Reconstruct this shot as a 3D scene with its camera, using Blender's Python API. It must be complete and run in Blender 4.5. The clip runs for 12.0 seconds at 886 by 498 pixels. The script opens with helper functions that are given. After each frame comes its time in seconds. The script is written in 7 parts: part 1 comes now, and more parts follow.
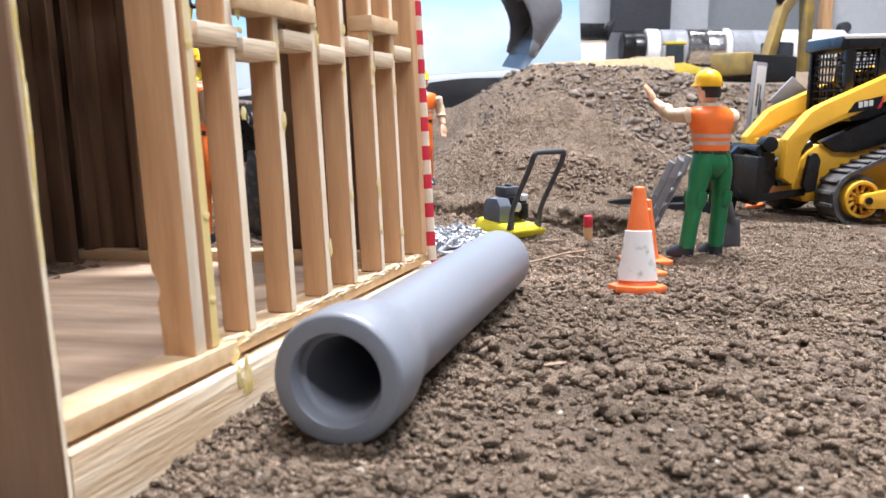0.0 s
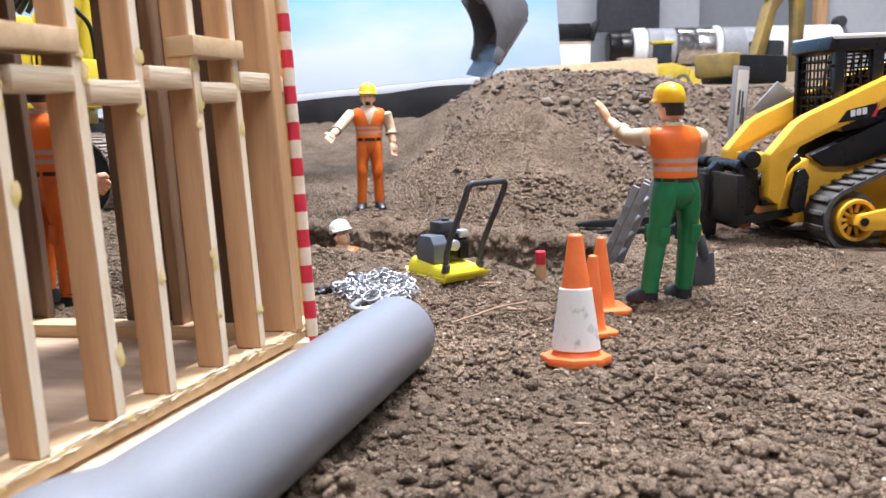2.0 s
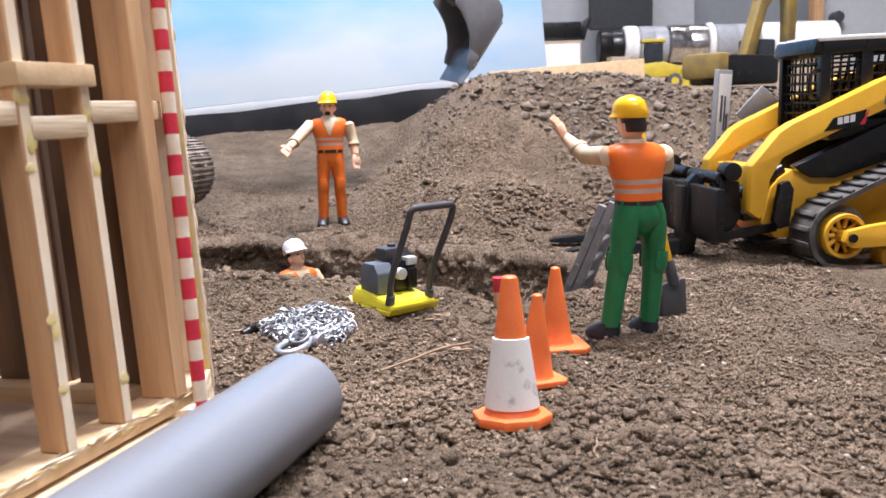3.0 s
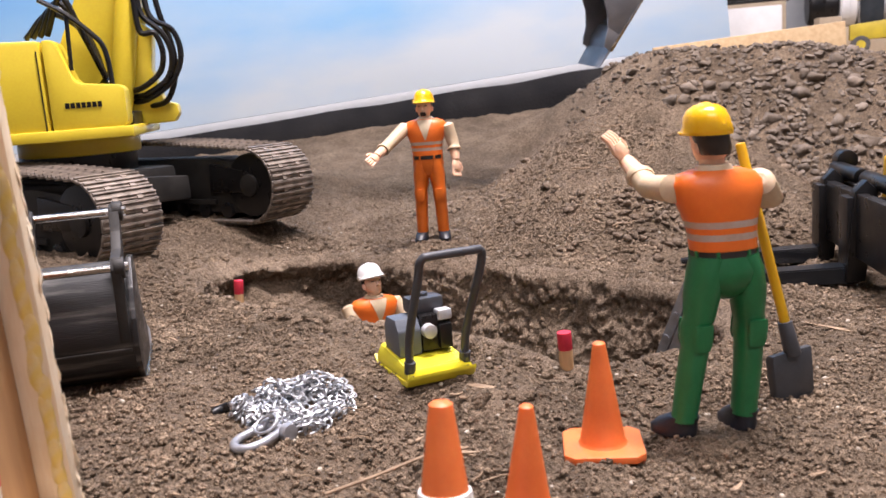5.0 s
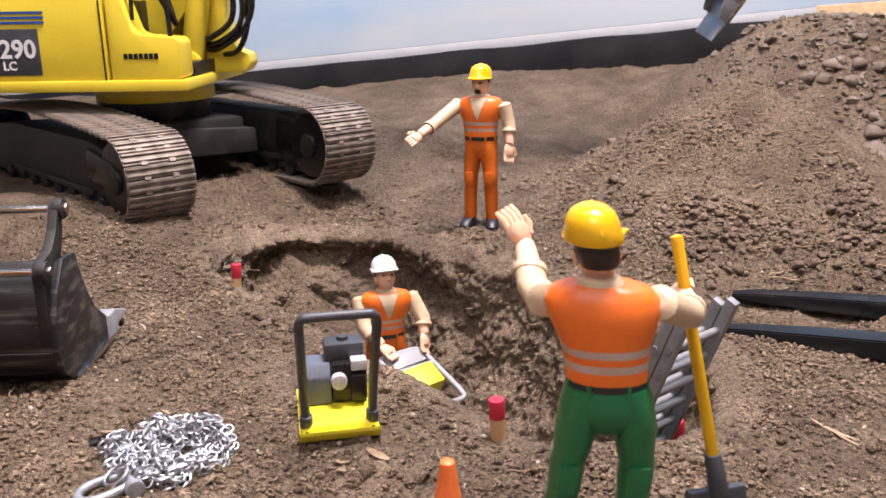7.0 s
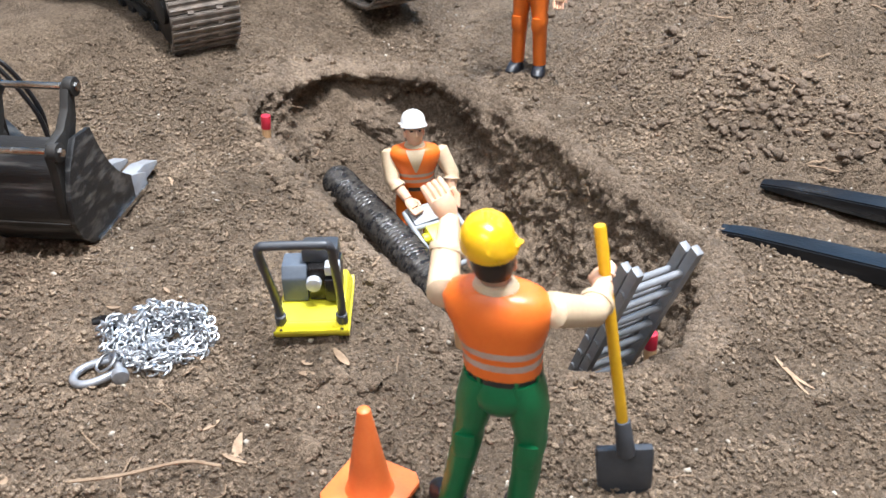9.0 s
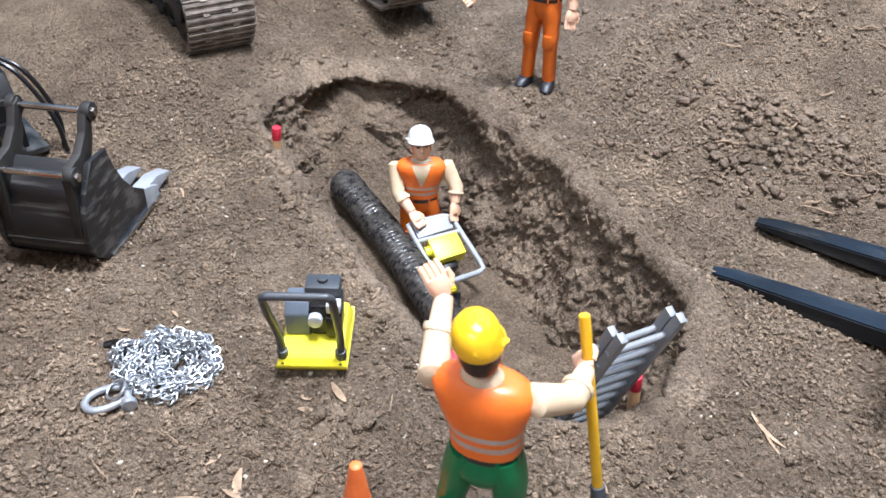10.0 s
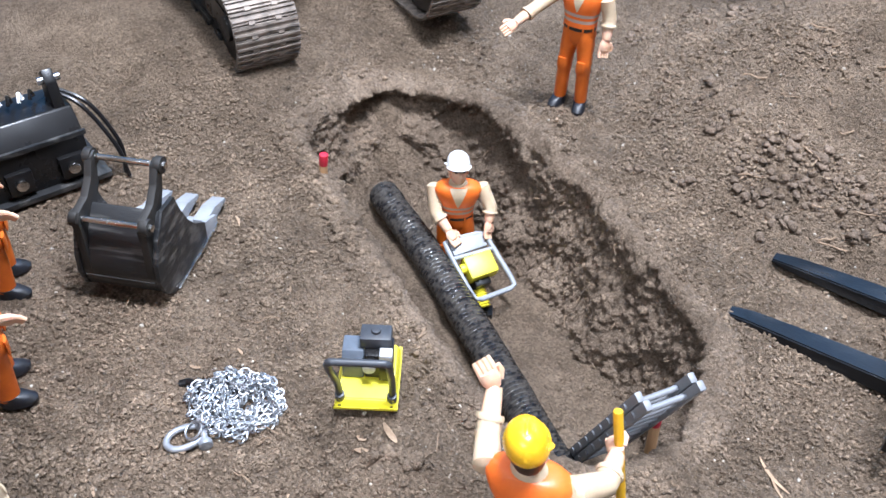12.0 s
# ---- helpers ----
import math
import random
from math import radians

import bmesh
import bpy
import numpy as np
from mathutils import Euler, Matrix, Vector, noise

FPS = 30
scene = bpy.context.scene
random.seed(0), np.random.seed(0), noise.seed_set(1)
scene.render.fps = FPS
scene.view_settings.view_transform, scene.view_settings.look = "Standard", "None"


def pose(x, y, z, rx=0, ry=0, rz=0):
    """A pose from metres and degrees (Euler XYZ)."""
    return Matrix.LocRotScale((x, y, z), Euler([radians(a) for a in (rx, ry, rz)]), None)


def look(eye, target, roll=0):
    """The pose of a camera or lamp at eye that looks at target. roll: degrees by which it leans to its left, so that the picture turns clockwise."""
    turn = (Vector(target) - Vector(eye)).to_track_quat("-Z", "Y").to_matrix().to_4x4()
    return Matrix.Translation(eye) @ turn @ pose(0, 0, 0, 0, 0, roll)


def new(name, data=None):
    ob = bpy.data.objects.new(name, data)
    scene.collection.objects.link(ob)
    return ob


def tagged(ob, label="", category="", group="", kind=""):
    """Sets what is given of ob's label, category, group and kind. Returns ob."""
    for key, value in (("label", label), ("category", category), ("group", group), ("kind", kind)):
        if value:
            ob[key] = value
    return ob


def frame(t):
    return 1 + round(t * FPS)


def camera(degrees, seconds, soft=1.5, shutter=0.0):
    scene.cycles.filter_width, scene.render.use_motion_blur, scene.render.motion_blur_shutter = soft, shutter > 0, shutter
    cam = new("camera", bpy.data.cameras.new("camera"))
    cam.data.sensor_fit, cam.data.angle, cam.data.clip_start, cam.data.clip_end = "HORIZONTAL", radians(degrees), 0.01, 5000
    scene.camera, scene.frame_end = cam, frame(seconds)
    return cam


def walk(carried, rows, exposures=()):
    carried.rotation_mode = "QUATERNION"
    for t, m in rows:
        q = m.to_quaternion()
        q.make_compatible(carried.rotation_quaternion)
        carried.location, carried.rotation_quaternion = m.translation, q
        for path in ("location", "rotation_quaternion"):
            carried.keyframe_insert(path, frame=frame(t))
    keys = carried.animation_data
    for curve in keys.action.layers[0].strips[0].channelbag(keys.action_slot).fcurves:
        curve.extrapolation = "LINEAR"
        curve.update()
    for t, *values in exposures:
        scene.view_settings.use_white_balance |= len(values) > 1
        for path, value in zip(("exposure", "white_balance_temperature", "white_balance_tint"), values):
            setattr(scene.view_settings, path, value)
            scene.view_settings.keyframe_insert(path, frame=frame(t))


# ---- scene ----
cam = camera(53.7, 12.0)
cam.data.dof.use_dof, cam.data.dof.focus_distance, cam.data.dof.aperture_fstop = True, 0.42, 32.0
PATH = [
    (0, (0.0022, 0.0199, 0.0784), (0.014, 2.3306, -0.2925), 0.3),
    (0.5, (0.0109, 0.0398, 0.0819), (0.0211, 2.3505, -0.2867), -0.1),
    (1, (0.0199, 0.0585, 0.0842), (0.0339, 2.3692, -0.2808), -0.4),
    (1.5, (0.0316, 0.0784, 0.0877), (0.0374, 2.3903, -0.2796), -0.7),
    (2, (0.0445, 0.0983, 0.0901), (0.048, 2.409, -0.2773), -1.0),
    (2.5, (0.0585, 0.117, 0.0924), (0.0608, 2.4278, -0.2726), -1.4),
    (2.7, (0.0643, 0.1264, 0.0948), (0.0643, 2.4371, -0.2726), -1.5),
    (4.3, (0.1182, 0.2071, 0.1065), (-0.1451, 2.4979, -0.2937), -3.2),
    (4.5, (0.1252, 0.22, 0.1065), (-0.2609, 2.4933, -0.2913), -3.8),
    (5, (0.1439, 0.2434, 0.1111), (-0.4341, 2.4722, -0.3042), -4.2),
    (5.5, (0.1615, 0.2632, 0.1182), (-0.5511, 2.4488, -0.3159), -3.7),
    (6, (0.1825, 0.2796, 0.1264), (-0.6763, 2.4032, -0.3498), -2.2),
    (6.5, (0.2024, 0.3019, 0.1369), (-0.7968, 2.3505, -0.3896), -1.4),
    (7, (0.2235, 0.3264, 0.1498), (-0.8295, 2.3178, -0.4832), -0.9),
    (7.2, (0.2328, 0.337, 0.1544), (-0.8447, 2.2827, -0.5721), -1.0),
    (8.8, (0.2632, 0.3721, 0.2036), (-0.9489, 1.9831, -0.984), -1.0),
    (9, (0.2621, 0.3756, 0.2106), (-0.9348, 1.9492, -1.039), -0.7),
    (9.5, (0.2597, 0.3814, 0.2317), (-0.9114, 1.9211, -1.0834), 1.0),
    (10, (0.2586, 0.3861, 0.2515), (-0.9056, 1.8837, -1.1197), 1.7),
    (10.5, (0.2539, 0.3884, 0.2679), (-0.9056, 1.8427, -1.1536), 1.8),
    (11, (0.248, 0.3849, 0.289), (-0.8857, 1.8018, -1.1887), 2.1),
    (11.5, (0.241, 0.3838, 0.3054), (-0.8787, 1.7784, -1.2039), 2.2),
    (12, (0.2398, 0.3838, 0.3194), (-0.8611, 1.7597, -1.2203), 2.2),
]
walk(cam, [(t, look(eye, target, roll)) for t, eye, target, roll in PATH],
     [(0.0, 0.14, 5900, 15), (2.7, -0.14, 6020, 18), (4.5, -0.34, 6500, 24), (7.0, -0.36, 6700, 25), (8.8, -0.17, 6000, 10), (12.0, -0.20, 5450, 12)])

# ---- light: unseen overhead lamps, a main one and three added fills ----
world = bpy.data.worlds.new("workshop_air")
scene.world = world
world.use_nodes = True
world.node_tree.nodes["Background"].inputs[0].default_value = (0.80, 0.87, 1.0, 1)
world.node_tree.nodes["Background"].inputs[1].default_value = 0.015


def area_lamp(name, place, target, length, width, watts, tint):
    data = bpy.data.lights.new(name, "AREA")
    data.shape, data.size, data.size_y = "RECTANGLE", length, width
    data.energy, data.color = watts, tint
    ob = new(name, data)
    ob.matrix_world = look(place, target)
    return ob



area_lamp("unseen_overhead_lamp", (0.25, 0.74, 1.45), (0.25, 0.74, 0), 0.55, 0.16, 64.0, (1.0, 0.985, 0.96))
# three more lamps, added only to fill the shadows
area_lamp("unseen_overhead_lamp", (-0.15, 0.60, 1.45), (-0.15, 0.60, 0), 1.2, 0.12, 10.0, (1.0, 0.985, 0.96))
area_lamp("unseen_overhead_lamp", (0.45, -0.55, 1.45), (0.45, -0.55, 0), 1.2, 0.12, 25.0, (1.0, 0.985, 0.96))
area_lamp("unseen_overhead_lamp", (0.5, 2.2, 1.45), (0.5, 2.2, 0), 1.2, 0.12, 12.0, (1.0, 0.99, 0.97))


# ---- materials ----
def surface(name, base, second=None, rough=0.6, scale=200.0, fine=1500.0, bump=0.2, metal=0.0, depth=0.0004, coat=0.0,
            stretch=(1, 1, 1), sub=0.0, random_tone=0.0, contrast=(0.35, 0.7), grit=0.12, sheen=0.5):
    """A worn surface: two colours mixed by coarse noise, fine grain in tone, roughness and relief."""
    m = bpy.data.materials.new(name)
    m.use_nodes = True
    nt = m.node_tree
    n, link = nt.nodes, nt.links.new
    bsdf = n["Principled BSDF"]
    second = second or tuple(c * 0.72 for c in base)
    co = n.new("ShaderNodeTexCoord")
    mp = n.new("ShaderNodeMapping")
    mp.inputs["Scale"].default_value = stretch
    link(co.outputs["Object"], mp.inputs["Vector"])
    big = n.new("ShaderNodeTexNoise")
    big.inputs["Scale"].default_value, big.inputs["Detail"].default_value = scale, 5
    small = n.new("ShaderNodeTexNoise")
    small.inputs["Scale"].default_value, small.inputs["Detail"].default_value = fine, 4
    link(mp.outputs[0], big.inputs["Vector"])
    link(mp.outputs[0], small.inputs["Vector"])
    ramp = n.new("ShaderNodeValToRGB")
    ramp.color_ramp.elements[0].position, ramp.color_ramp.elements[1].position = contrast
    ramp.color_ramp.elements[0].color, ramp.color_ramp.elements[1].color = (*second, 1), (*base, 1)
    link(big.outputs["Fac"], ramp.inputs[0])
    grain = n.new("ShaderNodeMix")
    grain.data_type, grain.blend_type = "RGBA", "OVERLAY"
    grain.inputs["Factor"].default_value = grit
    link(ramp.outputs[0], grain.inputs["A"])
    link(small.outputs["Fac"], grain.inputs["B"])
    colour = grain.outputs["Result"]
    if random_tone:
        info = n.new("ShaderNodeObjectInfo")
        isl = n.new("ShaderNodeNewGeometry")
        add = n.new("ShaderNodeMath")
        add.operation = "ADD"
        link(info.outputs["Random"], add.inputs[0])
        link(isl.outputs["Random Per Island"], add.inputs[1])
        mr = n.new("ShaderNodeMapRange")
        mr.inputs["From Max"].default_value = 2.0
        mr.inputs["To Min"].default_value, mr.inputs["To Max"].default_value = 1 - random_tone, 1 + random_tone
        link(add.outputs[0], mr.inputs["Value"])
        hsv = n.new("ShaderNodeHueSaturation")
        link(mr.outputs[0], hsv.inputs["Value"])
        link(colour, hsv.inputs["Color"])
        colour = hsv.outputs[0]
    link(colour, bsdf.inputs["Base Color"])
    mr2 = n.new("ShaderNodeMapRange")
    mr2.inputs["To Min"].default_value, mr2.inputs["To Max"].default_value = max(0.03, rough - 0.12), min(1, rough + 0.12)
    link(big.outputs["Fac"], mr2.inputs["Value"])
    link(mr2.outputs[0], bsdf.inputs["Roughness"])
    bsdf.inputs["Metallic"].default_value = metal
    bsdf.inputs["Specular IOR Level"].default_value = sheen
    bsdf.inputs["Coat Weight"].default_value = coat
    if sub:
        bsdf.inputs["Subsurface Weight"].default_value = sub
        bsdf.inputs["Subsurface Radius"].default_value = (0.004, 0.002, 0.001)
        bsdf.inputs["Subsurface Scale"].default_value = 1.0
    if bump:
        b = n.new("ShaderNodeBump")
        b.inputs["Strength"].default_value, b.inputs["Distance"].default_value = bump, depth
        mixv = n.new("ShaderNodeMath")
        mixv.operation = "ADD"
        link(big.outputs["Fac"], mixv.inputs[0])
        link(small.outputs["Fac"], mixv.inputs[1])
        link(mixv.outputs[0], b.inputs["Height"])
        link(b.outputs[0], bsdf.inputs["Normal"])
    return m




def crumbly(name, base, second, tone=0.0, relief=0.0030):
    """Crumbled soil: cells of crumbs at three sizes over slow changes of tone."""
    m = surface(name, base, second, 0.96, 45, 1400, 0, random_tone=tone, grit=0.4, sheen=0.15)
    nt = m.node_tree
    n, link = nt.nodes, nt.links.new
    bsdf = n["Principled BSDF"]
    co = n.new("ShaderNodeTexCoord")
    warp = n.new("ShaderNodeTexNoise")
    warp.inputs["Scale"].default_value = 260
    mixw = n.new("ShaderNodeMix")
    mixw.data_type, mixw.blend_type = "RGBA", "LINEAR_LIGHT"
    mixw.inputs["Factor"].default_value = 0.0016
    link(co.outputs["Object"], warp.inputs["Vector"])
    link(co.outputs["Object"], mixw.inputs["A"])
    link(warp.outputs["Color"], mixw.inputs["B"])
    total = None
    for scale, weight in ((300, 0.26), (760, 0.52), (1700, 0.44), (3600, 0.26)):
        vor = n.new("ShaderNodeTexVoronoi")
        vor.feature, vor.inputs["Scale"].default_value = "F1", scale
        link(mixw.outputs["Result"], vor.inputs["Vector"])
        mul = n.new("ShaderNodeMath")
        mul.operation = "MULTIPLY_ADD"
        mul.inputs[1].default_value = -weight
        link(vor.outputs["Distance"], mul.inputs[0])
        if total:
            link(total, mul.inputs[2])
        total = mul.outputs[0]
        if scale == 760:
            hsv = n.new("ShaderNodeHueSaturation")
            mr = n.new("ShaderNodeMapRange")
            mr.inputs["To Min"].default_value, mr.inputs["To Max"].default_value = 0.68, 1.27
            sep = n.new("ShaderNodeSeparateColor")
            link(vor.outputs["Color"], sep.inputs[0])
            link(sep.outputs[0], mr.inputs["Value"])
            link(mr.outputs[0], hsv.inputs["Value"])
            src = bsdf.inputs["Base Color"].links[0].from_socket
            link(src, hsv.inputs["Color"])
            link(hsv.outputs[0], bsdf.inputs["Base Color"])
    rough_n = n.new("ShaderNodeTexNoise")
    rough_n.inputs["Scale"].default_value, rough_n.inputs["Detail"].default_value, rough_n.inputs["Roughness"].default_value = 420, 8, 0.68
    link(co.outputs["Object"], rough_n.inputs["Vector"])
    addn = n.new("ShaderNodeMath")
    addn.operation = "MULTIPLY_ADD"
    addn.inputs[1].default_value = 1.1
    link(rough_n.outputs["Fac"], addn.inputs[0])
    link(total, addn.inputs[2])
    total = addn.outputs[0]
    slow = n.new("ShaderNodeTexNoise")
    slow.inputs["Scale"].default_value, slow.inputs["Detail"].default_value = 13, 3
    link(co.outputs["Object"], slow.inputs["Vector"])
    wet = n.new("ShaderNodeMapRange")
    wet.inputs["From Min"].default_value, wet.inputs["From Max"].default_value = 0.35, 0.65
    wet.inputs["To Min"].default_value, wet.inputs["To Max"].default_value = 0.81, 1.15
    link(slow.outputs["Fac"], wet.inputs["Value"])
    tint = n.new("ShaderNodeHueSaturation")
    link(wet.outputs[0], tint.inputs["Value"])
    link(bsdf.inputs["Base Color"].links[0].from_socket, tint.inputs["Color"])
    link(tint.outputs[0], bsdf.inputs["Base Color"])
    bump = n.new("ShaderNodeBump")
    bump.inputs["Strength"].default_value, bump.inputs["Distance"].default_value = 1.0, relief
    link(total, bump.inputs["Height"])
    link(bump.outputs[0], bsdf.inputs["Normal"])
    return m


SOIL = crumbly("soil", (0.392, 0.291, 0.203), (0.268, 0.196, 0.135), relief=0.0044)
CLOD = crumbly("soil_clod", (0.400, 0.298, 0.209), (0.290, 0.213, 0.148), 0.42, 0.0024)
CUTSOIL = crumbly("cut_soil", (0.345, 0.258, 0.184), (0.245, 0.181, 0.128), relief=0.0024)
# Darker clod colour; at the heap foot it holds the clods' shade.
SHADED_MOIST = crumbly("shaded_moist_soil_clod", (0.250, 0.186, 0.135), (0.180, 0.133, 0.097), 0.20, 0.0010)
ROCK = surface("rubble", (0.235, 0.190, 0.150), (0.130, 0.101, 0.078), 0.92, 90, 900, 0.8, sheen=0.2, depth=0.0008, random_tone=0.34, grit=0.35)
PEBBLE = surface("pale_pebble", (0.48, 0.42, 0.34), (0.34, 0.29, 0.23), 0.8, 200, 1500, 0.3, random_tone=0.25)
BARK = surface("bark_chip", (0.36, 0.26, 0.17), (0.24, 0.16, 0.10), 0.9, 300, 1500, 0.5, random_tone=0.35)
PINE = surface("pine_wood", (0.63, 0.385, 0.195), (0.48, 0.275, 0.130), 0.7, 60, 500, 0.25, stretch=(3, 3, 0.25), random_tone=0.14)
PINE_LONG = surface("pine_board", (0.68, 0.50, 0.29), (0.55, 0.37, 0.20), 0.7, 60, 500, 0.25, stretch=(3, 0.25, 3), random_tone=0.12)
ENDGRAIN = surface("rough_sawn_pine", (0.80, 0.67, 0.48), (0.56, 0.41, 0.25), 0.85, 260, 900, 0.6, depth=0.0005, stretch=(0.07, 1, 1.2), contrast=(0.40, 0.62))
# Frayed pale wood, also lightened to stand for lamplight on the studs' outer edges.
FRAYED_LIT = surface("frayed_lit_edge", (0.84, 0.73, 0.56), (0.74, 0.58, 0.38), 0.9, 260, 1100, 0.3, depth=0.0003, contrast=(0.3, 0.7), stretch=(1, 1, 0.25))
# Pine with shade painted in, for the near post and one end stud.
SHADEBOARD = surface("brown_shaded_board", (0.36, 0.220, 0.125), (0.27, 0.160, 0.090), 0.7, 60, 500, 0.25, stretch=(3, 3, 0.25))
GLUEWOOD = surface("glue_stained_pine", (0.74, 0.57, 0.22), (0.72, 0.62, 0.42), 0.55, 140, 700, 0.25, stretch=(1, 1, 0.2), contrast=(0.35, 0.6))
GLUE = surface("yellow_glue", (0.76, 0.55, 0.12), (0.74, 0.60, 0.34), 0.35, 200, 900, 0.3, sub=0.1)
# Brown board colour with the dim house interior put into it.
DIMBOARD = surface("dark_dimmed_board", (0.165, 0.100, 0.060), (0.090, 0.054, 0.033), 0.75, 50, 500, 0.25, stretch=(3, 3, 0.3), random_tone=0.25)
PLYFLOOR = surface("plywood_floor", (0.56, 0.41, 0.28), (0.36, 0.245, 0.155), 0.75, 35, 400, 0.2, stretch=(3, 0.4, 1))
PIPEGREY = surface("grey_plastic_pipe", (0.196, 0.210, 0.236), (0.186, 0.200, 0.226), 0.40, 14, 1500, 0.02)
PIPEDARK = surface("grey_plastic_bore", (0.24, 0.245, 0.235), (0.20, 0.205, 0.195), 0.55, 30, 1500, 0.08)
CONE = surface("orange_cone_plastic", (0.86, 0.20, 0.045), (0.76, 0.16, 0.035), 0.45, 90, 900, 0.12, sub=0.15)
CONEWHITE = surface("scuffed_white_sleeve", (0.72, 0.69, 0.65), (0.24, 0.205, 0.18), 0.6, 130, 900, 0.2, contrast=(0.30, 0.45))
VEST = surface("orange_vest_plastic", (0.84, 0.175, 0.018), (0.78, 0.15, 0.015), 0.42, 120, 900, 0.12, sub=0.1)
TROUSER_O = surface("orange_trouser_plastic", (0.70, 0.155, 0.012), (0.60, 0.12, 0.01), 0.42, 120, 900, 0.12)
TROUSER_G = surface("green_trouser_plastic", (0.008, 0.158, 0.052), (0.006, 0.128, 0.041), 0.36, 120, 900, 0.12)
SLEEVE = surface("beige_sleeve_plastic", (0.62, 0.475, 0.315), (0.54, 0.405, 0.265), 0.5, 120, 900, 0.12, sub=0.1)
SKIN = surface("skin_tone_plastic", (0.80, 0.50, 0.34), (0.74, 0.44, 0.29), 0.45, 120, 900, 0.06, sub=0.15)
STRIPE = surface("grey_stripe_paint", (0.47, 0.38, 0.33), (0.45, 0.31, 0.24), 0.5, 160, 900, 0.1)
HAIR = surface("dark_brown_hair_plastic", (0.025, 0.016, 0.012), (0.018, 0.012, 0.01), 0.4, 300, 900, 0.2)
BOOT = surface("dark_blue_boot_plastic", (0.011, 0.014, 0.024), (0.016, 0.016, 0.018), 0.45, 200, 900, 0.2)
BELT = surface("black_belt_plastic", (0.022, 0.020, 0.020), (0.03, 0.026, 0.024), 0.45, 200, 900, 0.2)
HELM_Y = surface("yellow_helmet_plastic", (0.86, 0.48, 0.008), (0.80, 0.43, 0.006), 0.25, 120, 900, 0.04)
HELM_W = surface("white_helmet_plastic", (0.78, 0.77, 0.76), (0.70, 0.69, 0.68), 0.3, 120, 900, 0.04)
YELLOW = surface("excavator_yellow_paint", (0.77, 0.59, 0.040), (0.71, 0.535, 0.036), 0.33, 25, 600, 0.05, coat=0.2)
CATYELLOW = surface("loader_yellow_plastic", (0.74, 0.40, 0.022), (0.66, 0.35, 0.020), 0.4, 40, 600, 0.06)
DUSTYELLOW = surface("dusty_yellow_paint", (0.30, 0.20, 0.035), (0.17, 0.115, 0.04), 0.6, 60, 600, 0.1)
OLDYELLOW = surface("faded_yellow_paint", (0.58, 0.44, 0.03), (0.46, 0.34, 0.03), 0.5, 60, 600, 0.1)
LEMON = surface("lemon_yellow_plastic", (0.80, 0.72, 0.035), (0.72, 0.63, 0.03), 0.4, 90, 900, 0.1)
BLACK = surface("black_plastic", (0.007, 0.007, 0.008), (0.012, 0.011, 0.011), 0.30, 90, 900, 0.12, sheen=0.35)
FORK = surface("black_fork_paint", (0.006, 0.007, 0.009), (0.030, 0.030, 0.031), 0.30, 60, 900, 0.25, sheen=0.4, stretch=(0.4, 1, 3), contrast=(0.30, 0.48))
BLACKSTEEL = surface("scratched_black_steel", (0.017, 0.017, 0.018), (0.100, 0.095, 0.088), 0.42, 75, 900, 0.35, metal=0.15, stretch=(0.3, 1, 3), contrast=(0.36, 0.50), grit=0.3, depth=0.0005)
DUSTY = surface("dusty_black_steel", (0.036, 0.033, 0.030), (0.014, 0.013, 0.012), 0.6, 60, 900, 0.25, metal=0.2)
SHOE = surface("dusty_track_shoe", (0.36, 0.30, 0.25), (0.15, 0.125, 0.104), 0.6, 120, 900, 0.4, metal=0.35, random_tone=0.2)
RUBBER = surface("dusty_rubber", (0.115, 0.108, 0.102), (0.045, 0.043, 0.042), 0.75, 120, 900, 0.3)
SILVER = surface("silver_paint", (0.58, 0.59, 0.61), (0.46, 0.47, 0.49), 0.42, 120, 900, 0.1, metal=0.15)
STEEL = surface("bright_steel", (0.62, 0.61, 0.60), (0.40, 0.38, 0.36), 0.25, 90, 900, 0.15, metal=1.0)
CHROME = surface("chain_steel", (0.60, 0.61, 0.63), (0.46, 0.47, 0.49), 0.46, 200, 1200, 0.05, metal=1.0)
GREYPLASTIC = surface("grey_plastic", (0.335, 0.345, 0.365), (0.27, 0.28, 0.30), 0.42, 120, 900, 0.1)
LADDERGREY = surface("ladder_grey_plastic", (0.235, 0.240, 0.255), (0.20, 0.205, 0.218), 0.42, 120, 900, 0.1)
BLUEGREY = surface("blue_grey_plastic", (0.115, 0.135, 0.165), (0.085, 0.10, 0.125), 0.45, 120, 900, 0.1)
DARKGREY = surface("dark_grey_plastic", (0.055, 0.058, 0.066), (0.04, 0.042, 0.048), 0.42, 120, 900, 0.1)
SHACKLE = surface("galvanised_shackle", (0.40, 0.41, 0.44), (0.30, 0.31, 0.33), 0.4, 150, 900, 0.15, metal=0.5)
HOSE = surface("glossy_black_hose", (0.016, 0.016, 0.018), (0.070, 0.063, 0.056), 0.20, 260, 900, 0.4, coat=0.35, contrast=(0.42, 0.60), depth=0.0006)
BUCKETGREY = surface("worn_grey_steel", (0.150, 0.152, 0.165), (0.20, 0.20, 0.21), 0.42, 60, 700, 0.1, metal=0.1)
REDPAINT = surface("red_paint", (0.62, 0.028, 0.055), (0.52, 0.022, 0.045), 0.45, 200, 900, 0.15)
WHITEPAINT = surface("cream_white_paint", (0.74, 0.64, 0.50), (0.66, 0.54, 0.40), 0.5, 200, 900, 0.15)
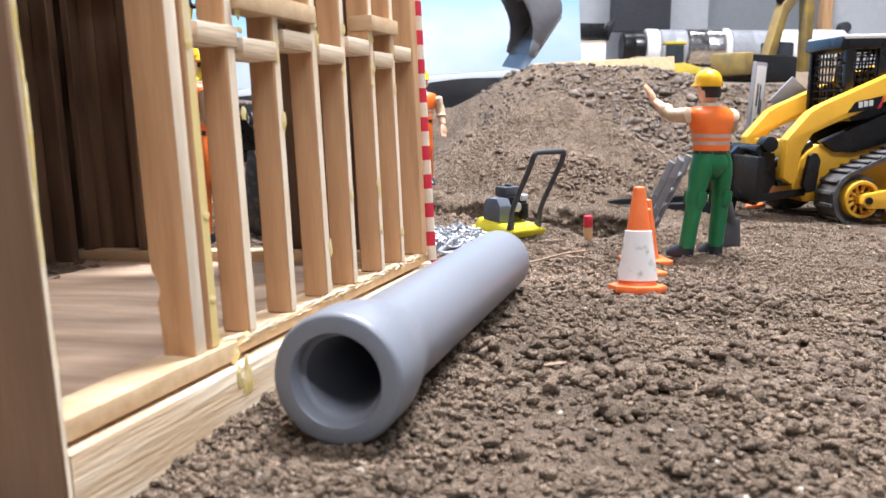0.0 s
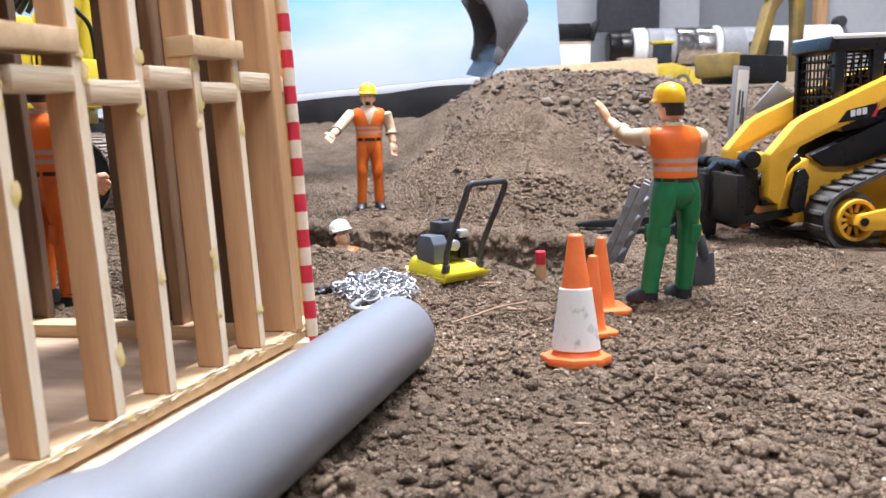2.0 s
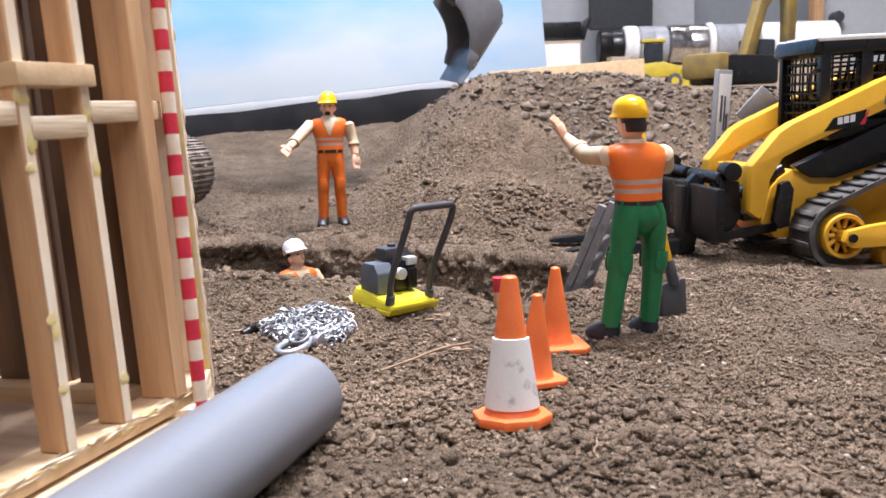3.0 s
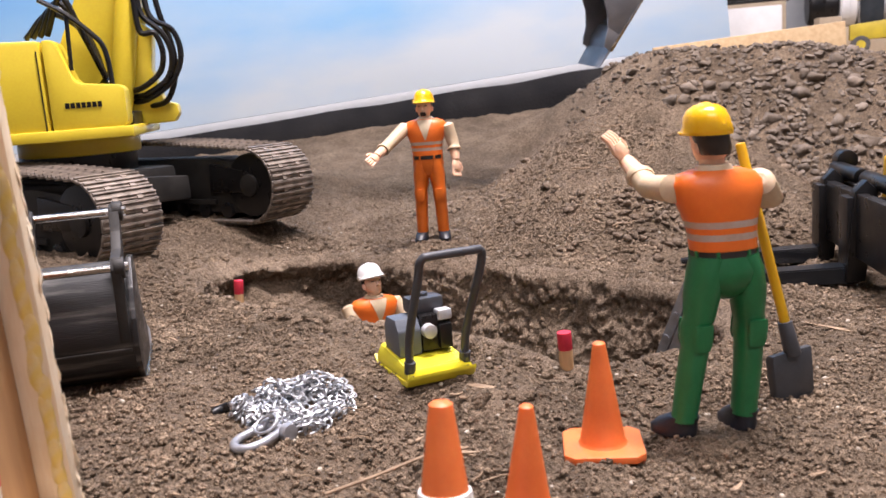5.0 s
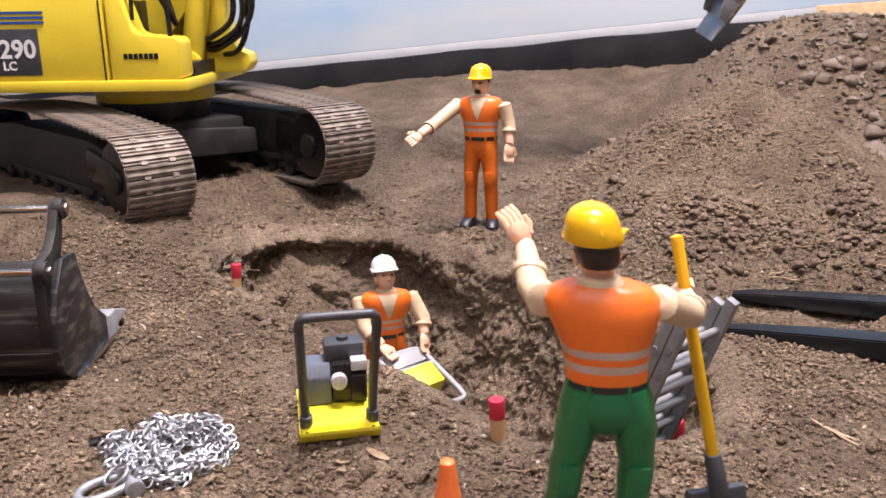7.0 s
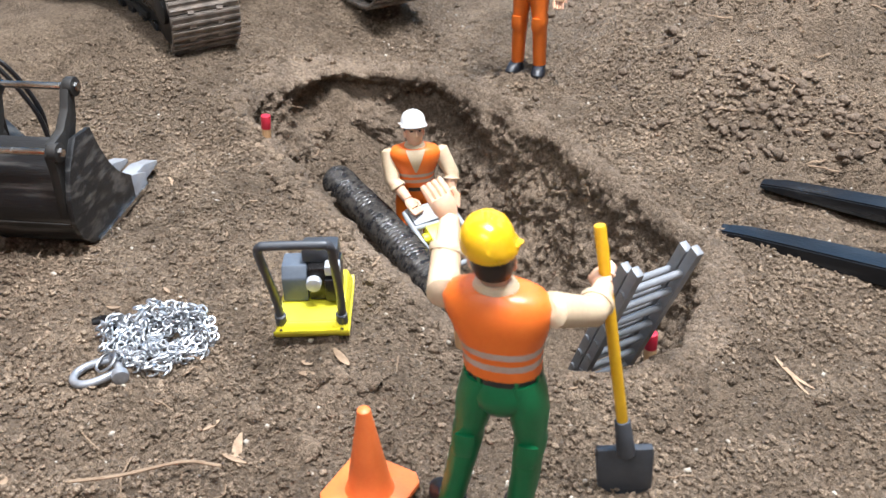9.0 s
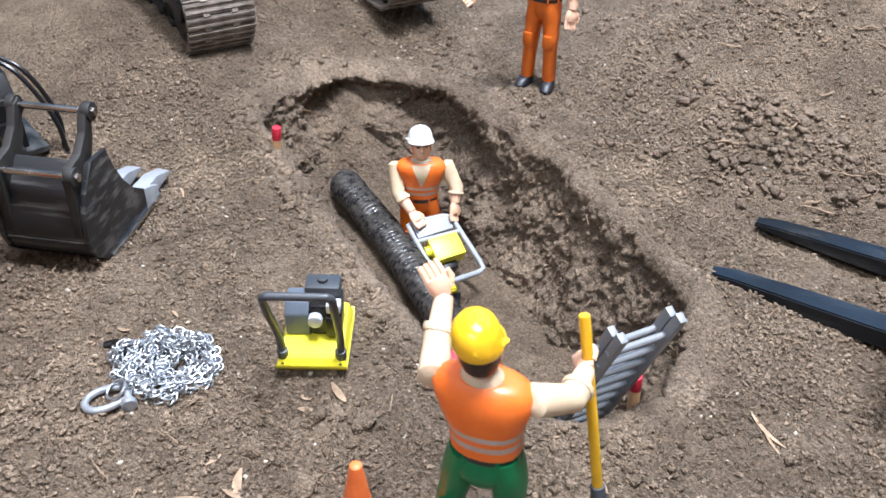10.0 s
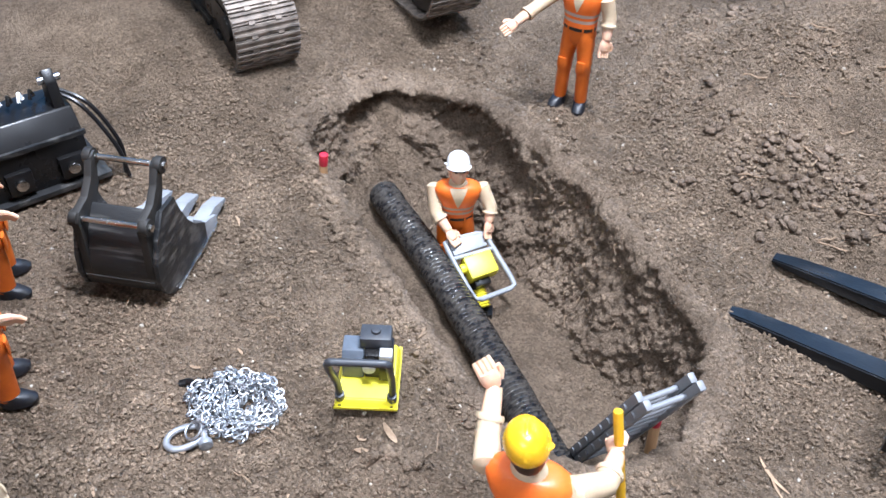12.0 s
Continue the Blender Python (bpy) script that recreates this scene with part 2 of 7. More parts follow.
HANDLE = surface("yellow_handle_paint", (0.82, 0.46, 0.010), (0.74, 0.40, 0.010), 0.35, 120, 900, 0.08)
LINER = surface("black_liner", (0.006, 0.006, 0.007), (0.013, 0.012, 0.012), 0.8, 20, 300, 0.3, depth=0.002, sheen=0.12)
WALLGREY = surface("grey_wall_paint", (0.46, 0.48, 0.50), (0.40, 0.42, 0.44), 0.8, 3, 60, 0.1)
WALLWHITE = surface("white_wall_paint", (0.54, 0.56, 0.58), (0.48, 0.50, 0.52), 0.8, 3, 60, 0.1)
CONCRETE = surface("concrete_floor", (0.32, 0.31, 0.30), (0.24, 0.23, 0.22), 0.8, 4, 60, 0.2)
CARD = surface("cardboard", (0.45, 0.36, 0.26), (0.38, 0.30, 0.21), 0.8, 40, 300, 0.1)
PAPERWHITE = surface("white_box_card", (0.78, 0.78, 0.78), (0.70, 0.70, 0.70), 0.6, 40, 300, 0.1)
BLUEPART = surface("blue_plastic", (0.02, 0.09, 0.36), (0.02, 0.07, 0.28), 0.4, 90, 600, 0.1)
GLASSDARK = surface("dark_cab_glazing", (0.02, 0.024, 0.028), (0.03, 0.034, 0.038), 0.12, 60, 400, 0.02)


def sky_board():
    m = bpy.data.materials.new("painted_sky_board")
    m.use_nodes = True
    n, link = m.node_tree.nodes, m.node_tree.links.new
    bsdf = n["Principled BSDF"]
    bsdf.inputs["Roughness"].default_value = 0.7
    co = n.new("ShaderNodeTexCoord")
    sep = n.new("ShaderNodeSeparateXYZ")
    link(co.outputs["Object"], sep.inputs[0])
    cloud = n.new("ShaderNodeTexNoise")
    cloud.inputs["Scale"].default_value, cloud.inputs["Detail"].default_value = 5.0, 6
    mp = n.new("ShaderNodeMapping")
    mp.inputs["Scale"].default_value = (0.6, 1, 1.6)
    link(co.outputs["Object"], mp.inputs[0])
    link(mp.outputs[0], cloud.inputs["Vector"])
    a = n.new("ShaderNodeMath")
    a.operation = "MULTIPLY_ADD"
    a.inputs[1].default_value, a.inputs[2].default_value = 0.45, -0.24
    link(cloud.outputs["Fac"], a.inputs[0])
    b = n.new("ShaderNodeMath")
    b.operation = "SUBTRACT"
    link(sep.outputs["Z"], b.inputs[0])
    link(a.outputs[0], b.inputs[1])
    ramp = n.new("ShaderNodeValToRGB")
    e = ramp.color_ramp.elements
    e[0].position, e[0].color = 0.0, (0.60, 0.68, 0.74, 1)
    e[1].position, e[1].color = 0.36, (0.11, 0.36, 0.74, 1)
    mid = ramp.color_ramp.elements.new(0.16)
    mid.color = (0.25, 0.50, 0.78, 1)
    link(b.outputs[0], ramp.inputs[0])
    link(ramp.outputs[0], bsdf.inputs["Base Color"])
    return m


SKY = sky_board()


# ---- mesh helpers ----
def part(name, bm, material, parent=None, label="", smooth=True, at=None):
    """Link a bmesh as one mesh object, under a thing or a part."""
    me = bpy.data.meshes.new(name)
    bm.to_mesh(me)
    bm.free()
    mats = material if isinstance(material, (list, tuple)) else [material]
    for m in mats:
        me.materials.append(m)
    if smooth:
        for p in me.polygons:
            p.use_smooth = True
        me.set_sharp_from_angle(angle=radians(38))
    ob = new(name, me)
    if parent:
        ob.parent = parent
    if at is not None:
        ob.matrix_basis = at
    return tagged(ob, label)


def thing(name, m, label, category, group="", kind=""):
    ob = new(name)
    ob.empty_display_size = 0.01
    ob.matrix_world = m
    return tagged(ob, label, category, group, kind)


def share(ob, name, m, parent=None):
    """Another object on the same mesh."""
    o = new(name, ob.data)
    o.parent = parent if parent else ob.parent
    o.matrix_basis = m
    return o


def box(size, at=(0, 0, 0), turn=(0, 0, 0), bevel=0.0, bm=None, mat=0, segments=2):
    own = bmesh.new()
    bmesh.ops.create_cube(own, size=1, matrix=Matrix.Diagonal((*size, 1)))
    if bevel:
        bmesh.ops.bevel(own, geom=own.edges[:], offset=bevel, segments=segments, affect="EDGES", profile=0.6)
    bmesh.ops.transform(own, matrix=pose(*at, *turn), verts=own.verts)
    return merged(bm, own, mat)


def merged(bm, own, mat=0):
    for fc in own.faces:
        fc.material_index = mat
    if bm is None:
        return own
    me = bpy.data.meshes.new("t")
    own.to_mesh(me)
    own.free()
    bm.from_mesh(me)
    bpy.data.meshes.remove(me)
    return bm


def rod(a, b, r1, r2=None, n=12, bm=None, mat=0, bevel=0.0):
    """A round bar from a to b."""
    a, b = Vector(a), Vector(b)
    own = bmesh.new()
    bmesh.ops.create_cone(own, cap_ends=True, segments=n, radius1=r1, radius2=r1 if r2 is None else r2, depth=(b - a).length)
    if bevel:
        rims = [e for e in own.edges if any(len(f.verts) > 4 for f in e.link_faces)]
        bmesh.ops.bevel(own, geom=rims, offset=bevel, segments=2, affect="EDGES", profile=0.6)
    m = Matrix.Translation((a + b) / 2) @ (b - a).to_track_quat("Z", "Y").to_matrix().to_4x4()
    bmesh.ops.transform(own, matrix=m, verts=own.verts)
    return merged(bm, own, mat)


def rings(bm, loops, mat=0, caps=True, closed=False):
    """A skin over loops of points of equal number; mat may be a list, one for each band."""
    vs = [[bm.verts.new(p) for p in lp] for lp in loops]
    n = len(vs[0])
    pairs = list(zip(vs[:-1], vs[1:])) + ([(vs[-1], vs[0])] if closed else [])
    for k, (a, b) in enumerate(pairs):
        for i in range(n):
            j = (i + 1) % n
            fc = bm.faces.new((a[i], a[j], b[j], b[i]))
            fc.material_index = mat[k] if isinstance(mat, (list, tuple)) else mat
    if caps and not closed:
        m0, m1 = (mat[0], mat[-1]) if isinstance(mat, (list, tuple)) else (mat, mat)
        bm.faces.new(vs[0][::-1]).material_index = m0
        bm.faces.new(vs[-1]).material_index = m1
    return bm


def oval(c, rx, ry, n=16, power=2.0, tilt=0.0):
    """A flat loop round c, from oval to squarish."""
    out = []
    for i in range(n):
        a = 2 * math.pi * i / n
        ca, sa = math.cos(a), math.sin(a)
        k = (abs(ca) ** power + abs(sa) ** power) ** (-1 / power)
        out.append(Vector((c[0] + rx * k * ca, c[1] + ry * k * sa, c[2] + tilt * sa * ry)))
    return out


def sweep(points, radii, n=10, bm=None, mat=0, flat=1.0, closed=False):
    """A tube through points."""
    pts = [Vector(p) for p in points]
    if not isinstance(radii, (list, tuple)):
        radii = [radii] * len(pts)
    own = bmesh.new()
    loops, side = [], None
    for i, p in enumerate(pts):
        if closed:
            d = (pts[(i + 1) % len(pts)] - pts[i - 1]).normalized()
        else:
            d = (pts[min(i + 1, len(pts) - 1)] - pts[max(i - 1, 0)]).normalized()
        if side is None:
            side = d.orthogonal().normalized()
        side = (side - d * side.dot(d)).normalized()
        up = d.cross(side)
        loops.append([p + radii[i] * (math.cos(2 * math.pi * k / n) * side + flat * math.sin(2 * math.pi * k / n) * up) for k in range(n)])
    rings(own, loops, 0, True, closed)
    return merged(bm, own, mat)


def curve_points(points, steps=6):
    """A smooth line through points (Catmull-Rom)."""
    p = [Vector(q) for q in points]
    p = [2 * p[0] - p[1]] + p + [2 * p[-1] - p[-2]]
    out = []
    for i in range(1, len(p) - 2):
        for s in range(steps):
            t = s / steps
            out.append(0.5 * (2 * p[i] + (p[i + 1] - p[i - 1]) * t + (2 * p[i - 1] - 5 * p[i] + 4 * p[i + 1] - p[i + 2]) * t * t
                              + (3 * p[i] - p[i - 1] - 3 * p[i + 1] + p[i + 2]) * t ** 3))
    return out + [p[-2]]


def slab(outline, thick, axis="y", bevel=0.0, bm=None, mat=0):
    """A plate: an outline in two axes, thick along the third, centred on it."""
    own = bmesh.new()

    def put(a, b, c):
        return {"y": (a, c, b), "x": (c, a, b), "z": (a, b, c)}[axis]
    lo = [own.verts.new(put(a, b, -thick / 2)) for a, b in outline]
    hi = [own.verts.new(put(a, b, thick / 2)) for a, b in outline]
    own.faces.new(lo)
    own.faces.new(hi[::-1])
    for i in range(len(lo)):
        j = (i + 1) % len(lo)
        own.faces.new((lo[i], hi[i], hi[j], lo[j]))
    bmesh.ops.recalc_face_normals(own, faces=own.faces[:])
    if bevel:
        bmesh.ops.bevel(own, geom=own.edges[:], offset=bevel, segments=2, affect="EDGES", profile=0.6, clamp_overlap=True)
    return merged(bm, own, mat)


def shifted(bm, m):
    bmesh.ops.transform(bm, matrix=m, verts=bm.verts)
    return bm


def lathe(profile, n=32, bm=None, mat=0, closed=False):
    """A turned form round z: (radius, height) pairs."""
    own = bmesh.new()
    rings(own, [[Vector((r * math.cos(2 * math.pi * k / n), r * math.sin(2 * math.pi * k / n), z)) for k in range(n)] for r, z in profile], mat, not closed, closed)
    bmesh.ops.recalc_face_normals(own, faces=own.faces[:])
    if bm is None:
        return own
    me = bpy.data.meshes.new("t")
    own.to_mesh(me)
    own.free()
    bm.from_mesh(me)
    bpy.data.meshes.remove(me)
    return bm


def mesh_of(name, verts, faces, material, smooth=True):
    """One mesh object from numpy arrays (triangles or quads)."""
    me = bpy.data.meshes.new(name)
    k = faces.shape[1]
    me.vertices.add(len(verts))
    me.vertices.foreach_set("co", np.ascontiguousarray(verts, dtype=np.float32).ravel())
    me.loops.add(faces.size)
    me.loops.foreach_set("vertex_index", np.ascontiguousarray(faces, dtype=np.int32).ravel())
    me.polygons.add(len(faces))
    me.polygons.foreach_set("loop_start", np.arange(0, faces.size, k, dtype=np.int32))
    me.polygons.foreach_set("use_smooth", np.full(len(faces), smooth))
    me.update(calc_edges=True)
    me.materials.append(material)
    return new(name, me)


# ---- the lie of the soil ----
TABLE = np.random.RandomState(7).rand(512, 512)


def value_noise(x, y, size, seed=0):
    """Smooth noise from 0 to 1 with bumps of the given size."""
    u, v = x / size + seed * 17.3, y / size + seed * 9.1
    i, j = np.floor(u).astype(int), np.floor(v).astype(int)
    a, b = u - i, v - j
    a, b = a * a * (3 - 2 * a), b * b * (3 - 2 * b)
    g = lambda p, q: TABLE[(p + seed * 31) % 512, (q + seed * 57) % 512]
    return (g(i, j) * (1 - a) + g(i + 1, j) * a) * (1 - b) + (g(i, j + 1) * (1 - a) + g(i + 1, j + 1) * a) * b


def step(a, b, v):
    t = np.clip((v - a) / (b - a), 0, 1)
    return t * t * (3 - 2 * t)


RIM = [(-0.125, 0.712), (-0.112, 0.690), (-0.085, 0.679), (-0.059, 0.668), (-0.008, 0.646), (0.045, 0.624), (0.083, 0.612), (0.108, 0.605), (0.130, 0.602), (0.158, 0.620),
       (0.169, 0.655), (0.164, 0.687), (0.150, 0.707), (0.125, 0.723), (0.085, 0.743), (0.054, 0.760), (0.024, 0.770), (-0.021, 0.790), (-0.066, 0.799), (-0.114, 0.778),
       (-0.130, 0.748)]


def rim_depth(x, y):
    """How far inside the trench's rim a place lies (outside: minus)."""
    best, inside = np.full(x.shape, 9.0), np.zeros(x.shape, bool)
    for (ax, ay), (bx, by) in zip(RIM, RIM[1:] + RIM[:1]):
        ex, ey = bx - ax, by - ay
        t = np.clip(((x - ax) * ex + (y - ay) * ey) / (ex * ex + ey * ey), 0, 1)
        best = np.minimum(best, np.hypot(x - ax - t * ex, y - ay - t * ey))
        cross = (ay > y) != (by > y)
        inside ^= cross & (x < (bx - ax) * (y - ay) / (by - ay + 1e-12) + ax)
    return np.where(inside, best, -best)


# trodden spots under the standing figures
FEET = [(0.1568, 0.5325, -0.0070), (-0.0142, 0.8300, 0.0085)]


def soil(x, y, rough=1.0, brink=(-0.005, -0.001)):
    """Height of the soil, in metres. brink: between which depths inside the rim it falls to the trench floor."""
    x, y = np.asarray(x, float), np.asarray(y, float)
    big = value_noise(x, y, 0.09, 1) - 0.5
    mid = value_noise(x, y, 0.022, 2) - 0.5
    tiny = value_noise(x, y, 0.0065, 3) - 0.5
    grit = value_noise(x, y, 0.0034, 4) - 0.5
    z = -0.002 - 0.030 * np.clip(x - 0.06, -0.25, 0.3)
    z += (0.115 * np.clip(y - 0.83, 0, 0.5) + 0.10 * np.clip(y - 0.83, 0, 0.5) ** 2) * step(0.30, 0.0, x)
    z += 0.020 * step(-0.10, -0.20, x) * step(0.56, 0.68, y) * step(1.15, 0.92, y)
    z -= 0.0105 * np.exp(-(((x - 0.101) / 0.017) ** 2 + ((y - 0.588) / 0.016) ** 2))
    z -= 0.0022 * np.exp(-(((x + 0.012) / 0.030) ** 2 + ((y - 0.225) / 0.030) ** 2))
    z -= 0.0065 * np.exp(-(((x - 0.135) / 0.05) ** 2 + ((y - 0.525) / 0.05) ** 2))
    # the cone of loose soil and the rubble ridge behind it
    r = np.hypot((x - 0.120) / 1.05, y - 0.955)
    heap = 0.113 - 0.74 * np.sqrt(r * r + 0.0004) + 0.010 * big
    crest = 0.127 - 0.026 * step(0.27, 0.40, x) + 0.012 * big
    ridge = crest - 0.92 * np.maximum(0, 1.155 - y - 0.02 * big) - 0.55 * np.maximum(0, y - 1.20)
    ridge -= 0.55 * np.maximum(0, 0.10 - x) + 0.3 * np.maximum(0, x - 0.9)
    hill = np.maximum(heap, ridge)
    k = 0.005
    h = np.clip(0.5 + 0.5 * (hill - z) / k, 0, 1)
    z = z * (1 - h) + hill * h + k * h * (1 - h)
    # low crumbly bank along the trench and clumps in front
    d = rim_depth(x, y)
    bank = np.exp(-((d + 0.012) / 0.010) ** 2)
    z += 0.0025 * bank * step(0.62, 0.70, value_noise(x, y, 0.05, 6) + 0.3)
    loose = 0.35 + 1.1 * step(0.30, 0.70, value_noise(x, y, 0.07, 9))
    z += rough * (0.006 * big + (0.0045 + 0.0018 * step(0.45, 0.34, y)) * mid * (0.4 + 1.2 * value_noise(x, y, 0.12, 5)) + loose * (0.0024 - 0.0010 * step(0.50, 0.42, y)) * tiny + loose * 0.0013 * grit)
    for fx, fy, fz in FEET:
        w = step(0.022, 0.013, np.hypot(x - fx, y - fy))
        z = z * (1 - w) + (fz + 0.0004 + rough * 0.0006 * grit) * w
    # the trench: deep along its far side, a shelf under the hose
    side = (x + 0.139) * 0.37 + (y - 0.703) * 0.93
    floor_z = -0.064 - 0.016 * step(0.050, 0.066, side) * step(-0.085, -0.06, x) - 0.0155 * step(0.030, 0.014, np.hypot(x + 0.030, y - 0.736)) + 0.034 * step(-0.085, -0.135, x) + step(0.050, 0.068, side) * (0.020 * step(-0.035, -0.115, x) + 0.003 * step(-0.06, -0.10, x))
    floor_z = floor_z + rough * (0.006 * mid + 0.002 * tiny + 0.001 * grit)
    wall = step(brink[0], brink[1], rim_depth(x, y))
    return z * (1 - wall) + floor_z * wall


def ground_at(x, y):
    return float(soil(np.array([x]), np.array([y]), 0.35)[0])


def spaced(lo, hi, fine_lo, fine_hi, fine):
    """Grid lines, fine in the middle and wider towards both ends."""
    out = list(np.arange(fine_lo, fine_hi, fine))
    s, v = fine, fine_hi
    while v < hi:
        out.append(v)
        s *= 1.05
        v += s
    s, v = fine, fine_lo
    while v > lo:
        s *= 1.05
        v -= s
        out.insert(0, v)
    return np.array(out)


gx, gy = spaced(-1.3, 1.4, -0.17, 0.30, 0.0017), spaced(-0.5, 1.36, 0.13, 1.00, 0.0017)
X, Y = np.meshgrid(gx, gy, indexing="ij")
Z = soil(X, Y, brink=(-0.0185, -0.0125))
ny = len(gy)
idx = np.arange(len(gx) * ny).reshape(len(gx), ny)
quads = np.stack([idx[:-1, :-1], idx[1:, :-1], idx[1:, 1:], idx[:-1, 1:]], -1).reshape(-1, 4)
ground = mesh_of("ground", np.stack([X, Y, Z], -1).reshape(-1, 3), quads, SOIL)
tagged(ground, "grey-brown crumbly garden soil with an open trench and heaps", "soil", kind="structure")

# the trench's walls: a rough skin that curls over the rim and runs down under the floor
loop = curve_points([(*p, 0) for p in RIM] + [(*RIM[0], 0)], 42)[:-1]
npt = len(loop)
DOWN = 60
WALL_ROWS = [(-0.0225, 0.0), (-0.0205, 0.0), (-0.0185, 0.0), (-0.0165, 0.0), (-0.0145, 0.0), (-0.0125, 0.0), (-0.0105, 0.0), (-0.0085, 0.0), (-0.0065, 0.0), (-0.0045, 0.015), (-0.0025, 0.035), (-0.0010, 0.06), (0.0, 0.09)]
LIP = len(WALL_ROWS) - 1
WALL_ROWS += [(0.0, 0.09 + 0.97 * k / DOWN) for k in range(1, DOWN + 1)]
wv = np.zeros((npt, len(WALL_ROWS), 3))
inwards = []
for i, p in enumerate(loop):
    tang = (loop[(i + 3) % npt] - loop[i - 3]).normalized()
    inward = Vector((-tang.y, tang.x, 0))
    inwards.append(inward)
    hollow = 0.0025 + 0.0070 * float(step(-0.02, -0.08, p.x)) * float(step(0.715, 0.745, p.y))
    for k, (off, fall) in enumerate(WALL_ROWS):
        if k > LIP:
            d = (k - LIP) / DOWN
            off = -hollow * math.sin(math.pi * min(1, d * 1.8)) + 0.026 * d ** 1.35
        q = p + inward * off
        wv[i, k] = (q.x, q.y, fall)
UNCUT = (8.0, 9.0)
top_z = soil(wv[:, LIP, 0], wv[:, LIP, 1], brink=UNCUT)
foot_z = soil(wv[:, -1, 0], wv[:, -1, 1], 0.0) - 0.004
for k, (off, fall) in enumerate(WALL_ROWS):
    if fall <= 0.0:
        wv[:, k, 2] = soil(wv[:, k, 0], wv[:, k, 1], brink=UNCUT) + (0.0004 if k > 1 else -0.0015)
    else:
        wv[:, k, 2] = top_z * (1 - fall) + foot_z * fall


def clumps(q):
    """Broken lumps: high in the middle of each cell, cut deep between."""
    near = noise.voronoi(q)[0]
    return min(1.0, 1.6 * (near[1] - near[0]))


for i in range(npt):
    for k in range(len(WALL_ROWS)):
        q = Vector(wv[i, k])
        a = min(1.0, max(0.0, (k - 5) / 8)) * min(1.0, (top_z[i] - foot_z[i]) / 0.055)
        bend = noise.noise_vector(q * 60) * 0.007
        out = 0.0075 * noise.noise(q * 42) + 0.0036 * (clumps(q * 105 + bend * 60) - 0.55) + 0.0021 * (clumps(q * 250) - 0.5) + 0.0013 * (clumps(q * 520) - 0.5)
        d = inwards[i] * out + noise.noise_vector(q * 300 + Vector((0, 5, 0))) * 0.0013
        d.z += 0.25 * abs(out)
        wv[i, k] = q + d * a
widx = np.arange(npt * len(WALL_ROWS)).reshape(npt, -1)
nxt = np.roll(widx, -1, axis=0)
wq = np.stack([widx[:, :-1], nxt[:, :-1], nxt[:, 1:], widx[:, 1:]], -1).reshape(-1, 4)
tagged(mesh_of("trench_wall", wv.reshape(-1, 3), wq, CUTSOIL), "steep crumbling sides of the dug trench", "soil", kind="structure")
WALL_POINTS = wv[:, 15:-6].reshape(-1, 3)

# icosahedron as the seed of clods and stones
PHI = (1 + 5 ** 0.5) / 2
ICO = np.array([(-1, PHI, 0), (1, PHI, 0), (-1, -PHI, 0), (1, -PHI, 0), (0, -1, PHI), (0, 1, PHI), (0, -1, -PHI), (0, 1, -PHI), (PHI, 0, -1), (PHI, 0, 1), (-PHI, 0, -1), (-PHI, 0, 1)]) / 1.902
own = bmesh.new()
bmesh.ops.create_icosphere(own, subdivisions=1, radius=1)
own.verts.ensure_lookup_table()
ICO_F = np.array([[v.index for v in fc.verts] for fc in own.faces])
ICO = np.array([v.co[:] for v in own.verts])
own.free()
own = bmesh.new()
bmesh.ops.create_icosphere(own, subdivisions=2, radius=1)
BALL_F = np.array([[v.index for v in fc.verts] for fc in own.faces])
BALL = np.array([v.co[:] for v in own.verts])
own.free()
GRAIN = (np.array([(1, 0, 0), (-1, 0, 0), (0, 1, 0), (0, -1, 0), (0, 0, 1), (0, 0, -1)], float) * 1.15,
         np.array([(0, 2, 4), (2, 1, 4), (1, 3, 4), (3, 0, 4), (2, 0, 5), (1, 2, 5), (3, 1, 5), (0, 3, 5)]))


def scatter(name, x, y, r, material, label, rng, sink=0.3, ball=False, category="soil", z=None, smooth=True, seed=None):
    """Many lumps in one mesh, each of its own shape, lying on the soil."""
    base, tri = seed or ((BALL, BALL_F) if ball else (ICO, ICO_F))
    n = len(x)
    nv = len(base)
    q = rng.normal(size=(n, 4))
    q /= np.linalg.norm(q, axis=1, keepdims=True)
    w, a, b, c = q.T
    R = np.stack([np.stack([1 - 2 * (b * b + c * c), 2 * (a * b - c * w), 2 * (a * c + b * w)], -1),
                  np.stack([2 * (a * b + c * w), 1 - 2 * (a * a + c * c), 2 * (b * c - a * w)], -1),
                  np.stack([2 * (a * c - b * w), 2 * (b * c + a * w), 1 - 2 * (a * a + b * b)], -1)], 1)
    jit = 1 + (0.20 if ball else 0.26) * rng.normal(size=(n, nv, 1)).clip(-1.6, 1.6)
    local = base[None] * jit * rng.uniform(0.65, 1.15, size=(n, 1, 3))
    for cut in range(4 if ball else 2):
        d = rng.normal(size=(n, 1, 3))
        d /= np.linalg.norm(d, axis=2, keepdims=True)
        over = np.maximum(0, (local * d).sum(2, keepdims=True) - rng.uniform(0.35, 0.75, size=(n, 1, 1)))
        local = local - over * d
    V = np.einsum("nij,nvj->nvi", R, local) * r[:, None, None]
    V[..., 2] *= 0.8
    V += np.stack([x, y, soil(x, y) + r * (0.8 - 2 * sink) * 0.8 if z is None else z], -1)[:, None]
    F = (tri[None] + (np.arange(n) * nv)[:, None, None]).reshape(-1, 3)
    ob = mesh_of(name, V.reshape(-1, 3), F, material, smooth)
    return tagged(ob, label, category, kind="stuff")


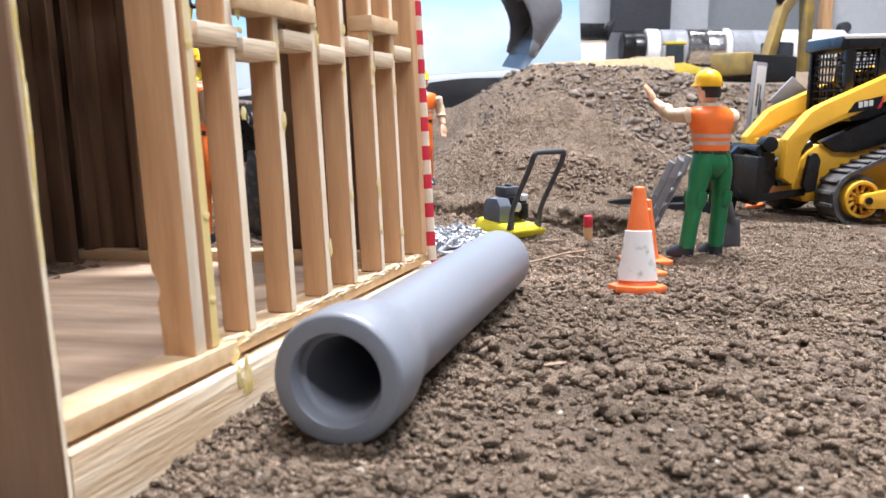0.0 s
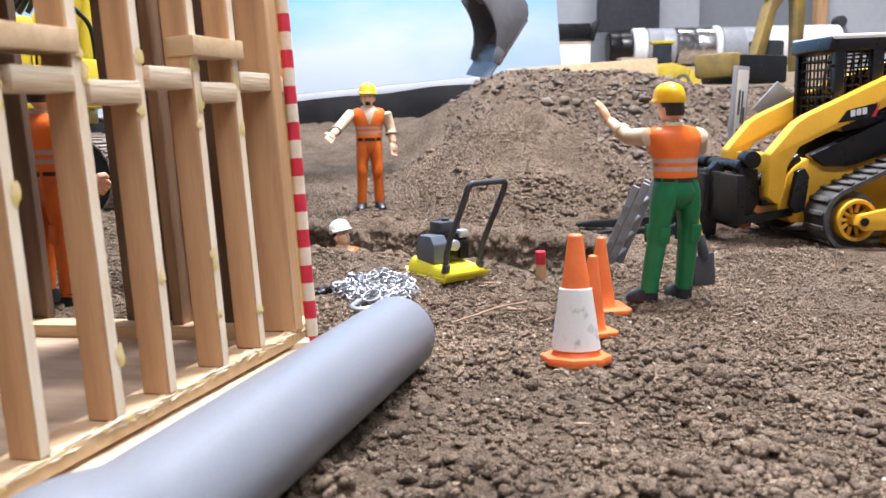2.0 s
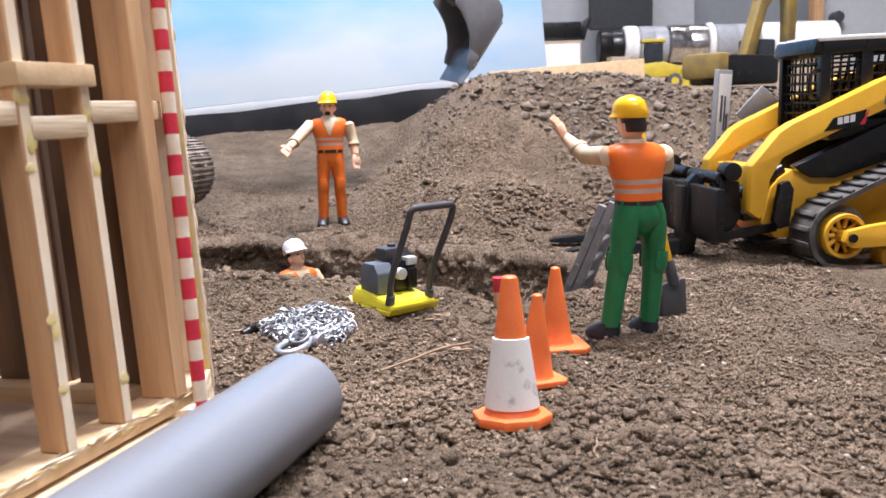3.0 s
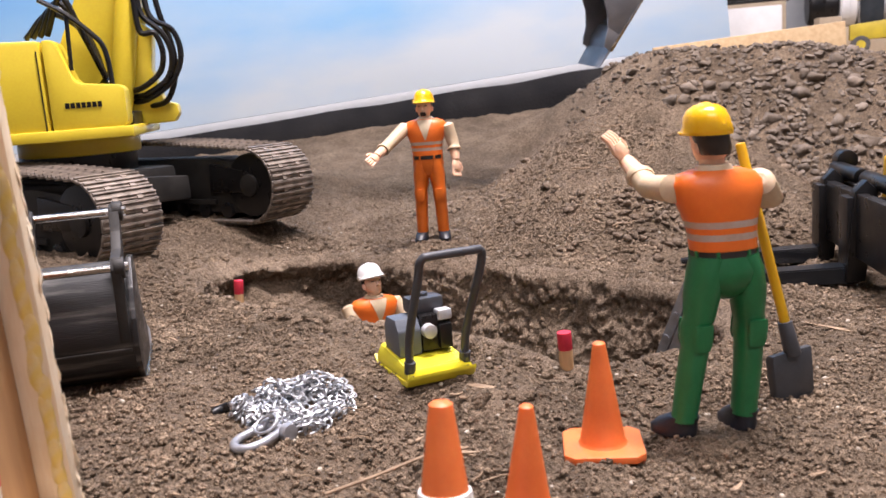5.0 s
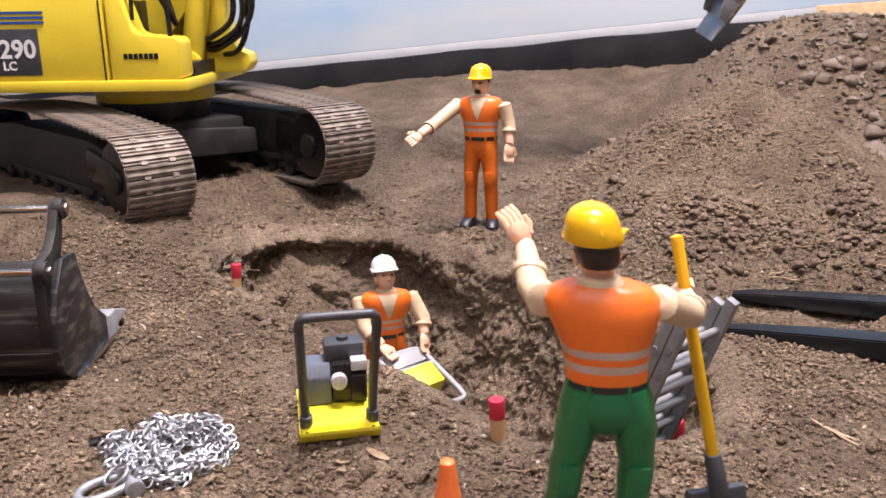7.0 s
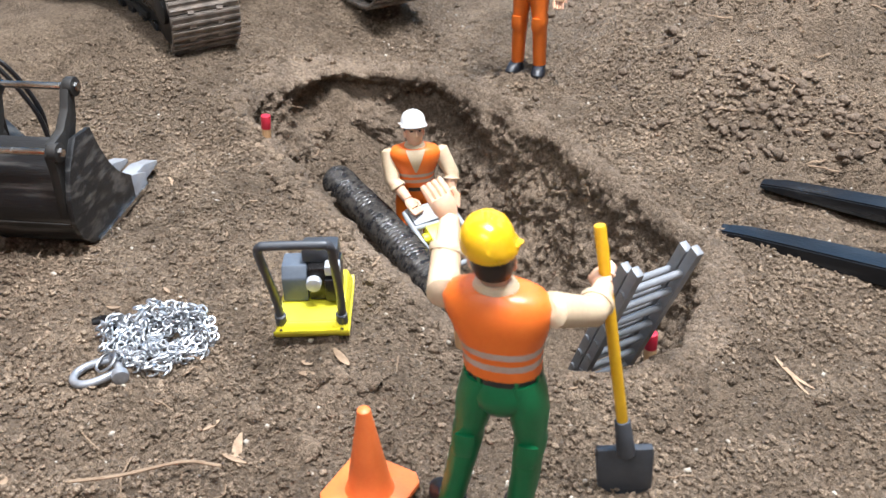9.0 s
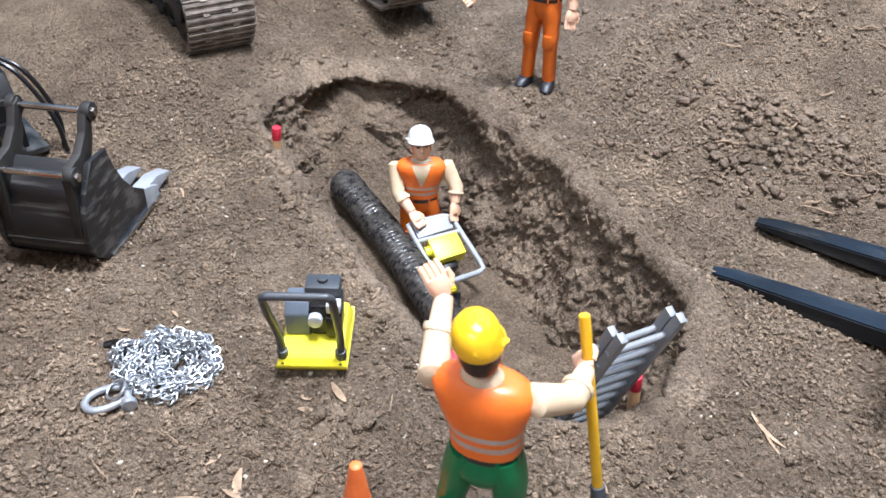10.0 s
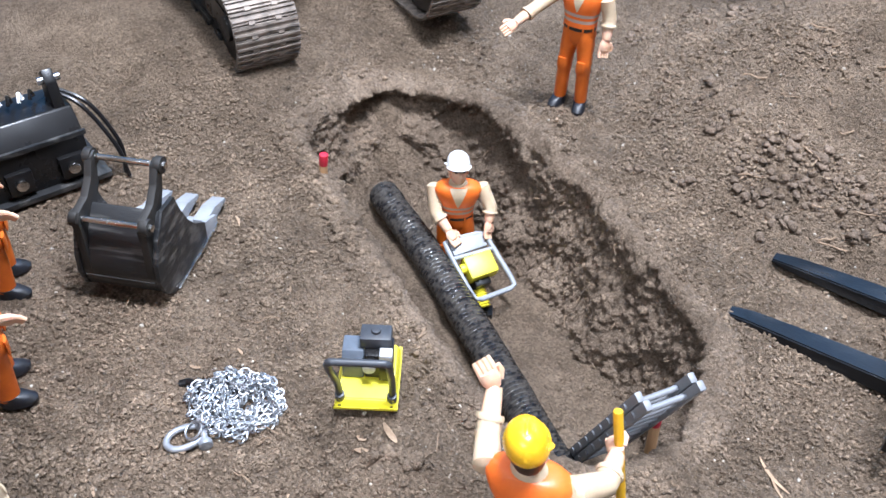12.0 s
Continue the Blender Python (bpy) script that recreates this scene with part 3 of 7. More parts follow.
def spread(rng, n, x0, x1, y0, y1, keep):
    x, y = rng.uniform(x0, x1, n), rng.uniform(y0, y1, n)
    ok = rng.uniform(size=n) < keep(x, y)
    return x[ok], y[ok]


rng = np.random.RandomState(3)
clear = lambda x, y: (np.abs(rim_depth(x, y) + 0.005) > 0.006)
free = lambda x, y: np.prod([np.hypot(x - fx, y - fy) > 0.016 for fx, fy, fz in FEET], axis=0)
# fine crumbs everywhere near
x, y = spread(rng, 52000, -0.10, 0.32, 0.15, 0.46, lambda x, y: (0.16 + 0.84 * step(0.30, 0.62, value_noise(x, y, 0.05, 21))) * clear(x, y))
scatter("soil_crumbs", x, y, 0.0004 + 0.0011 * rng.uniform(size=len(x)) ** 2.5, CLOD, "fine brown soil crumbs strewn over the ground", rng, sink=0.24, seed=GRAIN)
x, y = spread(rng, 112000, -0.30, 0.31, 0.42, 1.02, lambda x, y: (0.25 + 0.75 * step(0.34, 0.62, value_noise(x, y, 0.030, 51))) * (0.30 + 0.70 * step(-0.20, -0.06, x) * step(0.92, 0.76, y)) * clear(x, y) * (rim_depth(x, y) < -0.004))
scatter("soil_crumbs", x, y, 0.0005 + 0.0010 * rng.uniform(size=len(x)) ** 1.8, CLOD, "fine brown soil crumbs round the trench", rng, sink=0.10, seed=GRAIN, smooth=False)
# granules, dense over the near ground and thinner round the trench
x, y = spread(rng, 44000, -0.06, 0.30, 0.13, 0.50, lambda x, y: step(0.50, 0.40, y) * (0.14 + 0.86 * step(0.36, 0.60, 0.6 * value_noise(x, y, 0.055, 41) + 0.4 * value_noise(x, y, 0.018, 43))))
scatter("soil_granules", x, y, 0.0005 + 0.0015 * rng.uniform(size=len(x)) ** 2.2, CLOD, "rounded granules of brown soil covering the ground by the pipe", rng, sink=0.12)
x, y = spread(rng, 24000, -0.20, 0.32, 0.44, 0.86, lambda x, y: step(0.45, 0.70, value_noise(x, y, 0.06, 42)) * clear(x, y) * free(x, y) * (rim_depth(x, y) < -0.008))
scatter("soil_granules", x, y, 0.0006 + 0.0013 * rng.uniform(size=len(x)) ** 2.5, CLOD, "rounded granules of brown soil round the trench", rng, sink=0.14)
# clods
x, y = spread(rng, 26000, -0.25, 0.45, 0.14, 0.90, lambda x, y: (0.10 + 0.9 * step(0.50, 0.75, value_noise(x, y, 0.05, 22))) * free(x, y) * (rim_depth(x, y) < -0.011))
scatter("soil_clods", x, y, 0.0008 + 0.0022 * rng.uniform(size=len(x)) ** 4, CLOD, "small rounded clods of brown soil", rng)
x, y = spread(rng, 9000, 0.00, 0.30, 0.13, 0.44, lambda x, y: step(0.46, 0.72, 0.65 * value_noise(x, y, 0.06, 23) + 0.35 * value_noise(x, y, 0.015, 24)))
scatter("soil_clods", x, y, 0.0010 + 0.0026 * rng.uniform(size=len(x)) ** 2.6, CLOD, "loose clods of brown soil near the pipe", rng, sink=0.08, ball=True)
x, y = spread(rng, 1500, 0.09, 0.26, 0.24, 0.44, lambda x, y: step(0.50, 0.66, 0.6 * value_noise(x, y, 0.05, 81) + 0.4 * value_noise(x, y, 0.016, 82)))
scatter("soil_clods", x, y, 0.0012 + 0.0022 * rng.uniform(size=len(x)) ** 2.2, SHADED_MOIST, "darker moist clods lying in loose groups", rng, sink=0.14, ball=True)
# clods round the trench's rim, on its walls and down its floor
x, y = spread(rng, 26000, -0.20, 0.22, 0.57, 0.86, lambda x, y: np.exp(-((rim_depth(x, y) + 0.017) / 0.007) ** 2) * (0.15 + 0.6 * step(0.45, 0.7, value_noise(x, y, 0.04, 26))) * (rim_depth(x, y) < -0.010))
scatter("trench_clods", x, y, 0.0009 + 0.0028 * rng.uniform(size=len(x)) ** 4, CLOD, "clods of dug soil along the trench rim", rng)
x, y = spread(rng, 6000, -0.17, 0.17, 0.60, 0.82, lambda x, y: (rim_depth(x, y) > 0.006) * (0.1 + 0.6 * step(0.45, 0.75, value_noise(x, y, 0.03, 28))))
scatter("trench_crumbs", x, y, 0.0006 + 0.0020 * rng.uniform(size=len(x)) ** 5, CLOD, "crumbled soil on the trench floor", rng)
pick = WALL_POINTS[rng.choice(len(WALL_POINTS), 1100)]
scatter("wall_clods", pick[:, 0], pick[:, 1], 0.0006 + 0.0024 * rng.uniform(size=len(pick)) ** 3, CLOD, "crumbs and clods sticking in the trench sides", rng, z=pick[:, 2], smooth=False)
# a low row of clods thrown up along the near edge
x, y = spread(rng, 2600, -0.125, 0.04, 0.615, 0.70, lambda x, y: np.exp(-((rim_depth(x, y) + 0.016) / 0.0055) ** 2) * (0.15 + 0.85 * step(0.45, 0.65, value_noise(x, y, 0.028, 61))) * step(0.05, -0.03, x))
scatter("rim_clods", x, y, 0.0011 + 0.0027 * rng.uniform(size=len(x)) ** 2.2, CLOD, "round clods in a low row along the trench edge", rng, ball=True, sink=0.30)
# heap and ridge
x, y = spread(rng, 7600, -0.06, 0.32, 0.78, 1.00, lambda x, y: np.exp(-((np.hypot((x - 0.12) / 1.05, y - 0.955) - 0.112) / 0.034) ** 2) * step(0.50, 0.66, 0.75 * value_noise(x, y, 0.034, 33) + 0.25 * value_noise(x, y, 0.012, 34)) * free(x, y))
# shade between these clods is put into their colour
scatter("heap_clods", x, y, 0.0011 + 0.0031 * rng.uniform(size=len(x)) ** 2.5, SHADED_MOIST, "round clods rolled to the foot of the soil heap, coloured dark with shade", rng, ball=True, sink=0.22)
x, y = spread(rng, 16000, -0.05, 0.32, 0.80, 1.02, lambda x, y: step(0.17, 0.10, np.hypot(x - 0.12, y - 0.95)) * (0.05 + 0.95 * step(0.48, 0.72, value_noise(x, y, 0.04, 24))) * step(0.018, 0.05, np.hypot(x - 0.125, y - 0.955)))
scatter("heap_clods", x, y, 0.0006 + 0.0020 * rng.uniform(size=len(x)) ** 3.5, CLOD, "loose clods on the soil heap", rng)
behind = lambda x, y: 1.0 * (np.hypot((x - 0.12) / 1.05, y - 0.955) > 0.100 + 0.012 * value_noise(x, y, 0.03, 35)) * step(0.98, 1.02, y + 0.25 * np.abs(x - 0.14))
x, y = spread(rng, 15000, 0.05, 0.75, 0.92, 1.22, lambda x, y: behind(x, y) * (0.30 + 0.6 * step(0.4, 0.7, value_noise(x, y, 0.05, 27))))
scatter("rubble", x, y, 0.0009 + 0.0030 * rng.uniform(size=len(x)) ** 2.2, ROCK, "small grey-brown stones and lumps on the rubble ridge", rng, category="rubble", sink=0.3, smooth=False)
x, y = spread(rng, 2100, 0.06, 0.62, 0.94, 1.22, lambda x, y: behind(x, y) * (0.25 + 0.75 * step(0.12, 0.24, x)))
scatter("rubble", x, y, 0.0022 + 0.0044 * rng.uniform(size=len(x)) ** 2, ROCK, "grey-brown stones and clods on the rubble ridge", rng, ball=True, category="rubble", sink=0.34, smooth=False)
x, y = spread(rng, 150, 0.15, 0.50, 0.97, 1.17, lambda x, y: behind(x, y) * (0.35 + 0.65 * step(0.44, 0.60, value_noise(x, y, 0.07, 91))))
scatter("rubble", x, y, 0.0050 + 0.0055 * rng.uniform(size=len(x)) ** 1.7, ROCK, "larger half-buried stones on the rubble ridge", rng, ball=True, category="rubble", sink=0.40)
# lumps trodden into the ground round the chain and the bucket
x, y = spread(rng, 420, -0.10, 0.20, 0.42, 0.62, lambda x, y: step(0.52, 0.74, value_noise(x, y, 0.045, 71)) * (rim_depth(x, y) < -0.02))
scatter("soil_lumps", x, y, 0.0022 + 0.0038 * rng.uniform(size=len(x)) ** 2.5, CLOD, "flat lumps of brown soil trodden into the ground", rng, ball=True, sink=0.46)
x, y = spread(rng, 2300, -0.15, 0.32, 0.18, 0.90, lambda x, y: 1.0 * (rim_depth(x, y) < -0.012))
scatter("pale_pebbles", x, y, 0.0004 + 0.0010 * rng.uniform(size=len(x)) ** 3, PEBBLE, "tiny pale pebbles in the soil", rng, category="pebbles")

# ---- the workshop round the diorama ----
def wall_box(name, size, at, material, label, turn=(0, 0, 0), kind="structure", category="wall"):
    return tagged(part(name, box(size, bevel=0.002), material, at=pose(*at, *turn)), label, category, kind=kind)


wall_box("floor", (5.0, 5.6, 0.1), (0.2, 0.8, -0.95), CONCRETE, "grey concrete workshop floor", category="floor")
wall_box("ceiling", (5.0, 5.6, 0.1), (0.2, 0.8, 1.65), WALLWHITE, "white workshop ceiling", category="ceiling")
wall_box("wall_north", (5.0, 0.1, 2.6), (0.2, 3.05, 0.35), WALLGREY, "pale grey painted workshop wall")
wall_box("wall_south", (5.0, 0.1, 2.6), (0.2, -1.75, 0.35), WALLGREY, "pale grey painted workshop wall")
wall_box("wall_west", (0.1, 4.7, 2.6), (-1.95, 0.65, 0.35), WALLGREY, "pale grey painted workshop wall")
wall_box("wall_east", (0.1, 4.7, 2.6), (2.35, 0.65, 0.35), WALLGREY, "pale grey painted workshop wall")
wall_box("table", (2.9, 1.95, 0.06), (0.05, 0.43, -0.16), CARD, "wooden table top under the soil", category="table")

# sky board with the black liner at its foot, along one slanting line
SB = math.degrees(math.atan(0.377))
sky = part("sky_board", box((1.75, 0.012, 0.95), bevel=0.001), SKY, at=pose(-0.586, 1.156, 0.60, 0, 0, SB))
me = sky.data
for v in me.vertices:
    v.co.z += 0.475
sky.location.z = 0.125 - 0.012
tagged(sky, "board painted as blue sky with white clouds", "backdrop", kind="structure")
sky.matrix_basis = pose(-0.586, 1.156, 0.075, 0, -4.9, SB)
part("foot_strip", box((1.75, 0.014, 0.011), bevel=0.001), WALLWHITE, sky, "white strip along the foot of the board", at=pose(0, 0, -0.006))
bm = bmesh.new()
loops = []
for i in range(60):
    s = -1.0 + 1.20 * i / 59
    px, py = s, 1.355 + 0.377 * s
    zt = 0.1135 + 0.092 * s + 0.003 * (noise.noise((s * 14, 0, 0)))
    nx, nyy = 0.353, -0.936
    w = 0.004 * noise.noise((s * 22, 3, 0))
    loops.append([Vector((px + nx * o, py + nyy * o, z)) for o, z in ((0.0, zt - 0.09), (0.0, zt + 0.004), (0.006, zt + 0.005), (0.018 + w, zt - 0.004), (0.026 + w, zt - 0.020), (0.030, zt - 0.09))])
rings(bm, loops, 0)
bmesh.ops.recalc_face_normals(bm, faces=bm.faces[:])
tagged(part("liner", bm, LINER), "black plastic liner folded up at the foot of the sky board", "liner", kind="structure")

# ---- timber house frame ----
HU, HO = Vector((-0.318, -0.948, 0)), Vector((-0.0055, 0.372, 0.0))
HOUSE_M = Matrix.Translation(HO) @ Matrix.Rotation(math.atan2(HU.y, HU.x), 4, "Z") @ Matrix.Rotation(radians(3.0), 4, "X")
# local x runs along the wall towards the near end, local y to the east (outside); inside is minus y
house = thing("house_frame", HOUSE_M, "unfinished model house of pine studs with yellow glue stains", "house frame")
PLATE, TOP = 0.0180, 0.185


def stud(name, at, size, material=PINE, turn=(0, 0, 0), label=""):
    bm = box(size, bevel=0.0005, segments=1)
    if isinstance(material, list):
        bm.normal_update()
        # outer (+y) faces take the second slot; the frayed one has light painted in
        for fc in bm.faces:
            if fc.normal.y > 0.9:
                fc.material_index = 1
    return part(name, bm, material, house, label, at=pose(*at, *turn))


part("sill_board", box((0.2300, 0.0115, 0.030), bevel=0.0006), ENDGRAIN, house, "rough-sawn pine base board", at=pose(0.0870, -0.0038, -0.0030))
part("bottom_plate", box((0.066, 0.012, 0.0048), bevel=0.0005), PINE_LONG, house, "planed pine bottom plate", at=pose(0.1690, -0.0067, 0.0156))
part("bottom_plate", box((0.162, 0.012, 0.0046), bevel=0.0005), [PINE_LONG, DIMBOARD], house, "pine bottom plate with a torn edge", at=pose(0.055, -0.0087, 0.0156))
part("floor_deck", box((0.255, 0.178, 0.006), bevel=0.0005), PLYFLOOR, house, "brown plywood floor", at=pose(0.105, -0.1040, 0.0105))
for sx in (-0.0215, 0.231):
    part("end_sill", box((0.008, 0.178, 0.024), bevel=0.0006), ENDGRAIN, house, at=pose(sx, -0.1040, -0.0050))
H = TOP - PLATE
for sx, w, d, tilt in ((0.0100, 0.0040, 0.0086, 0.2), (0.0310, 0.0040, 0.0086, 0.0), (0.0563, 0.0040, 0.0085, -0.3), (0.0770, 0.0042, 0.0085, 0.4), (0.1018, 0.0040, 0.0084, 0.0),
                       (0.1256, 0.0044, 0.0084, 0.5), (0.1440, 0.0042, 0.0060, 0.7)):
    stud("stud", (sx + 0.5 * H * math.tan(radians(tilt)), -0.0022 - d / 2, PLATE + H / 2), (w, d, H), [PINE, GLUEWOOD if sx > 0.14 else FRAYED_LIT], (0, tilt, 0))
# wide stud by the near end, with a knot hole that narrows its foot
own = slab([(0.0055, 0), (0.0055, H), (-0.0055, H), (-0.0055, 0.0250), (-0.0052, 0.0215), (-0.0042, 0.0195), (-0.0034, 0.0175), (-0.0036, 0.0150), (-0.0044, 0.0135), (-0.0040, 0.0080), (-0.0038, 0)], 0.0048, "x", 0.0004)
own.normal_update()
for fc in own.faces:
    fc.material_index = 1 if fc.normal.y > 0.9 else (2 if fc.normal.y < -0.3 and 0.012 < fc.calc_center_median().z < 0.0165 else 0)
part("stud", own, [PINE, FRAYED_LIT, DIMBOARD], house, "wide pine stud with a knot hole at its foot", at=pose(0.1505, -0.0077, PLATE, 0, 0.7, 0))
# near post: its wide face is coloured dark for shade
stud("corner_post", (0.2031, -0.0310, 0.088), (0.0022, 0.064, 0.194), [SHADEBOARD, FRAYED_LIT], turn=(0.8, 0, 0))
for k in range(7):
    own = bmesh.new()
    bmesh.ops.create_icosphere(own, subdivisions=2, radius=1)
    for v in own.verts:
        v.co *= 1 + 0.5 * noise.noise(v.co * 1.4 + Vector((k, k, 0)))
    shifted(own, Matrix.Diagonal((0.0007, 0.00025, 0.010 + 0.003 * (k % 3), 1)))
    part("glue_spot", own, GLUE, house, at=pose(0.2026 + 0.0004 * (k % 2), 0.0013, 0.030 + 0.022 * k))
# corner at the far end: two posts with a rough glued edge
stud("corner_post", (-0.0120, -0.007, PLATE + H / 2), (0.0060, 0.012, H))
for sx, z in ((0.0000, 0.1000), (0.0205, 0.0965), (0.0430, 0.1000), (0.0655, 0.0960), (0.0885, 0.0985), (0.1115, 0.0945), (0.1325, 0.0970)):
    part("blocking", box((0.0185, 0.009, 0.0055), bevel=0.0005), ENDGRAIN, house, at=pose(sx, -0.0062, z))
for sx, ln, z in ((0.0205, 0.026, 0.1090), (0.1010, 0.046, 0.1070)):
    part("header", box((ln, 0.009, 0.0055), bevel=0.0005), PINE_LONG, house, at=pose(sx, -0.0050, z))
part("top_plate", box((0.262, 0.012, 0.006), bevel=0.0005), PINE_LONG, house, at=pose(0.105, -0.0065, TOP + 0.003))
# far long wall: studs and boards, their brown darkened to stand for the dim inside
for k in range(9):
    stud("wall_stud", (-0.010 + 0.027 * k, -0.1850, 0.099), (0.005, 0.010, 0.171), DIMBOARD)
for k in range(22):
    stud("wall_board", (-0.018 + 0.0118 * k, -0.1925, 0.0995), (0.0112, 0.004, 0.173), DIMBOARD)
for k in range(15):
    stud("wall_board", (0.2375, -0.020 - 0.0118 * k, 0.0995), (0.004, 0.0112, 0.173), DIMBOARD)
part("far_plate", box((0.262, 0.012, 0.006), bevel=0.0005), PINE_LONG, house, at=pose(0.105, -0.1850, TOP + 0.003))
# end wall at the pole, in the same shade-darkened brown
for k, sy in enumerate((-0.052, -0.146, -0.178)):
    stud("end_stud", (-0.0200, sy, PLATE + H / 2), (0.008, 0.0042, H), DIMBOARD if k else SHADEBOARD)
stud("end_board", (-0.0225, -0.0290, PLATE + H / 2), (0.004, 0.0320, H), DIMBOARD)
stud("end_board", (-0.0245, -0.0640, PLATE + H / 2), (0.004, 0.0300, H), DIMBOARD)
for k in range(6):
    stud("end_board", (-0.0265, -0.1235 - 0.0130 * k, PLATE + H / 2), (0.004, 0.0126, H), DIMBOARD)
part("end_plate", box((0.011, 0.172, 0.005), bevel=0.0005), PINE_LONG, house, at=pose(-0.0200, -0.1010, 0.0158))
# open roof: flat joists across, light falls between them
for k in range(10):
    part("roof_joist", box((0.0185, 0.200, 0.006), bevel=0.0005), PINE_LONG, house, at=pose(-0.018 + 0.0275 * k, -0.097, TOP + 0.0092))
# glue runs and drops
grng = random.Random(5)
for k in range(26):
    sx = (0.010, 0.031, 0.0553, 0.076, 0.1013, 0.122, 0.1445, 0.031)[k % 8]
    z = 0.101 + grng.uniform(-0.010, 0.004) if k < 14 else grng.uniform(0.03, 0.09)
    own = bmesh.new()
    bmesh.ops.create_icosphere(own, subdivisions=2, radius=1)
    for v in own.verts:
        v.co *= 1 + 0.7 * noise.noise(v.co * 1.6 + Vector((k, 0, 0)))
    shifted(own, Matrix.Diagonal((0.0014, 0.00012, grng.uniform(0.0008, 0.0028), 1)))
    part("glue_spot", own, GLUE, house, at=pose(sx + grng.uniform(-0.001, 0.0015), -0.0021, z))
for k in range(16):
    own = bmesh.new()
    bmesh.ops.create_icosphere(own, subdivisions=2, radius=1)
    for v in own.verts:
        v.co *= 1 + 0.7 * noise.noise(v.co * 1.6 + Vector((0, k, 0)))
    shifted(own, Matrix.Diagonal((grng.uniform(0.0015, 0.0045), 0.0007, grng.uniform(0.0006, 0.0013), 1)))
    part("glue_spot", own, GLUE, house, at=pose(-0.018 + 0.0103 * k + grng.uniform(-0.003, 0.003), -0.0026, 0.0170 + grng.uniform(-0.0010, 0.0008)))
# a run of glue down the base board below the torn edge
for dx, z, w, h in ((0.1380, 0.0148, 0.0022, 0.0022), (0.1372, 0.0080, 0.0020, 0.0052), (0.1412, 0.0096, 0.0011, 0.0030)):
    own = bmesh.new()
    bmesh.ops.create_icosphere(own, subdivisions=3, radius=1)
    for v in own.verts:
        v.co *= 1 + 0.6 * noise.noise(v.co * 1.3 + Vector((dx * 900, 0, 0)))
    shifted(own, Matrix.Diagonal((w, 0.0003, h, 1)))
    part("glue_spot", own, GLUE, house, at=pose(dx, 0.0020 if z < 0.012 else -0.0008, z))
# frayed seam of splinters and dried glue along the bottom plate
def slivers(count, place, length, thick):
    """Torn splinters and blobs along an edge, in one mesh."""
    bm = bmesh.new()
    for k in range(count):
        p, way = place(grng.random())
        ln, th = grng.uniform(*length), grng.uniform(*thick)
        q = Vector(way).to_track_quat("X", "Z").to_matrix().to_4x4() @ pose(0, 0, 0, grng.uniform(0, 180), grng.uniform(-8, 8), grng.uniform(-11, 11))
        own = bmesh.new()
        rings(own, [[q @ Vector((t * ln, w * th * math.cos(a), 0.6 * w * th * math.sin(a))) + Vector(p) for a in (0.3, 1.7, 3.0, 4.6)] for t, w in ((-0.5, 0.15), (-0.2, grng.uniform(0.6, 1.1)), (0.2, grng.uniform(0.5, 1.0)), (0.5, 0.1))], 0)
        merged(bm, own)
    bmesh.ops.recalc_face_normals(bm, faces=bm.faces[:])
    return bm


part("glue_seam", slivers(420, lambda u: ((-0.024 + 0.160 * u, -0.0030 + grng.uniform(-0.0016, 0.0010), 0.0178 + grng.uniform(-0.0012, 0.0005)), (1, 0, 0)), (0.004, 0.013), (0.00018, 0.00055)), FRAYED_LIT, house, "torn whitish edge of splinters", smooth=False)
# wide corner board past the pole, with a rough glued edge, on its own sill
inv = HOUSE_M.inverted()
cb = inv @ (Matrix.Translation((-0.0044, 0.4085, 0.0)) @ Matrix.Rotation(math.atan2(0.036, -0.005), 4, "Z") @ Matrix.Rotation(radians(-2.5), 4, "X"))
part("corner_board", box((0.033, 0.006, 0.190), bevel=0.0006), PINE, house, "pale pine corner board", at=cb @ pose(-0.001, 0.0110, 0.100))
part("corner_sill", box((0.044, 0.017, 0.028), bevel=0.0006), ENDGRAIN, house, at=cb @ pose(-0.003, 0.0075, 0.000))
part("corner_strip", box((0.0035, 0.0150, 0.190), bevel=0.0007), FRAYED_LIT, house, at=cb @ pose(0.0175, 0.0060, 0.102))
part("frayed_edge", slivers(210, lambda u: ((0.0190 + grng.uniform(-0.0006, 0.0005), -0.0008 + grng.uniform(-0.0007, 0.0009), 0.010 + 0.188 * u), (0, 0, 1)), (0.003, 0.009), (0.0004, 0.0012)), FRAYED_LIT, house, "splintered whitish edge with glue", smooth=False, at=cb)
part("corner_rail", box((0.032, 0.0065, 0.0055), bevel=0.0005), PINE_LONG, house, at=cb @ pose(-0.0005, 0.0045, 0.100))
for k in range(30):
    own = bmesh.new()
    bmesh.ops.create_icosphere(own, subdivisions=2, radius=1)
    for v in own.verts:
        v.co *= 1 + 0.35 * noise.noise(v.co * 2 + Vector((0, 0, k)))
    shifted(own, Matrix.Diagonal((0.0004, 0.0020, grng.uniform(0.0042, 0.0075), 1)))
    part("glue_spot", own, GLUE, house, at=cb @ pose(0.0155 + grng.uniform(-0.0002, 0.0002), 0.0008 + grng.uniform(0, 0.0016), 0.016 + 0.0056 * k))

# red and white ranging pole against the frame
pole = thing("ranging_pole", pose(0.0002, 0.3900, 0.002, -6.5, -3.8, 0), "thin ranging pole painted in red and white bands", "pole")
z = 0.0
k = 0
while z < 0.19:
    part("band", rod((0, 0, z), (0, 0, z + 0.0061), 0.0021, n=14), REDPAINT if k % 2 else WHITEPAINT, pole)
    z += 0.0061
    k += 1

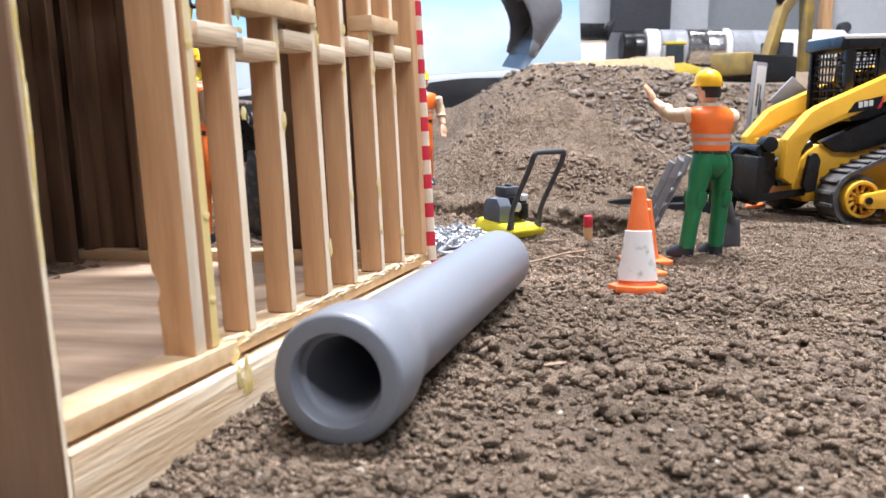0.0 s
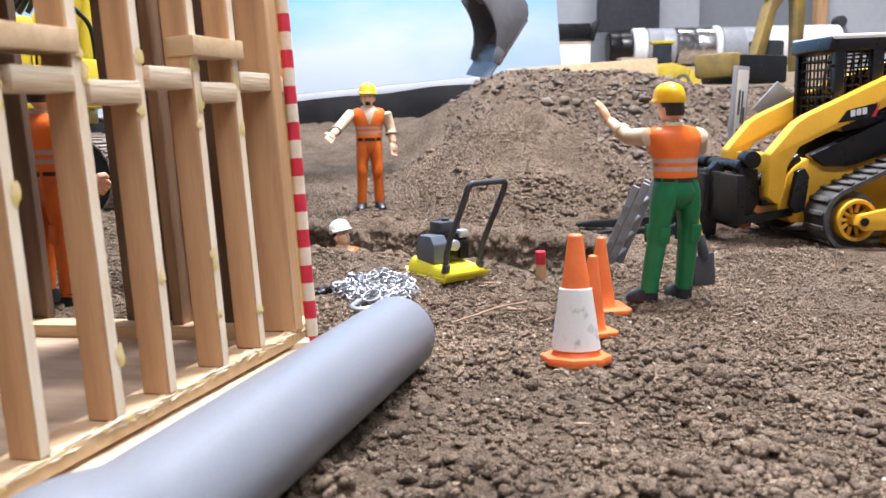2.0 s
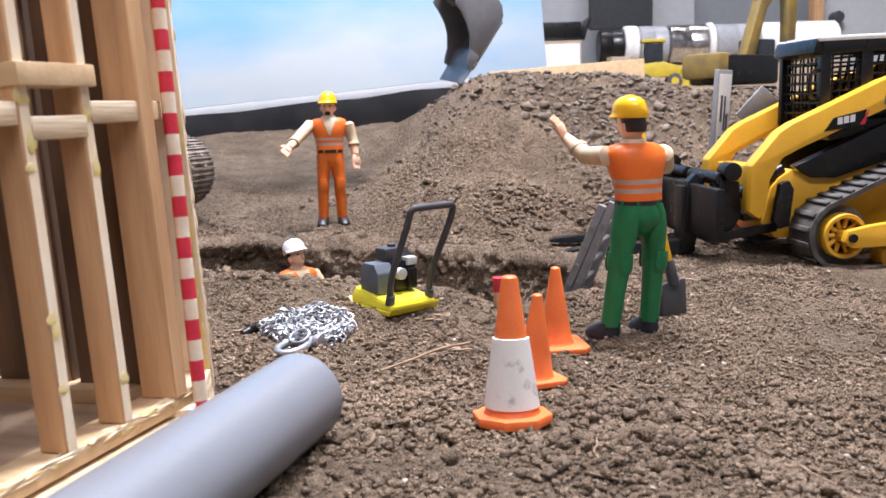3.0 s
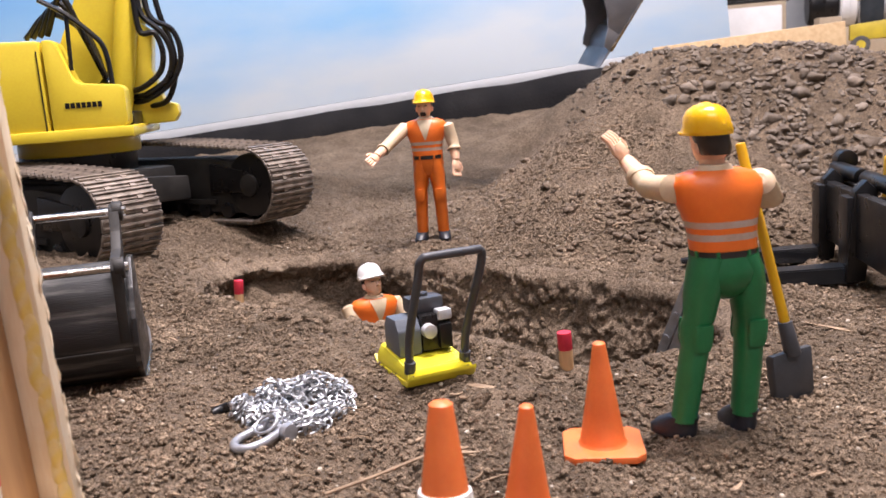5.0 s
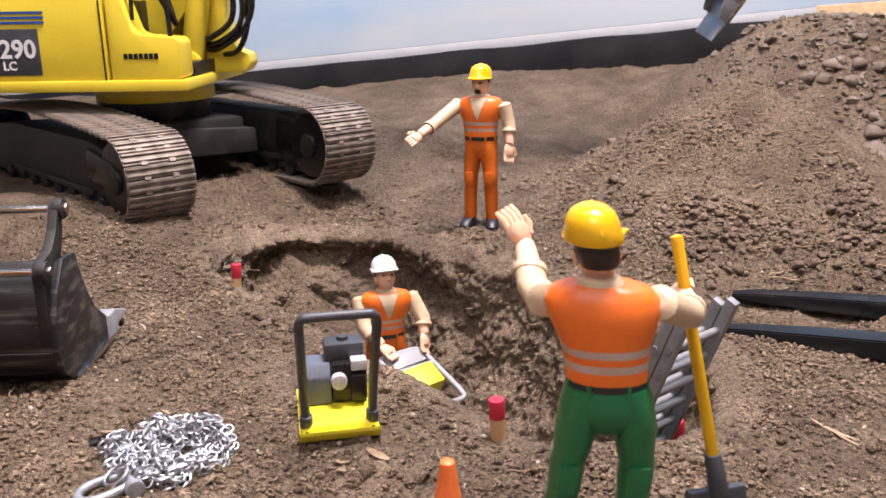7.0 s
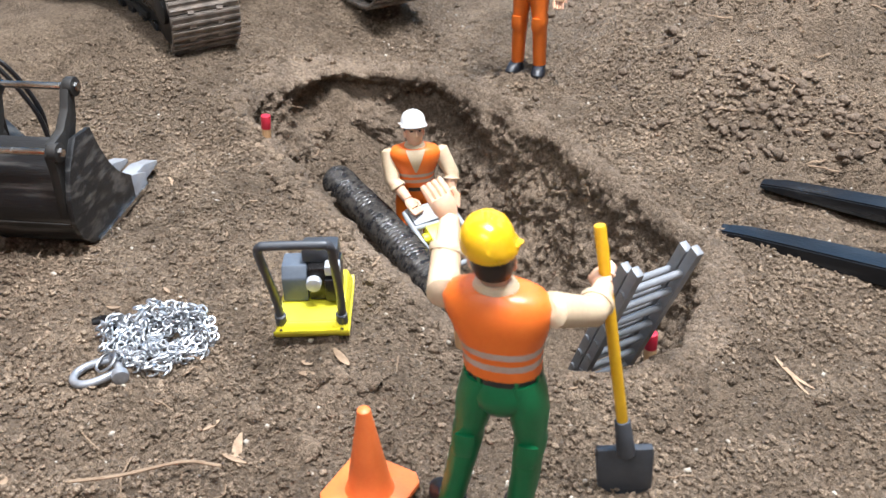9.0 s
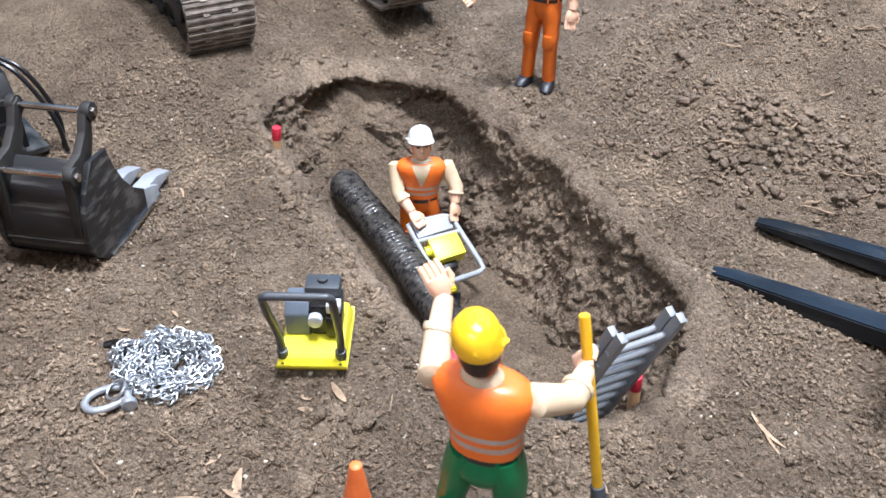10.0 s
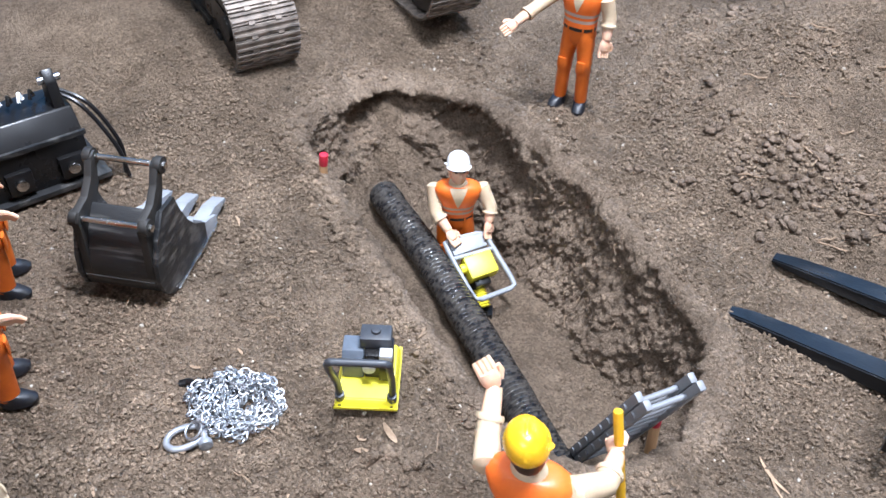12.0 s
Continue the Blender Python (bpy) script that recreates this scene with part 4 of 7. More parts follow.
# ---- grey sewer pipe ----
PA, PB = Vector((-0.0222, 0.2205, 0.0142)), Vector((0.0287, 0.3975, 0.0125))
L = (PB - PA).length
pipe_m = Matrix.Translation(PA) @ (PB - PA).to_track_quat("Z", "Y").to_matrix().to_4x4()
pipe = thing("sewer_pipe", pipe_m, "smooth grey plastic sewer pipe with a socket end, lying on soil", "pipe")
part("pipe_wall", lathe([(0.0087, 0.020), (0.0090, L - 0.001), (0.0102, L), (0.0131, L), (0.0136, L - 0.0006), (0.0136, 0.034), (0.0138, 0.030), (0.0159, 0.0205), (0.0165, 0.0165), (0.0167, 0.014),
                        (0.0167, 0.0018), (0.0162, 0.0005), (0.0154, 0), (0.0118, 0), (0.0112, 0.0007), (0.0110, 0.0045), (0.0099, 0.0052), (0.0089, 0.012)], 72, closed=True), PIPEGREY, pipe)


# ---- traffic cones ----
def traffic_cone(x, y, z, height, sleeve, turn, label, tilt=(0, 0)):
    c = thing("traffic_cone", pose(x, y, z, *tilt, turn), label, "traffic cone", "cones by the trench")
    s = height / 0.050
    half, corner = 0.0132 * s, []
    if sleeve:
        for k in range(8):
            a = math.radians(22.5 + 45 * k)
            corner.append((half * 1.06 * math.cos(a), half * 1.06 * math.sin(a)))
    else:
        half *= 1.12 if height < 0.035 else 1.36
        for k in range(8):
            a = math.radians(45 * (k // 2) + (-8 if k % 2 == 0 else 8) + 45 * (k // 2) + 45)
            corner.append((half * 1.25 * math.cos(a), half * 1.25 * math.sin(a)))
    part("base", slab(corner, 0.0036 * s, "z", 0.0014 * s), CONE, c, at=pose(0, 0, 0.0015 * s))
    r0, r1, h0 = (0.0092 if sleeve else 0.0104) * s, 0.0027 * s, 0.0026 * s
    rad = lambda t: r0 + (r1 - r0) * t
    prof = [(r0 * 1.12, h0), (r0 * 1.02, h0 + 0.0012 * s)] + [(rad(t), h0 + (height - h0) * t) for t in (0.05, 0.3, 0.6, 0.9, 0.985)] + [(r1 * 0.7, height), (0.0002, height + 0.0001)]
    part("cone_body", lathe(prof, 40), CONE, c)
    if sleeve:
        t0, t1 = 0.06, 0.56
        z0, z1 = h0 + (height - h0) * t0, h0 + (height - h0) * t1
        part("sleeve", lathe([(rad(t0), z0), (rad(t0) + 0.0007, z0 + 0.0002), (rad(t1) + 0.0007, z1 - 0.0002), (rad(t1), z1)], 40), CONEWHITE, c, "scuffed white reflective sleeve")
    return c


traffic_cone(0.0944, 0.4175, ground_at(0.0944, 0.4175) - 0.0005, 0.0485, True, 10, "orange traffic cone with a scuffed white sleeve on soil", (-5, 1))
traffic_cone(0.1062, 0.4580, ground_at(0.1062, 0.4580) + 0.0004, 0.0335, False, 25, "small plain orange traffic cone on soil", (1, 2))
traffic_cone(0.1220, 0.5190, ground_at(0.1220, 0.5190) + 0.0022, 0.0365, False, 8, "small plain orange traffic cone on soil by the trench")


# ---- toy figures: each one plain mesh ----
FIG = [SKIN, SLEEVE, VEST, STRIPE, None, BOOT, HAIR, None, BELT]


def figure(m, trousers, helmet, label, arm_l, arm_r, head_turn=0.0, head_tilt=0.0, lean=0.0, beard=False, spread_legs=0.0076, fist=(False, False), feet=(12, -12), sway=0.0):
    """A standing toy worker, facing local +y, 107 mm tall. Arms: shoulder, elbow, wrist, finger end."""
    bm = bmesh.new()
    n = 20
    # legs
    for sgn in (-1, 1):
        s = spread_legs * sgn
        knee = Vector((s * 1.12, 0.0012, 0.028))
        loops = [oval((s * 1.28, -0.0005, 0.0050), 0.0047, 0.0054, n), oval((s * 1.25, -0.0004, 0.0080), 0.0047, 0.0055, n), oval((s * 1.2, 0, 0.018), 0.0050, 0.0059, n), oval((knee.x, -0.0002, 0.0255), 0.0052, 0.0062, n),
                 oval((knee.x, knee.y * 0.6, 0.0275), 0.0055, 0.0066, n), oval((knee.x, knee.y * 0.4, 0.0315), 0.0055, 0.0066, n), oval((s * 1.03, 0, 0.034), 0.0057, 0.0066, n), oval((s * 0.93, -0.0003, 0.043), 0.0067, 0.0080, n),
                 oval((s * 0.76, -0.0006, 0.050), 0.0069, 0.0088, n), oval((s * 0.62, -0.0004, 0.0545), 0.0066, 0.0082, n)]
        loops = [[Vector((cx + (p.x - cx) * 0.93, p.y * 0.96, p.z)) for p in lp_ for cx in [sum(q.x for q in lp_) / n]] for lp_ in loops]
        rings(bm, loops, 4)
        # boots
        boot = bmesh.new()
        rings(boot, [oval((0, 0.0028, 0.0), 0.0045, 0.0082, n, 2.4), oval((0, 0.0028, 0.0022), 0.0048, 0.0086, n, 2.4), oval((0, 0.0020, 0.0042), 0.0045, 0.0074, n), oval((0, -0.0004, 0.0062), 0.0046, 0.0054, n)], 0)
        shifted(boot, pose(s * 1.29, 0, 0, 0, 0, feet[0 if sgn < 0 else 1]))
        merged(bm, boot, 5)
    # hips, belt, torso with two stripes, shoulders
    tz = lambda z, dy: (0, dy, z)
    loops = [oval(tz(0.0405, -0.0006), 0.0030, 0.0030, n), oval(tz(0.0428, -0.0008), 0.0068, 0.0062, n), oval(tz(0.0465, -0.001), 0.0104, 0.0086, n), oval(tz(0.0500, -0.001), 0.0122, 0.0093, n), oval(tz(0.0545, -0.0002), 0.0111, 0.0084, n)]
    rings(bm, loops, 4)
    rings(bm, [oval(tz(0.0538, 0), 0.0111, 0.0083, n), oval(tz(0.0541, 0), 0.0115, 0.0087, n), oval(tz(0.0565, 0), 0.0115, 0.0087, n), oval(tz(0.0570, 0), 0.0111, 0.0083, n)], 8)
    for a in (20, 62, 118, 160, 200, 242, 298, 340):
        box((0.0008, 0.0012, 0.0032), (0.0116 * math.cos(radians(a)), 0.0088 * math.sin(radians(a)), 0.0552), (0, 0, a), 0.0002, bm, 4)
    for sgn in (-1, 1):
        for dy in (-0.0064, 0.0070):
            rings(bm, [oval((sgn * spread_legs * 1.12, dy, 0.0250), 0.0026, 0.0005, 12), oval((sgn * spread_legs * 1.12, dy, 0.0268), 0.0034, 0.0010, 12), oval((sgn * spread_legs * 1.12, dy, 0.0305), 0.0034, 0.0010, 12),
                       oval((sgn * spread_legs * 1.12, dy, 0.0328), 0.0032, 0.0009, 12)], 4)
    tors = [(0.0566, 0.0126, 0.0090), (0.0585, 0.0126, 0.0091), (0.0605, 0.0127, 0.0090), (0.0630, 0.0129, 0.0091), (0.0652, 0.0132, 0.0092), (0.0677, 0.0137, 0.0094), (0.0720, 0.0152, 0.0098),
            (0.0770, 0.0168, 0.0098), (0.0815, 0.0172, 0.0088), (0.0845, 0.0150, 0.0072), (0.0862, 0.0100, 0.0060)]
    rings(bm, [oval(tz(z, lean * (z - 0.057)), rx * 0.92, ry, n, 2.3) for z, rx, ry in tors], [2, 2, 3, 2, 3, 2, 2, 2, 2, 2])
    top = lean * 0.030
    # collar, neck, head
    rings(bm, [oval((0, top, 0.0850), 0.0072, 0.0062, n), oval((0, top, 0.0880), 0.0058, 0.0052, n), oval((0, top, 0.0885), 0.0046, 0.0044, n)], 1)
    rings(bm, [oval((0, top + 0.0002, 0.086), 0.0042, 0.0042, n), oval((0, top + 0.0006, 0.0905), 0.0042, 0.0044, n)], 0)
    head = bmesh.new()
    hp = [(0.0885, 0.0022, 0.0024, 0.0026), (0.0897, 0.0040, 0.0046, 0.0014), (0.0918, 0.0050, 0.0060, 0.0006), (0.0945, 0.0056, 0.0067, 0.0002), (0.0975, 0.0058, 0.0069, 0), (0.1005, 0.0055, 0.0066, 0), (0.1025, 0.0040, 0.0050, 0)]
    rings(head, [oval((0, dy, z), rx, ry, n) for z, rx, ry, dy in hp], 0)
    rings(head, [oval((0, 0.0066, 0.0930), 0.0009, 0.0008, 8), oval((0, 0.0075, 0.0938), 0.0011, 0.0011, 8), oval((0, 0.0066, 0.0965), 0.0006, 0.0008, 8)], 0)
    for sgn in (-1, 1):
        rings(head, [oval((sgn * 0.0056, -0.0002, 0.0925), 0.0007, 0.0010, 8), oval((sgn * 0.0062, -0.0004, 0.0945), 0.0008, 0.0016, 8), oval((sgn * 0.0061, -0.0004, 0.0962), 0.0006, 0.0011, 8)], 0)
        rings(head, [oval((sgn * 0.0023, 0.0061, 0.0962), 0.0011, 0.0006, 8), oval((sgn * 0.0023, 0.0060, 0.0970), 0.0012, 0.0006, 8)], 6)
    rings(head, [oval((0, -0.0022, 0.0922), 0.0050, 0.0046, n), oval((0, -0.0018, 0.0945), 0.0060, 0.0056, n), oval((0, -0.0010, 0.0985), 0.0062, 0.0064, n)], 6)
    if beard:
        rings(head, [oval((0, 0.0046, 0.0888), 0.0022, 0.0016, 10), oval((0, 0.0050, 0.0906), 0.0026, 0.0018, 10), oval((0, 0.0056, 0.0922), 0.0022, 0.0012, 10)], 6)
    hel = [(0.0985, 0.0080, 0.0100, 0.0011), (0.0992, 0.0083, 0.0103, 0.0013), (0.0997, 0.0080, 0.0096, 0.0004), (0.1012, 0.0076, 0.0090, -0.0002), (0.1040, 0.0071, 0.0084, -0.0003), (0.1062, 0.0058, 0.0070, -0.0004), (0.1077, 0.0036, 0.0046, -0.0004), (0.1082, 0.0012, 0.0018, -0.0004)]
    rings(head, [oval((0, dy, z), rx, ry, 28) for z, rx, ry, dy in hel], 7)
    sweep([(0, 0.0078 * math.cos(a) - 0.0004, 0.1000 + 0.0074 * math.sin(a)) for a in [math.pi * k / 16 for k in range(1, 16)]], 0.0013, 10, head, 7)
    rings(head, [oval((0.0074, -0.001, 0.1003), 0.0012, 0.0018, 10), oval((0.0086, -0.001, 0.1012), 0.0008, 0.0012, 10)], 7)
    shifted(head, Matrix.Translation((0, top, 0.090)) @ Matrix.Rotation(radians(head_turn), 4, "Z") @ Matrix.Rotation(radians(head_tilt), 4, "X") @ Matrix.Translation((0, 0, -0.090)))
    me = bpy.data.meshes.new("t")
    head.to_mesh(me)
    head.free()
    bm.from_mesh(me)
    bpy.data.meshes.remove(me)
    # shirt in the vest's neck
    neck = bmesh.new()
    loops = []
    for zz, w in ((0.0695, 0.0004), (0.0735, 0.0018), (0.0775, 0.0031), (0.0815, 0.0045), (0.0845, 0.0056), (0.0858, 0.0058)):
        ry = np.interp(zz, [q[0] for q in tors], [q[2] for q in tors])
        rx = np.interp(zz, [q[0] for q in tors], [q[1] * 0.92 for q in tors])
        loops.append([Vector((u * w, lean * (zz - 0.057) + ry * max(0.0, 1 - abs(u * w / rx) ** 2.3) ** (1 / 2.3) + 0.0004, zz)) for u in (-1, -0.5, 0, 0.5, 1)])
    vs = [[neck.verts.new(p) for p in lp_] for lp_ in loops]
    for a_, b_ in zip(vs[:-1], vs[1:]):
        for i in range(4):
            neck.faces.new((a_[i], a_[i + 1], b_[i + 1], b_[i]))
    merged(bm, neck, 1)
    # arms
    for (sh, el, wr, fi), fisted in ((arm_l, fist[0]), (arm_r, fist[1])):
        sh, el, wr, fi = Vector(sh), Vector(el), Vector(wr), Vector(fi)
        cuff = el.lerp(wr, 0.42)
        pts = [sh + (sh - el) * 0.10, sh, sh.lerp(el, 0.5), el, el.lerp(cuff, 0.55), cuff]
        sweep(pts, [0.0030, 0.0054, 0.0050, 0.0046, 0.0046, 0.0047], 14, bm, 1)
        sweep([cuff.lerp(el, 0.35), cuff.lerp(el, 0.18), cuff], [0.0050, 0.0054, 0.0051], 14, bm, 1)
        sweep([cuff, cuff.lerp(wr, 0.6), wr], [0.0037, 0.0034, 0.0029], 12, bm, 0)
        d = (fi - wr).normalized()
        across = d.orthogonal().normalized()
        palm = wr + d * 0.0048
        sweep([wr, wr + d * 0.0025, palm, palm + d * 0.0020], [0.0028, 0.0040, 0.0042, 0.0036], 12, bm, 0, 0.6)
        ln = 0.0042 if fisted else 0.0065
        for k in range(4):
            root = palm + across * (k - 1.5) * 0.0020
            bend = d.cross(across) * (0.0030 if fisted else 0.0012)
            sweep([root, root + d * ln * 0.6, root + d * ln * (0.7 if fisted else 1.0) + bend], [0.0012, 0.0012, 0.0009], 7, bm, 0)
        root = wr + d * 0.0022 + across * 0.0034
        sweep([root, root + d * 0.0028 + across * 0.0020, root + d * 0.0050 + across * 0.0016], [0.0014, 0.0013, 0.0010], 7, bm, 0)
    bmesh.ops.recalc_face_normals(bm, faces=bm.faces[:])
    shifted(bm, Matrix.Diagonal((0.94, 0.96, 1, 1)))
    for v in bm.verts:
        v.co.z = float(np.interp(v.co.z, (0.0, 0.0080, 0.0295, 0.0430, 0.0552, 0.0845, 0.0920, 0.2), (0.0, 0.0085, 0.0350, 0.0480, 0.0608, 0.0862, 0.0922, 0.2)))
        v.co.x += sway * math.sin(math.pi * min(1.0, max(0.0, v.co.z / 0.104)))
    mats = [trousers if k == 4 else helmet if k == 7 else v for k, v in enumerate(FIG)]
    ob = part("toy_figure", bm, mats, at=m)
    return tagged(ob, label, "toy figure", "toy workers")



def reach(m, side, place, drop=0.004, out=0.006):
    """An arm whose wrist comes to a place of the world: shoulder, elbow, wrist, finger end."""
    sh = Vector((side * 0.0155, 0, 0.0800))
    wr = m.inverted() @ Vector(place)
    el = sh.lerp(wr, 0.52) + Vector((side * out, 0, -drop))
    return sh, el, wr, wr + (wr - el).normalized() * 0.009


def hanging(side):
    return ((side * 0.0160, 0, 0.0800), (side * 0.0200, -0.001, 0.0650), (side * 0.0215, 0.004, 0.0520), (side * 0.0215, 0.006, 0.0430))


# figures stand in their own small footprints
# green trousers, back to the near end, one arm raised, the other on the shovel
m = pose(0.1568, 0.5325, -0.0070, 0, 0, 22)
sh, el, wr, fi = reach(m, -1, (0.1276, 0.5511, 0.0825), 0.002, 0.004)
s2, e2_, w2, f2 = (Vector(q) for q in reach(m, 1, (0.1720, 0.5660, 0.0650), 0.004, 0.010))
grip = (s2, s2.lerp(w2, 0.52) + Vector((0.0035, -0.0015, -0.0040)), w2, f2)
figure(m, TROUSER_G, HELM_Y, "toy worker in orange vest, green trousers and yellow helmet", (sh, Vector((-0.0190, 0.0128, 0.0798)), wr, wr + Vector((-0.0035, 0.001, 0.0080))),
       grip, head_turn=12, fist=(False, True), spread_legs=0.0088, feet=(40, 10), sway=0.0055)
# orange trousers, facing the near end, pointing
m = pose(-0.0142, 0.8300, 0.0085, 0, 0, 190) @ Matrix.Scale(0.965, 4)
figure(m, TROUSER_O, HELM_Y, "bearded toy worker in orange vest, orange trousers and yellow helmet", hanging(-1), reach(m, 1, (-0.0420, 0.795, 0.0670), 0.003, 0.003), head_turn=-8, beard=True, spread_legs=0.0064)
# white helmet, in the trench
m = pose(-0.0305, 0.734, -0.0955, 0, 0, 222)
figure(m, TROUSER_O, HELM_W, "toy worker in orange vest and white helmet in the trench", reach(m, -1, (-0.0072, 0.7405, -0.0395), 0.003, 0.004), reach(m, 1, (-0.0225, 0.7160, -0.0410), 0.003, 0.004), lean=0.15, head_turn=8, head_tilt=15)
# two more by the house
bent = ((0.0172, 0, 0.0800), (0.0215, -0.004, 0.0640), (0.0190, 0.0080, 0.0520), (0.0180, 0.0160, 0.0490))
figure(pose(-0.133, 0.496, 0.004, 0, 0, -30), TROUSER_O, HELM_Y, "toy worker in orange vest and trousers beside the bucket", hanging(-1), bent)
figure(pose(-0.0695, 0.4600, 0.004, 0, 0, -22), TROUSER_O, HELM_Y, "toy worker in orange vest and trousers near the house frame", hanging(-1), bent)

# ---- digging bucket, with pin ears, side plates and teeth ----
def digging_bucket(m, label, shell_mat, half=0.0205, toothed=True, lip_mat=None):
    lip_mat = lip_mat or GREYPLASTIC
    bk = thing("excavator_bucket", m, label, "bucket")
    # profile of the shell: heel, back and floor, in local y (towards the teeth) and z
    outer = [(0.056, 0.0010), (0.030, 0.0), (0.012, 0.0), (0.002, 0.0025), (-0.005, 0.009), (-0.008, 0.018), (-0.007, 0.028), (-0.002, 0.040), (0.006, 0.0500)]
    inner = [(y + 0.0018 * (1 if k > 3 else 0.2), z + 0.0016 * (1 if k < 6 else 0.4)) for k, (y, z) in enumerate(outer)]
    bm = bmesh.new()
    loops = [[Vector((sx, y, z)) for y, z in outer + inner[::-1]] for sx in (-half, half)]
    rings(bm, loops, 0)
    bmesh.ops.recalc_face_normals(bm, faces=bm.faces[:])
    part("shell", bm, shell_mat, bk, "scratched black back and floor")
    part("wear_strip", box((half * 2 - 0.004, 0.0008, 0.0016), bevel=0.0003), shell_mat, bk, "raised weld seam", at=pose(0, -0.0078, 0.0165, 8, 0, 0))
    sidep = [(0.046, 0.0), (0.010, 0.0), (0.001, 0.0025), (-0.006, 0.009), (-0.009, 0.018), (-0.008, 0.029), (-0.003, 0.0405), (0.007, 0.0515), (0.020, 0.0505), (0.0235, 0.040), (0.029, 0.029), (0.036, 0.0205), (0.046, 0.0135)]
    cheek = [(0.0455, 0.0003), (0.0455, 0.0133), (0.054, 0.0105), (0.0600, 0.0075), (0.0600, 0.0003)]
    for s in (-1, 1):
        part("side_plate", slab(sidep, 0.0022, "x", 0.0003), shell_mat, bk, at=pose(s * half, 0, 0))
        part("cheek", slab(cheek, 0.0024, "x", 0.0003), lip_mat, bk, "grey front cheek", at=pose(s * half, 0, 0))
        part("side_cutter", slab([(0.006, -0.0004), (0.060, -0.0004), (0.060, 0.0022), (0.006, 0.0016)], 0.0034, "x", 0.0003), STEEL, bk, "worn bright cutting edge", at=pose(s * (half + 0.0002), 0, 0))
        ear = [(-0.008, 0.020), (-0.0045, 0.012), (0.000, 0.030), (0.004, 0.042), (0.012, 0.048), (0.017, 0.056), (0.0195, 0.0640), (0.0235, 0.0665), (0.0235, 0.0695), (0.0205, 0.0725), (0.0165, 0.0710), (0.012, 0.062), (0.005, 0.0555), (-0.0045, 0.0535), (-0.0075, 0.0490), (-0.0068, 0.0420)]
        e = part("pin_ear", slab(ear, 0.0040, "x", 0.0006), DUSTY, bk, at=pose(s * 0.0165, 0, 0))
        for y, z in ((0.020, 0.0690), (-0.0035, 0.0492)):
            part("boss", rod((s * -0.0008, y, z), (s * 0.0032, y, z), 0.0043, n=20, bevel=0.0005), DUSTY, e)
            part("bolt_head", rod((s * 0.003, y, z), (s * 0.0046, y, z), 0.0020, n=6), STEEL, e, "bright bolt head")
    for y, z in ((0.020, 0.0690), (-0.0035, 0.0492)):
        part("pin", rod((-0.0155, y, z), (0.0155, y, z), 0.0016, n=16), STEEL, bk, "bright steel pin")
    lip = slab([(0.036, 0.0022), (0.060, 0.0008), (0.062, 0.0020), (0.052, 0.0050), (0.040, 0.0048)], half * 2 - 0.002, "x", 0.0003)
    part("lip", lip, lip_mat, bk, "grey cutting lip")
    if not toothed:
        part("edge", slab([(0.058, 0.0006), (0.076, 0.0014), (0.076, 0.0022), (0.058, 0.0030)], half * 2 + 0.002, "x", 0.0003), lip_mat, bk)
    for s in (-1, 0, 1) if toothed else ():
        tooth = slab([(0.050, 0.0012), (0.078, 0.0035), (0.078, 0.0055), (0.064, 0.0100), (0.050, 0.0105)], 0.0078, "x", 0.0005)
        part("tooth", tooth, GREYPLASTIC, bk, "grey tooth", at=pose(s * (half - 0.0045), 0, 0))
    return bk


BX = Vector((0.865, 0.50, 0)).normalized()
BO = Vector((-0.064, 0.546, 0.0)) - BX * 0.0215
digging_bucket(Matrix.Translation(BO + Vector((0, 0, ground_at(BO.x, BO.y) + 0.0005))) @ Matrix.Rotation(math.atan2(BX.y, BX.x), 4, "Z"), "scratched black digging bucket with grey teeth, set down on soil", BLACKSTEEL)

# ---- black quick-coupler plate with bolts, beside the bucket ----
att = thing("coupler_plate", pose(-0.199, 0.535, ground_at(-0.199, 0.535) + 0.001, 0, 0, -12), "black steel attachment with bolted base plate and hoses", "attachment")
part("base_plate", box((0.042, 0.105, 0.0035), bevel=0.0006), BLACKSTEEL, att, at=pose(0, 0, 0.004))
part("housing", slab([(0.016, 0.005), (0.016, 0.034), (0.006, 0.046), (-0.020, 0.046), (-0.020, 0.005)], 0.088, "y", 0.0012), BLACK, att, at=pose(0, 0, 0))
part("edge_strip", box((0.0022, 0.090, 0.003), bevel=0.0005), BLACKSTEEL, att, "worn edge", at=pose(0.0165, 0, 0.034))
for y in (0.033, 0.004, -0.028):
    c = part("clamp", box((0.004, 0.014, 0.014), bevel=0.001), BLACK, att, at=pose(0.0175, y, 0.016))
    part("bolt_head", rod((0.0015, 0, 0), (0.0045, 0, 0), 0.0034, n=16, bevel=0.0004), STEEL, c, "bright bolt head")
for y in (0.038, -0.036):
    lug = part("lug", slab([(-0.012, 0.044), (0.006, 0.044), (0.002, 0.060), (-0.003, 0.066), (-0.009, 0.062)], 0.006, "y", 0.0008), BLACK, att, at=pose(0, y, 0))
    part("lug_pin", rod((-0.003, -0.006, 0.060), (-0.003, 0.006, 0.060), 0.0022, n=12), STEEL, lug, "bright pin")
for k in range(2):
    part("hydraulic_line", sweep(curve_points([(-0.004, 0.036 + 0.003 * k, 0.054), (0.010, 0.048 + 0.004 * k, 0.046), (0.022 - 0.003 * k, 0.058 + 0.003 * k, 0.022), (0.026 - 0.004 * k, 0.060, 0.002)], 8), 0.0013, 8), BLACK, att)
